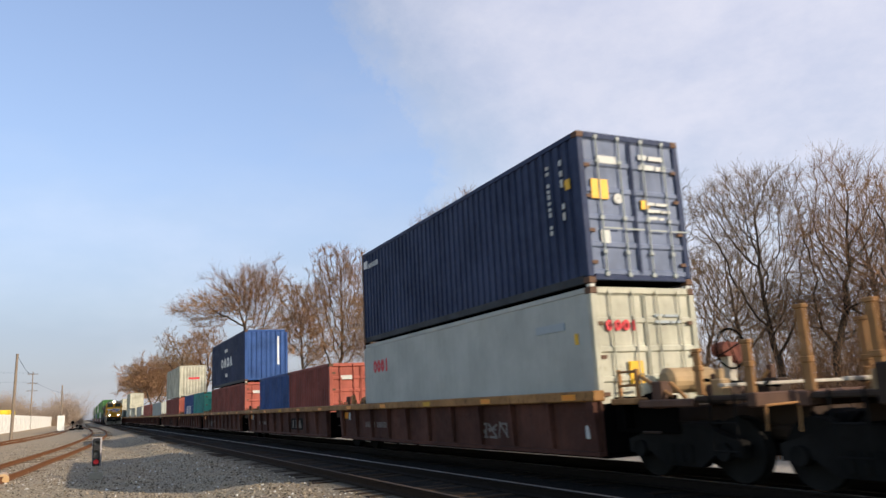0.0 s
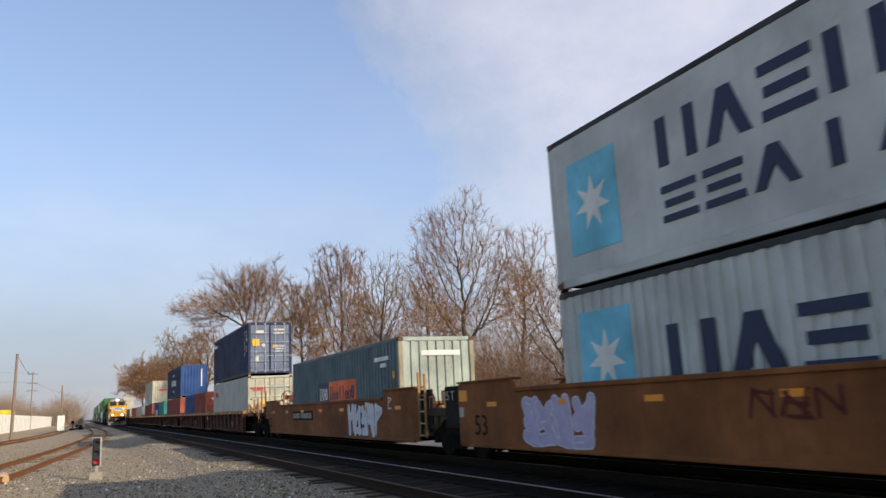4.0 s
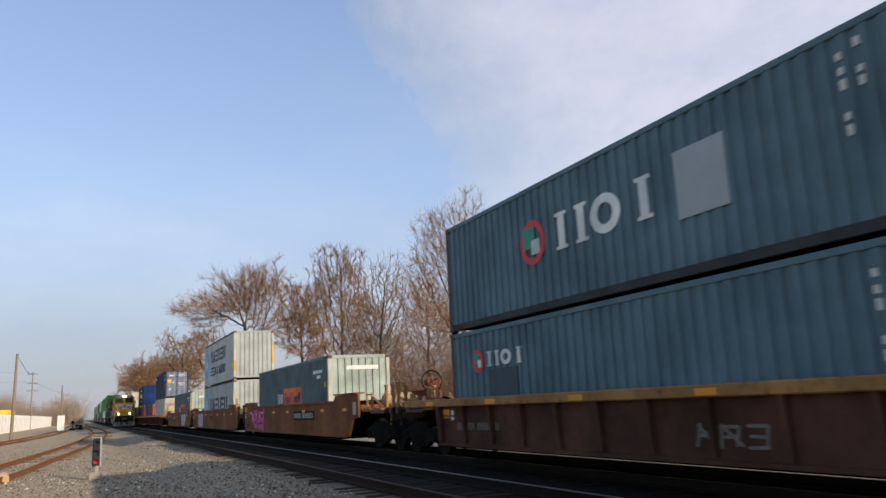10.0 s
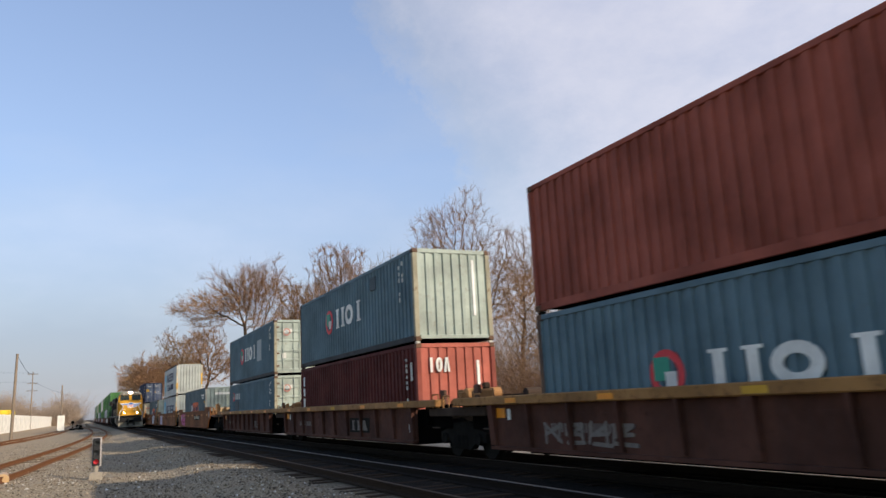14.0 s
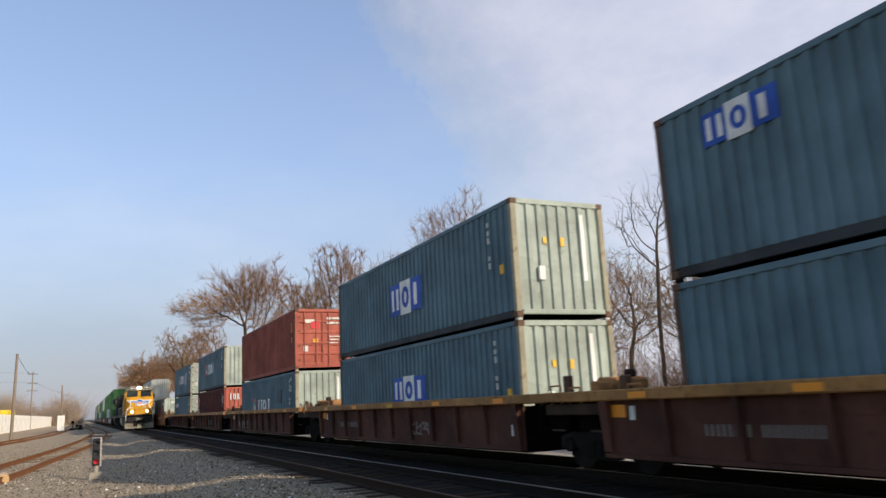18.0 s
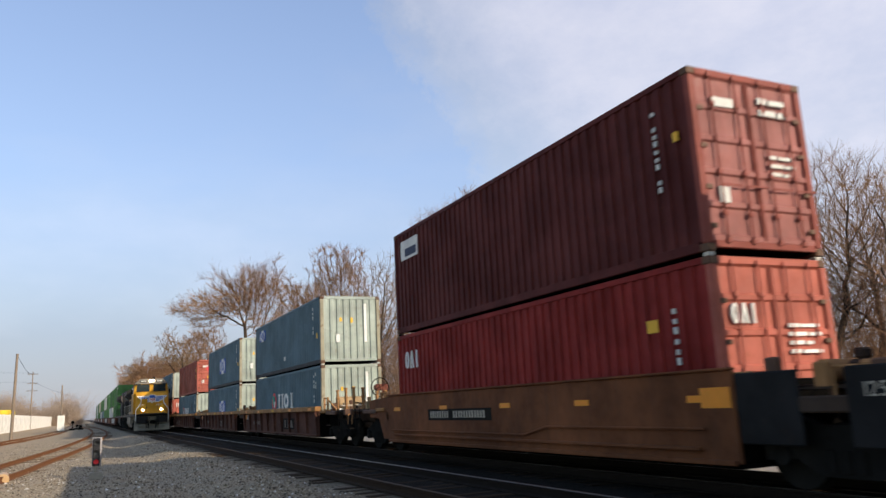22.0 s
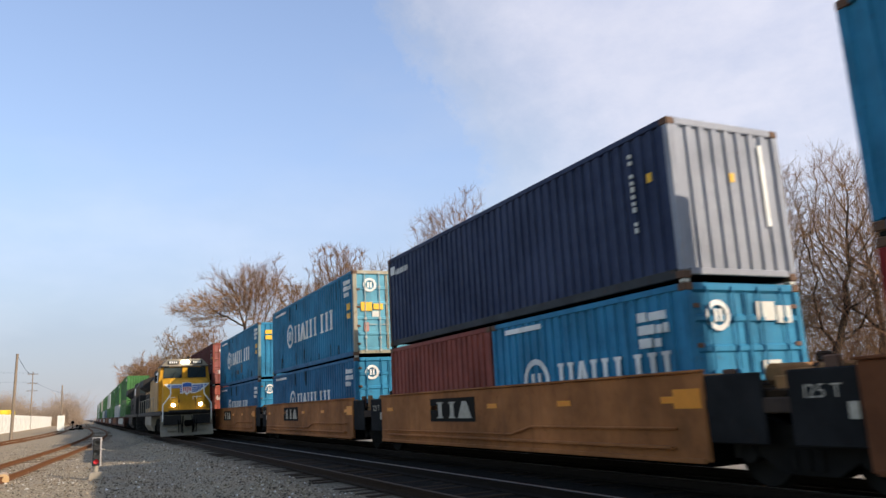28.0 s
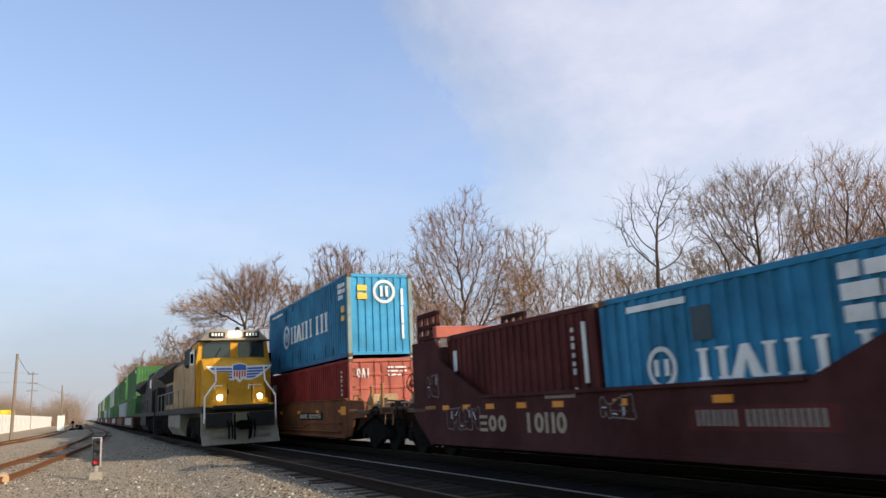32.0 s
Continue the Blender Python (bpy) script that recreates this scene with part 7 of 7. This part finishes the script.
def lead_locomotive():
    lo = thing("locomotive", "yellow diesel locomotive with lit headlights and a winged shield", "locomotive")
    loco_base(lo, HOODBLK, UPG)
    part("pilot", M().prism([(0.35, 1.38), (0.35, 0.75), (-0.12, 0.14), (0.05, 0.14), (0.5, 0.6), (0.5, 1.38)], -1.52, 1.52, 0), LGREY, lo)
    # anticlimber in black: the dark underside of the nose is put into it
    part("anticlimber", M().bev(-1.1, 1.1, -0.12, 0.4, 1.5, 1.66, 0.04), HOODBLK, lo)
    part("nose_edge", M().bev(-1.36, 1.36, 0.3, 0.42, 1.6, 1.7, 0.02), UPY, lo)
    part("coupler", M().bev(-0.15, 0.15, -0.6, 0.4, 0.75, 1.0, 0.05).bev(-0.24, 0.24, -0.72, -0.4, 0.7, 1.05, 0.07), DARK, lo)
    for x in (-0.55, -0.4, 0.4, 0.55):
        part("air_hose", M().tube((x, 0.3, 1.15), (x * 0.95, -0.15, 0.85), 0.03, n=6).tube((x * 0.95, -0.15, 0.85), (x * 0.9, -0.05, 0.35), 0.03, n=6), DARK, lo)
    # wide nose, drawn in towards its top
    m = M()
    q = [(-1.36, 0.75, 1.66), (-1.05, 0.42, 1.66), (1.05, 0.42, 1.66), (1.36, 0.75, 1.66), (1.36, 2.4, 1.66), (-1.36, 2.4, 1.66),
         (-1.36, 0.9, 3.15), (-1.0, 0.6, 3.15), (1.0, 0.6, 3.15), (1.36, 0.9, 3.15), (1.36, 2.4, 3.15), (-1.36, 2.4, 3.15),
         (-1.36, 1.7, 3.62), (-0.9, 1.55, 3.66), (0.9, 1.55, 3.66), (1.36, 1.7, 3.62), (1.36, 2.4, 3.62), (-1.36, 2.4, 3.62)]
    f = [tuple(range(6))[::-1], tuple(range(12, 18))] + [(a + o, (a + 1) % 6 + o, (a + 1) % 6 + o + 6, a + o + 6) for o in (0, 6) for a in range(6)]
    part("nose", m.add(q, f), UPY, lo)
    part("nose_door", M().bev(-0.98, -0.42, 0.43, 0.47, 1.75, 3.0, 0.01), UPY, lo)
    part("cab", M().prism([(-1.52, 1.66), (1.52, 1.66), (1.55, 3.5), (1.42, 4.4), (1.0, 4.82), (-1.0, 4.82), (-1.42, 4.4), (-1.55, 3.5)], 1.9, 4.3, 1), UPY, lo)
    part("cab_roof", M().prism([(-1.46, 4.42), (-1.02, 4.87), (1.02, 4.87), (1.46, 4.42)], 1.75, 4.5, 1), UPG, lo)
    for s in (-1, 1):
        part("wing", M().prism([(s * 0.2, 2.66), (s * 0.5, 2.66), (s * 0.78, 2.78), (s * 1.05, 2.96), (s * 1.3, 3.2), (s * 1.34, 3.26), (s * 0.2, 3.24)], 0.512, 0.62, 1), RAILWHITE, lo)
        for k in range(4):
            z = 3.16 - 0.115 * k
            part("feather", M().prism([(s * 0.3, z - 0.075), (s * (1.1 - 0.17 * k), z - 0.06), (s * (1.2 - 0.17 * k), z + 0.02), (s * 0.3, z)], 0.502, 0.56, 1), BLUE, lo)
        # thin plate added so that the cab side takes the shaded tan
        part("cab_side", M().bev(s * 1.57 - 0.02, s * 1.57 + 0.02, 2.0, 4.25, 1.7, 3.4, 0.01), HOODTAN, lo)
        part("nose_seam", M().box(s * 0.5 - 0.012, s * 0.5 + 0.012, 0.425, 0.47, 1.75, 2.55), HOODBLK, lo)
        part("sand_hatch", M().bev(s * 0.95 - 0.22, s * 0.95 + 0.22, 0.4, 0.46, 1.72, 1.9, 0.01), UPY, lo)
        part("uncoupling_lever", M().tube((s * 0.3, 0.2, 1.2), (s * 1.4, 0.2, 1.2), 0.02, n=6).tube((s * 1.4, 0.2, 1.2), (s * 1.4, 0.15, 0.95), 0.02, n=6), SIDERAIL, lo)
    # black blocks put the darkness of the step recesses on the pilot
    part("step_recess", M().box(-1.35, -0.35, 0.14, 0.36, 0.8, 1.36), HOODBLK, lo)
    part("step_recess", M().box(0.35, 1.35, 0.14, 0.36, 0.8, 1.36), HOODBLK, lo)
    for x0, x1 in ((-1.3, -0.16), (0.16, 1.3)):
        part("windshield", M().prism([(x0, 3.68), (x1, 3.68), (x1 * 0.97, 4.36), (x0 * 0.97, 4.36)], 1.84, 1.89, 1), GLASS, lo)
        part("wiper", M().tube((x0 + 0.5, 1.82, 3.68), (x0 + 0.75, 1.82, 4.1), 0.012, n=5), DARK, lo)
    part("visor", M().bev(-1.4, 1.4, 1.6, 1.9, 4.4, 4.46, 0.01), UPG, lo)
    for s in (-1, 1):
        part("side_window", M().box(s * 1.54 - 0.02, s * 1.54 + 0.02, 2.4, 3.9, 3.45, 4.1), GLASS, lo)
        part("number_board", M().bev(s * 0.72 - 0.32, s * 0.72 + 0.32, 1.66, 1.8, 4.54, 4.77, 0.02), HOODBLK, lo)
        for k in range(4):
            part("number_bar", M().box(s * 0.72 - 0.24 + 0.13 * k, s * 0.72 - 0.16 + 0.13 * k, 1.645, 1.66, 4.59, 4.72), RAILWHITE, lo)
        part("headlight", M().tube((s * 0.14, 1.66, 4.68), (s * 0.14, 1.72, 4.68), 0.1, n=18), LAMP, lo, "glowing round headlight")
        part("ditch_light", M().tube((s * 0.8, 0.3, 1.98), (s * 0.8, 0.38, 1.98), 0.105, n=18), LAMP_LOW, lo, "glowing round ditch light")
        part("ditch_housing", M().tube((s * 0.8, 0.38, 1.98), (s * 0.8, 0.6, 1.98), 0.13, n=18), UPY, lo)
        # nose handrail: up the steps, in along the nose and up its edge
        part("nose_handrail", M().tube((s * 1.42, 0.2, 1.0), (s * 1.42, 0.2, 2.0), 0.035, n=8).tube((s * 1.42, 0.2, 2.0), (s * 0.98, 0.2, 2.62), 0.035, n=8).tube((s * 0.98, 0.2, 2.62), (s * 0.98, 0.45, 3.25), 0.035, n=8), RAILWHITE, lo)
        part("mirror", M().bev(s * 1.66 - 0.06, s * 1.66 + 0.06, 2.35, 2.4, 3.5, 3.9, 0.01), DARK, lo)
    part("shield", M().prism([(-0.29, 3.3), (-0.31, 3.08), (-0.27, 2.82), (0, 2.56), (0.27, 2.82), (0.31, 3.08), (0.29, 3.3), (0, 3.36)], 0.48, 0.6, 1), RAILWHITE, lo)
    part("shield_top", M().prism([(-0.25, 3.27), (-0.27, 3.06), (0.27, 3.06), (0.25, 3.27), (0, 3.32)], 0.468, 0.5, 1), BLUE, lo)
    for k in range(5):
        part("shield_stripe", M().box(-0.235 + 0.105 * k, -0.18 + 0.105 * k, 0.468, 0.5, 2.8 - 0.09 * (k == 2), 3.04), EMRED, lo)
    part("nose_door_latch", M().bev(-0.5, -0.44, 0.39, 0.43, 2.1, 2.3, 0.01), HOODBLK, lo)
    for x in (-1.0, 0.35, 0.55):
        part("grab_iron", M().tube((x, 0.4, 2.3), (x, 0.36, 2.45), 0.02, n=6).tube((x, 0.36, 2.45), (x + 0.3, 0.36, 2.45), 0.02, n=6), RAILWHITE, lo)
    for x in (-0.9, 0.9):
        part("plow_bolt_plate", M().bev(x - 0.25, x + 0.25, -0.02, 0.06, 0.42, 0.62, 0.01), LGREY, lo)
    for x in (-0.25, 0.25):
        part("mu_hose", M().tube((x, 0.1, 1.3), (x * 1.2, -0.2, 0.75), 0.035, n=7).tube((x * 1.2, -0.2, 0.75), (x * 1.1, -0.12, 0.3), 0.035, n=7), DARK, lo)
    part("windshield_post", M().bev(-0.17, 0.17, 1.8, 1.9, 3.66, 4.4, 0.02), UPY, lo)
    for x in (-1.25, 1.25):
        part("cab_sunshade", M().bev(x - 0.28, x + 0.28, 1.55, 1.85, 4.36, 4.42, 0.02), HOODBLK, lo)
    part("horn", M().tube((0.3, 3.2, 5.0), (0.3, 2.7, 5.0), 0.05, 0.11, n=10).bev(0.2, 0.4, 3.1, 3.3, 4.85, 5.02, 0.02), HOODBLK, lo)
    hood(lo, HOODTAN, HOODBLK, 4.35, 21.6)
    place(lo, 31.4 + 4.4 * 32, 0, TRACK_B, SPEED_B)


def second_locomotive():
    lo = thing("locomotive", "black diesel locomotive with white trim behind the leading one", "locomotive")
    loco_base(lo, HOODBLK, HOODBLK)
    part("pilot", M().bev(-1.5, 1.5, 0.2, 0.45, 0.2, 1.38, 0.03), HOODBLK, lo)
    part("nose", M().bev(-1.3, 1.3, 0.6, 2.0, 1.66, 3.3, 0.1), HOODBLK, lo)
    part("cab", M().prism([(-1.52, 1.66), (1.52, 1.66), (1.52, 4.0), (1.0, 4.6), (-1.0, 4.6), (-1.52, 4.0)], 1.9, 4.3, 1), HOODBLK, lo)
    for s in (-1, 1):
        part("side_window", M().box(s * 1.52 - 0.02, s * 1.52 + 0.02, 2.4, 3.9, 3.3, 3.9), GLASS, lo)
        part("windshield", M().box(s * 0.7 - 0.5, s * 0.7 + 0.5, 1.86, 1.9, 3.45, 4.0), GLASS, lo)
        part("white_panel", M().box(s * 0.94 - 0.02, s * 0.94 + 0.02, 6, 12, 2.2, 2.9), RAILWHITE, lo)
    hood(lo, HOODBLK, HOODBLK, 4.35, 21.6)
    place(lo, 31.4 + 4.4 * 32 + 22.9, 0, TRACK_B, SPEED_B)


def oncoming_cars():
    y = 31.4 + 4.4 * 32 + 22.9 * 2 + 1.2
    L53 = 16.15
    plan = [(GREEN, GREEN), (GREEN, SILVER), (GREEN, GREEN), (SILVER, GREEN), (GREEN, SLATE), (GREEN, SILVER), (CREAM, GREEN), (GREEN, GREEN), (SILVER, SILVER), (GREEN, GREEN)]
    grp = "cars of the oncoming train"
    for i, (up, lo) in enumerate(plan):
        c = thing("well_car", "grey-brown well car of the oncoming train", "railway car", grp)
        for s in (-1, 1):
            part("side_sill", shared(("b_sill",), lambda: M().bev(-0.05, 0.05, 0, 18.4, 0.36, 1.5, 0.015)), CAR_R, c).location = (s * 1.42, 0, 0)
            part("panel", shared(("b_panel",), lambda: M().box(-0.06, 0.06, 3, 15, 0.6, 1.3)), GREY if i % 2 == 0 else CAR_S, c).location = (s * 1.42, 0, 0)
        part("well_floor", shared(("b_floor",), lambda: M().box(-1.36, 1.36, 0, 18.4, 0.29, 0.36)), DARK, c)
        for a in (0.1, 18.2):
            part("bulkhead", shared(("b_bulk", a), lambda: M().box(-1.36, 1.36, a, a + 0.1, 0.37, 1.4)), CAR_R, c)
        place(c, y, 0, TRACK_B, SPEED_B)
        t = truck(0)
        MOVERS.pop()
        place(t, y - 1.25, 0, TRACK_B, SPEED_B)
        low = container("green or grey long domestic container on the oncoming train", L53, HIGH, lo, group="containers on the oncoming train")
        place(low, y + 1.1, BASE, TRACK_B, SPEED_B)
        hi = container("tall green or grey long domestic container on the oncoming train" if up is not GREEN else "bright green long domestic container on the oncoming train", L53, HIGH, up, group="containers on the oncoming train", marks=[("n", WHITE, 14.2, 15.4, 2.3, 2.6)])
        place(hi, y + 1.1, BASE + HIGH + 0.03, TRACK_B, SPEED_B)
        y += 20.9


lead_locomotive()
second_locomotive()
oncoming_cars()


# ---- cloud ----
def cloud_bank():
    """A thin bright cloud sheet on a far dome, drifting slowly."""
    v, f = [], []
    na, ne, r = 48, 20, 4200.0
    for j in range(ne + 1):
        el = radians(-0.5 + 88 * j / ne)
        for i in range(na + 1):
            az = radians(-70 + 200 * i / na)
            v.append((r * math.sin(az) * math.cos(el), r * math.cos(az) * math.cos(el), r * math.sin(el)))
    n = na + 1
    f = [(j * n + i, j * n + i + 1, (j + 1) * n + i + 1, (j + 1) * n + i) for j in range(ne) for i in range(na)]
    me = bpy.data.meshes.new("cloud_bank")
    me.from_pydata(v, [], f)
    me.shade_smooth()
    m = bpy.data.materials.new("thin_cloud")
    m.use_nodes = True
    nt = m.node_tree
    nt.nodes.remove(nt.nodes["Principled BSDF"])
    out = nt.nodes["Material Output"]
    tc = nt.nodes.new("ShaderNodeTexCoord").outputs["Object"]
    mp = nt.nodes.new("ShaderNodeMapping")
    mp.inputs["Scale"].default_value = (1 / r, 1 / r, 1 / r)
    nt.links.new(tc, mp.inputs[0])
    unit = mp.outputs[0]
    soft = noise_node(nt, 3.6, 12, 0.68, unit)
    veil = noise_node(nt, 1.3, 5, 0.55, unit, stretch=(1, 1, 2.6))
    # the cloud's edge: a slanting line across the sky, broken by noise
    dot = nt.nodes.new("ShaderNodeVectorMath")
    dot.operation = "DOT_PRODUCT"
    dot.inputs[1].default_value = EDGE
    nt.links.new(unit, dot.inputs[0])
    add = nt.nodes.new("ShaderNodeMath")
    add.operation = "MULTIPLY_ADD"
    add.inputs[1].default_value = 0.36
    nt.links.new(soft.outputs[0], add.inputs[0])
    nt.links.new(dot.outputs["Value"], add.inputs[2])
    bank = ramp(nt, add.outputs[0], [(0.14, 0.0), (0.18, 0.32), (0.26, 0.56), (0.36, 0.78), (0.6, 0.88)])
    thin = ramp(nt, veil.outputs[0], [(0.42, 0.0), (0.75, 0.3)])
    mx = nt.nodes.new("ShaderNodeMath")
    mx.operation = "MAXIMUM"
    nt.links.new(bank.outputs[0], mx.inputs[0])
    nt.links.new(thin.outputs[0], mx.inputs[1])
    sep = nt.nodes.new("ShaderNodeSeparateXYZ")
    nt.links.new(unit, sep.inputs[0])
    haze = ramp(nt, sep.outputs[2], [(0.0, 0.95), (0.1, 0.85), (0.28, 0.5), (0.5, 0.35)])
    mh = nt.nodes.new("ShaderNodeMath")
    mh.operation = "MAXIMUM"
    nt.links.new(mx.outputs[0], mh.inputs[0])
    nt.links.new(haze.outputs[0], mh.inputs[1])
    em = nt.nodes.new("ShaderNodeEmission")
    low = ramp(nt, sep.outputs[2], [(0.0, (0.56, 0.62, 0.72)), (0.12, (0.56, 0.64, 0.78)), (0.3, (0.60, 0.67, 0.88)), (0.6, (0.64, 0.69, 0.91))])
    air = ramp(nt, sep.outputs[2], [(0.0, (0.37, 0.4, 0.5)), (0.13, (0.375, 0.46, 0.645)), (0.3, (0.43, 0.6, 1.03)), (0.6, (0.40, 0.58, 1.1))])
    nt.links.new(blend(nt, ramp(nt, mx.outputs[0], [(0.1, 0.0), (0.45, 1.0)]).outputs[0], air.outputs[0], blend(nt, ramp(nt, noise_node(nt, 6.5, 10, 0.62, unit, stretch=(1, 1, 1.8)).outputs[0], [(0.38, 0.0), (0.62, 1.0)]).outputs[0], low.outputs[0], (0.74, 0.78, 0.96))), em.inputs[0])
    em.inputs[1].default_value = 1.0
    tr = nt.nodes.new("ShaderNodeBsdfTransparent")
    ms = nt.nodes.new("ShaderNodeMixShader")
    nt.links.new(mh.outputs[0], ms.inputs[0])
    nt.links.new(tr.outputs[0], ms.inputs[1])
    nt.links.new(em.outputs[0], ms.inputs[2])
    nt.links.new(ms.outputs[0], out.inputs["Surface"])
    me.materials.append(m)
    ob = tagged(new("cloud_bank", me), "thin bright cloud sheet drifting over a pale blue sky", "cloud", kind="structure")
    ob.matrix_basis = pose(0, 0, 0)
    return ob


EDGE = (0.757, -0.503, 0.418)
clouds = cloud_bank()


def motions():
    """Both trains roll at a steady speed; the cloud drifts."""
    for ob, x, y, z, v in MOVERS:
        walk(ob, [(t, pose(x, y + v * t, z)) for t in (0.0, 16.0, 32.0)])
    walk(clouds, [(0.0, pose(0, 0, 0, 0, 0, 0)), (32.0, pose(0, 0, 0, 0, 0, -4.2))])


motions()
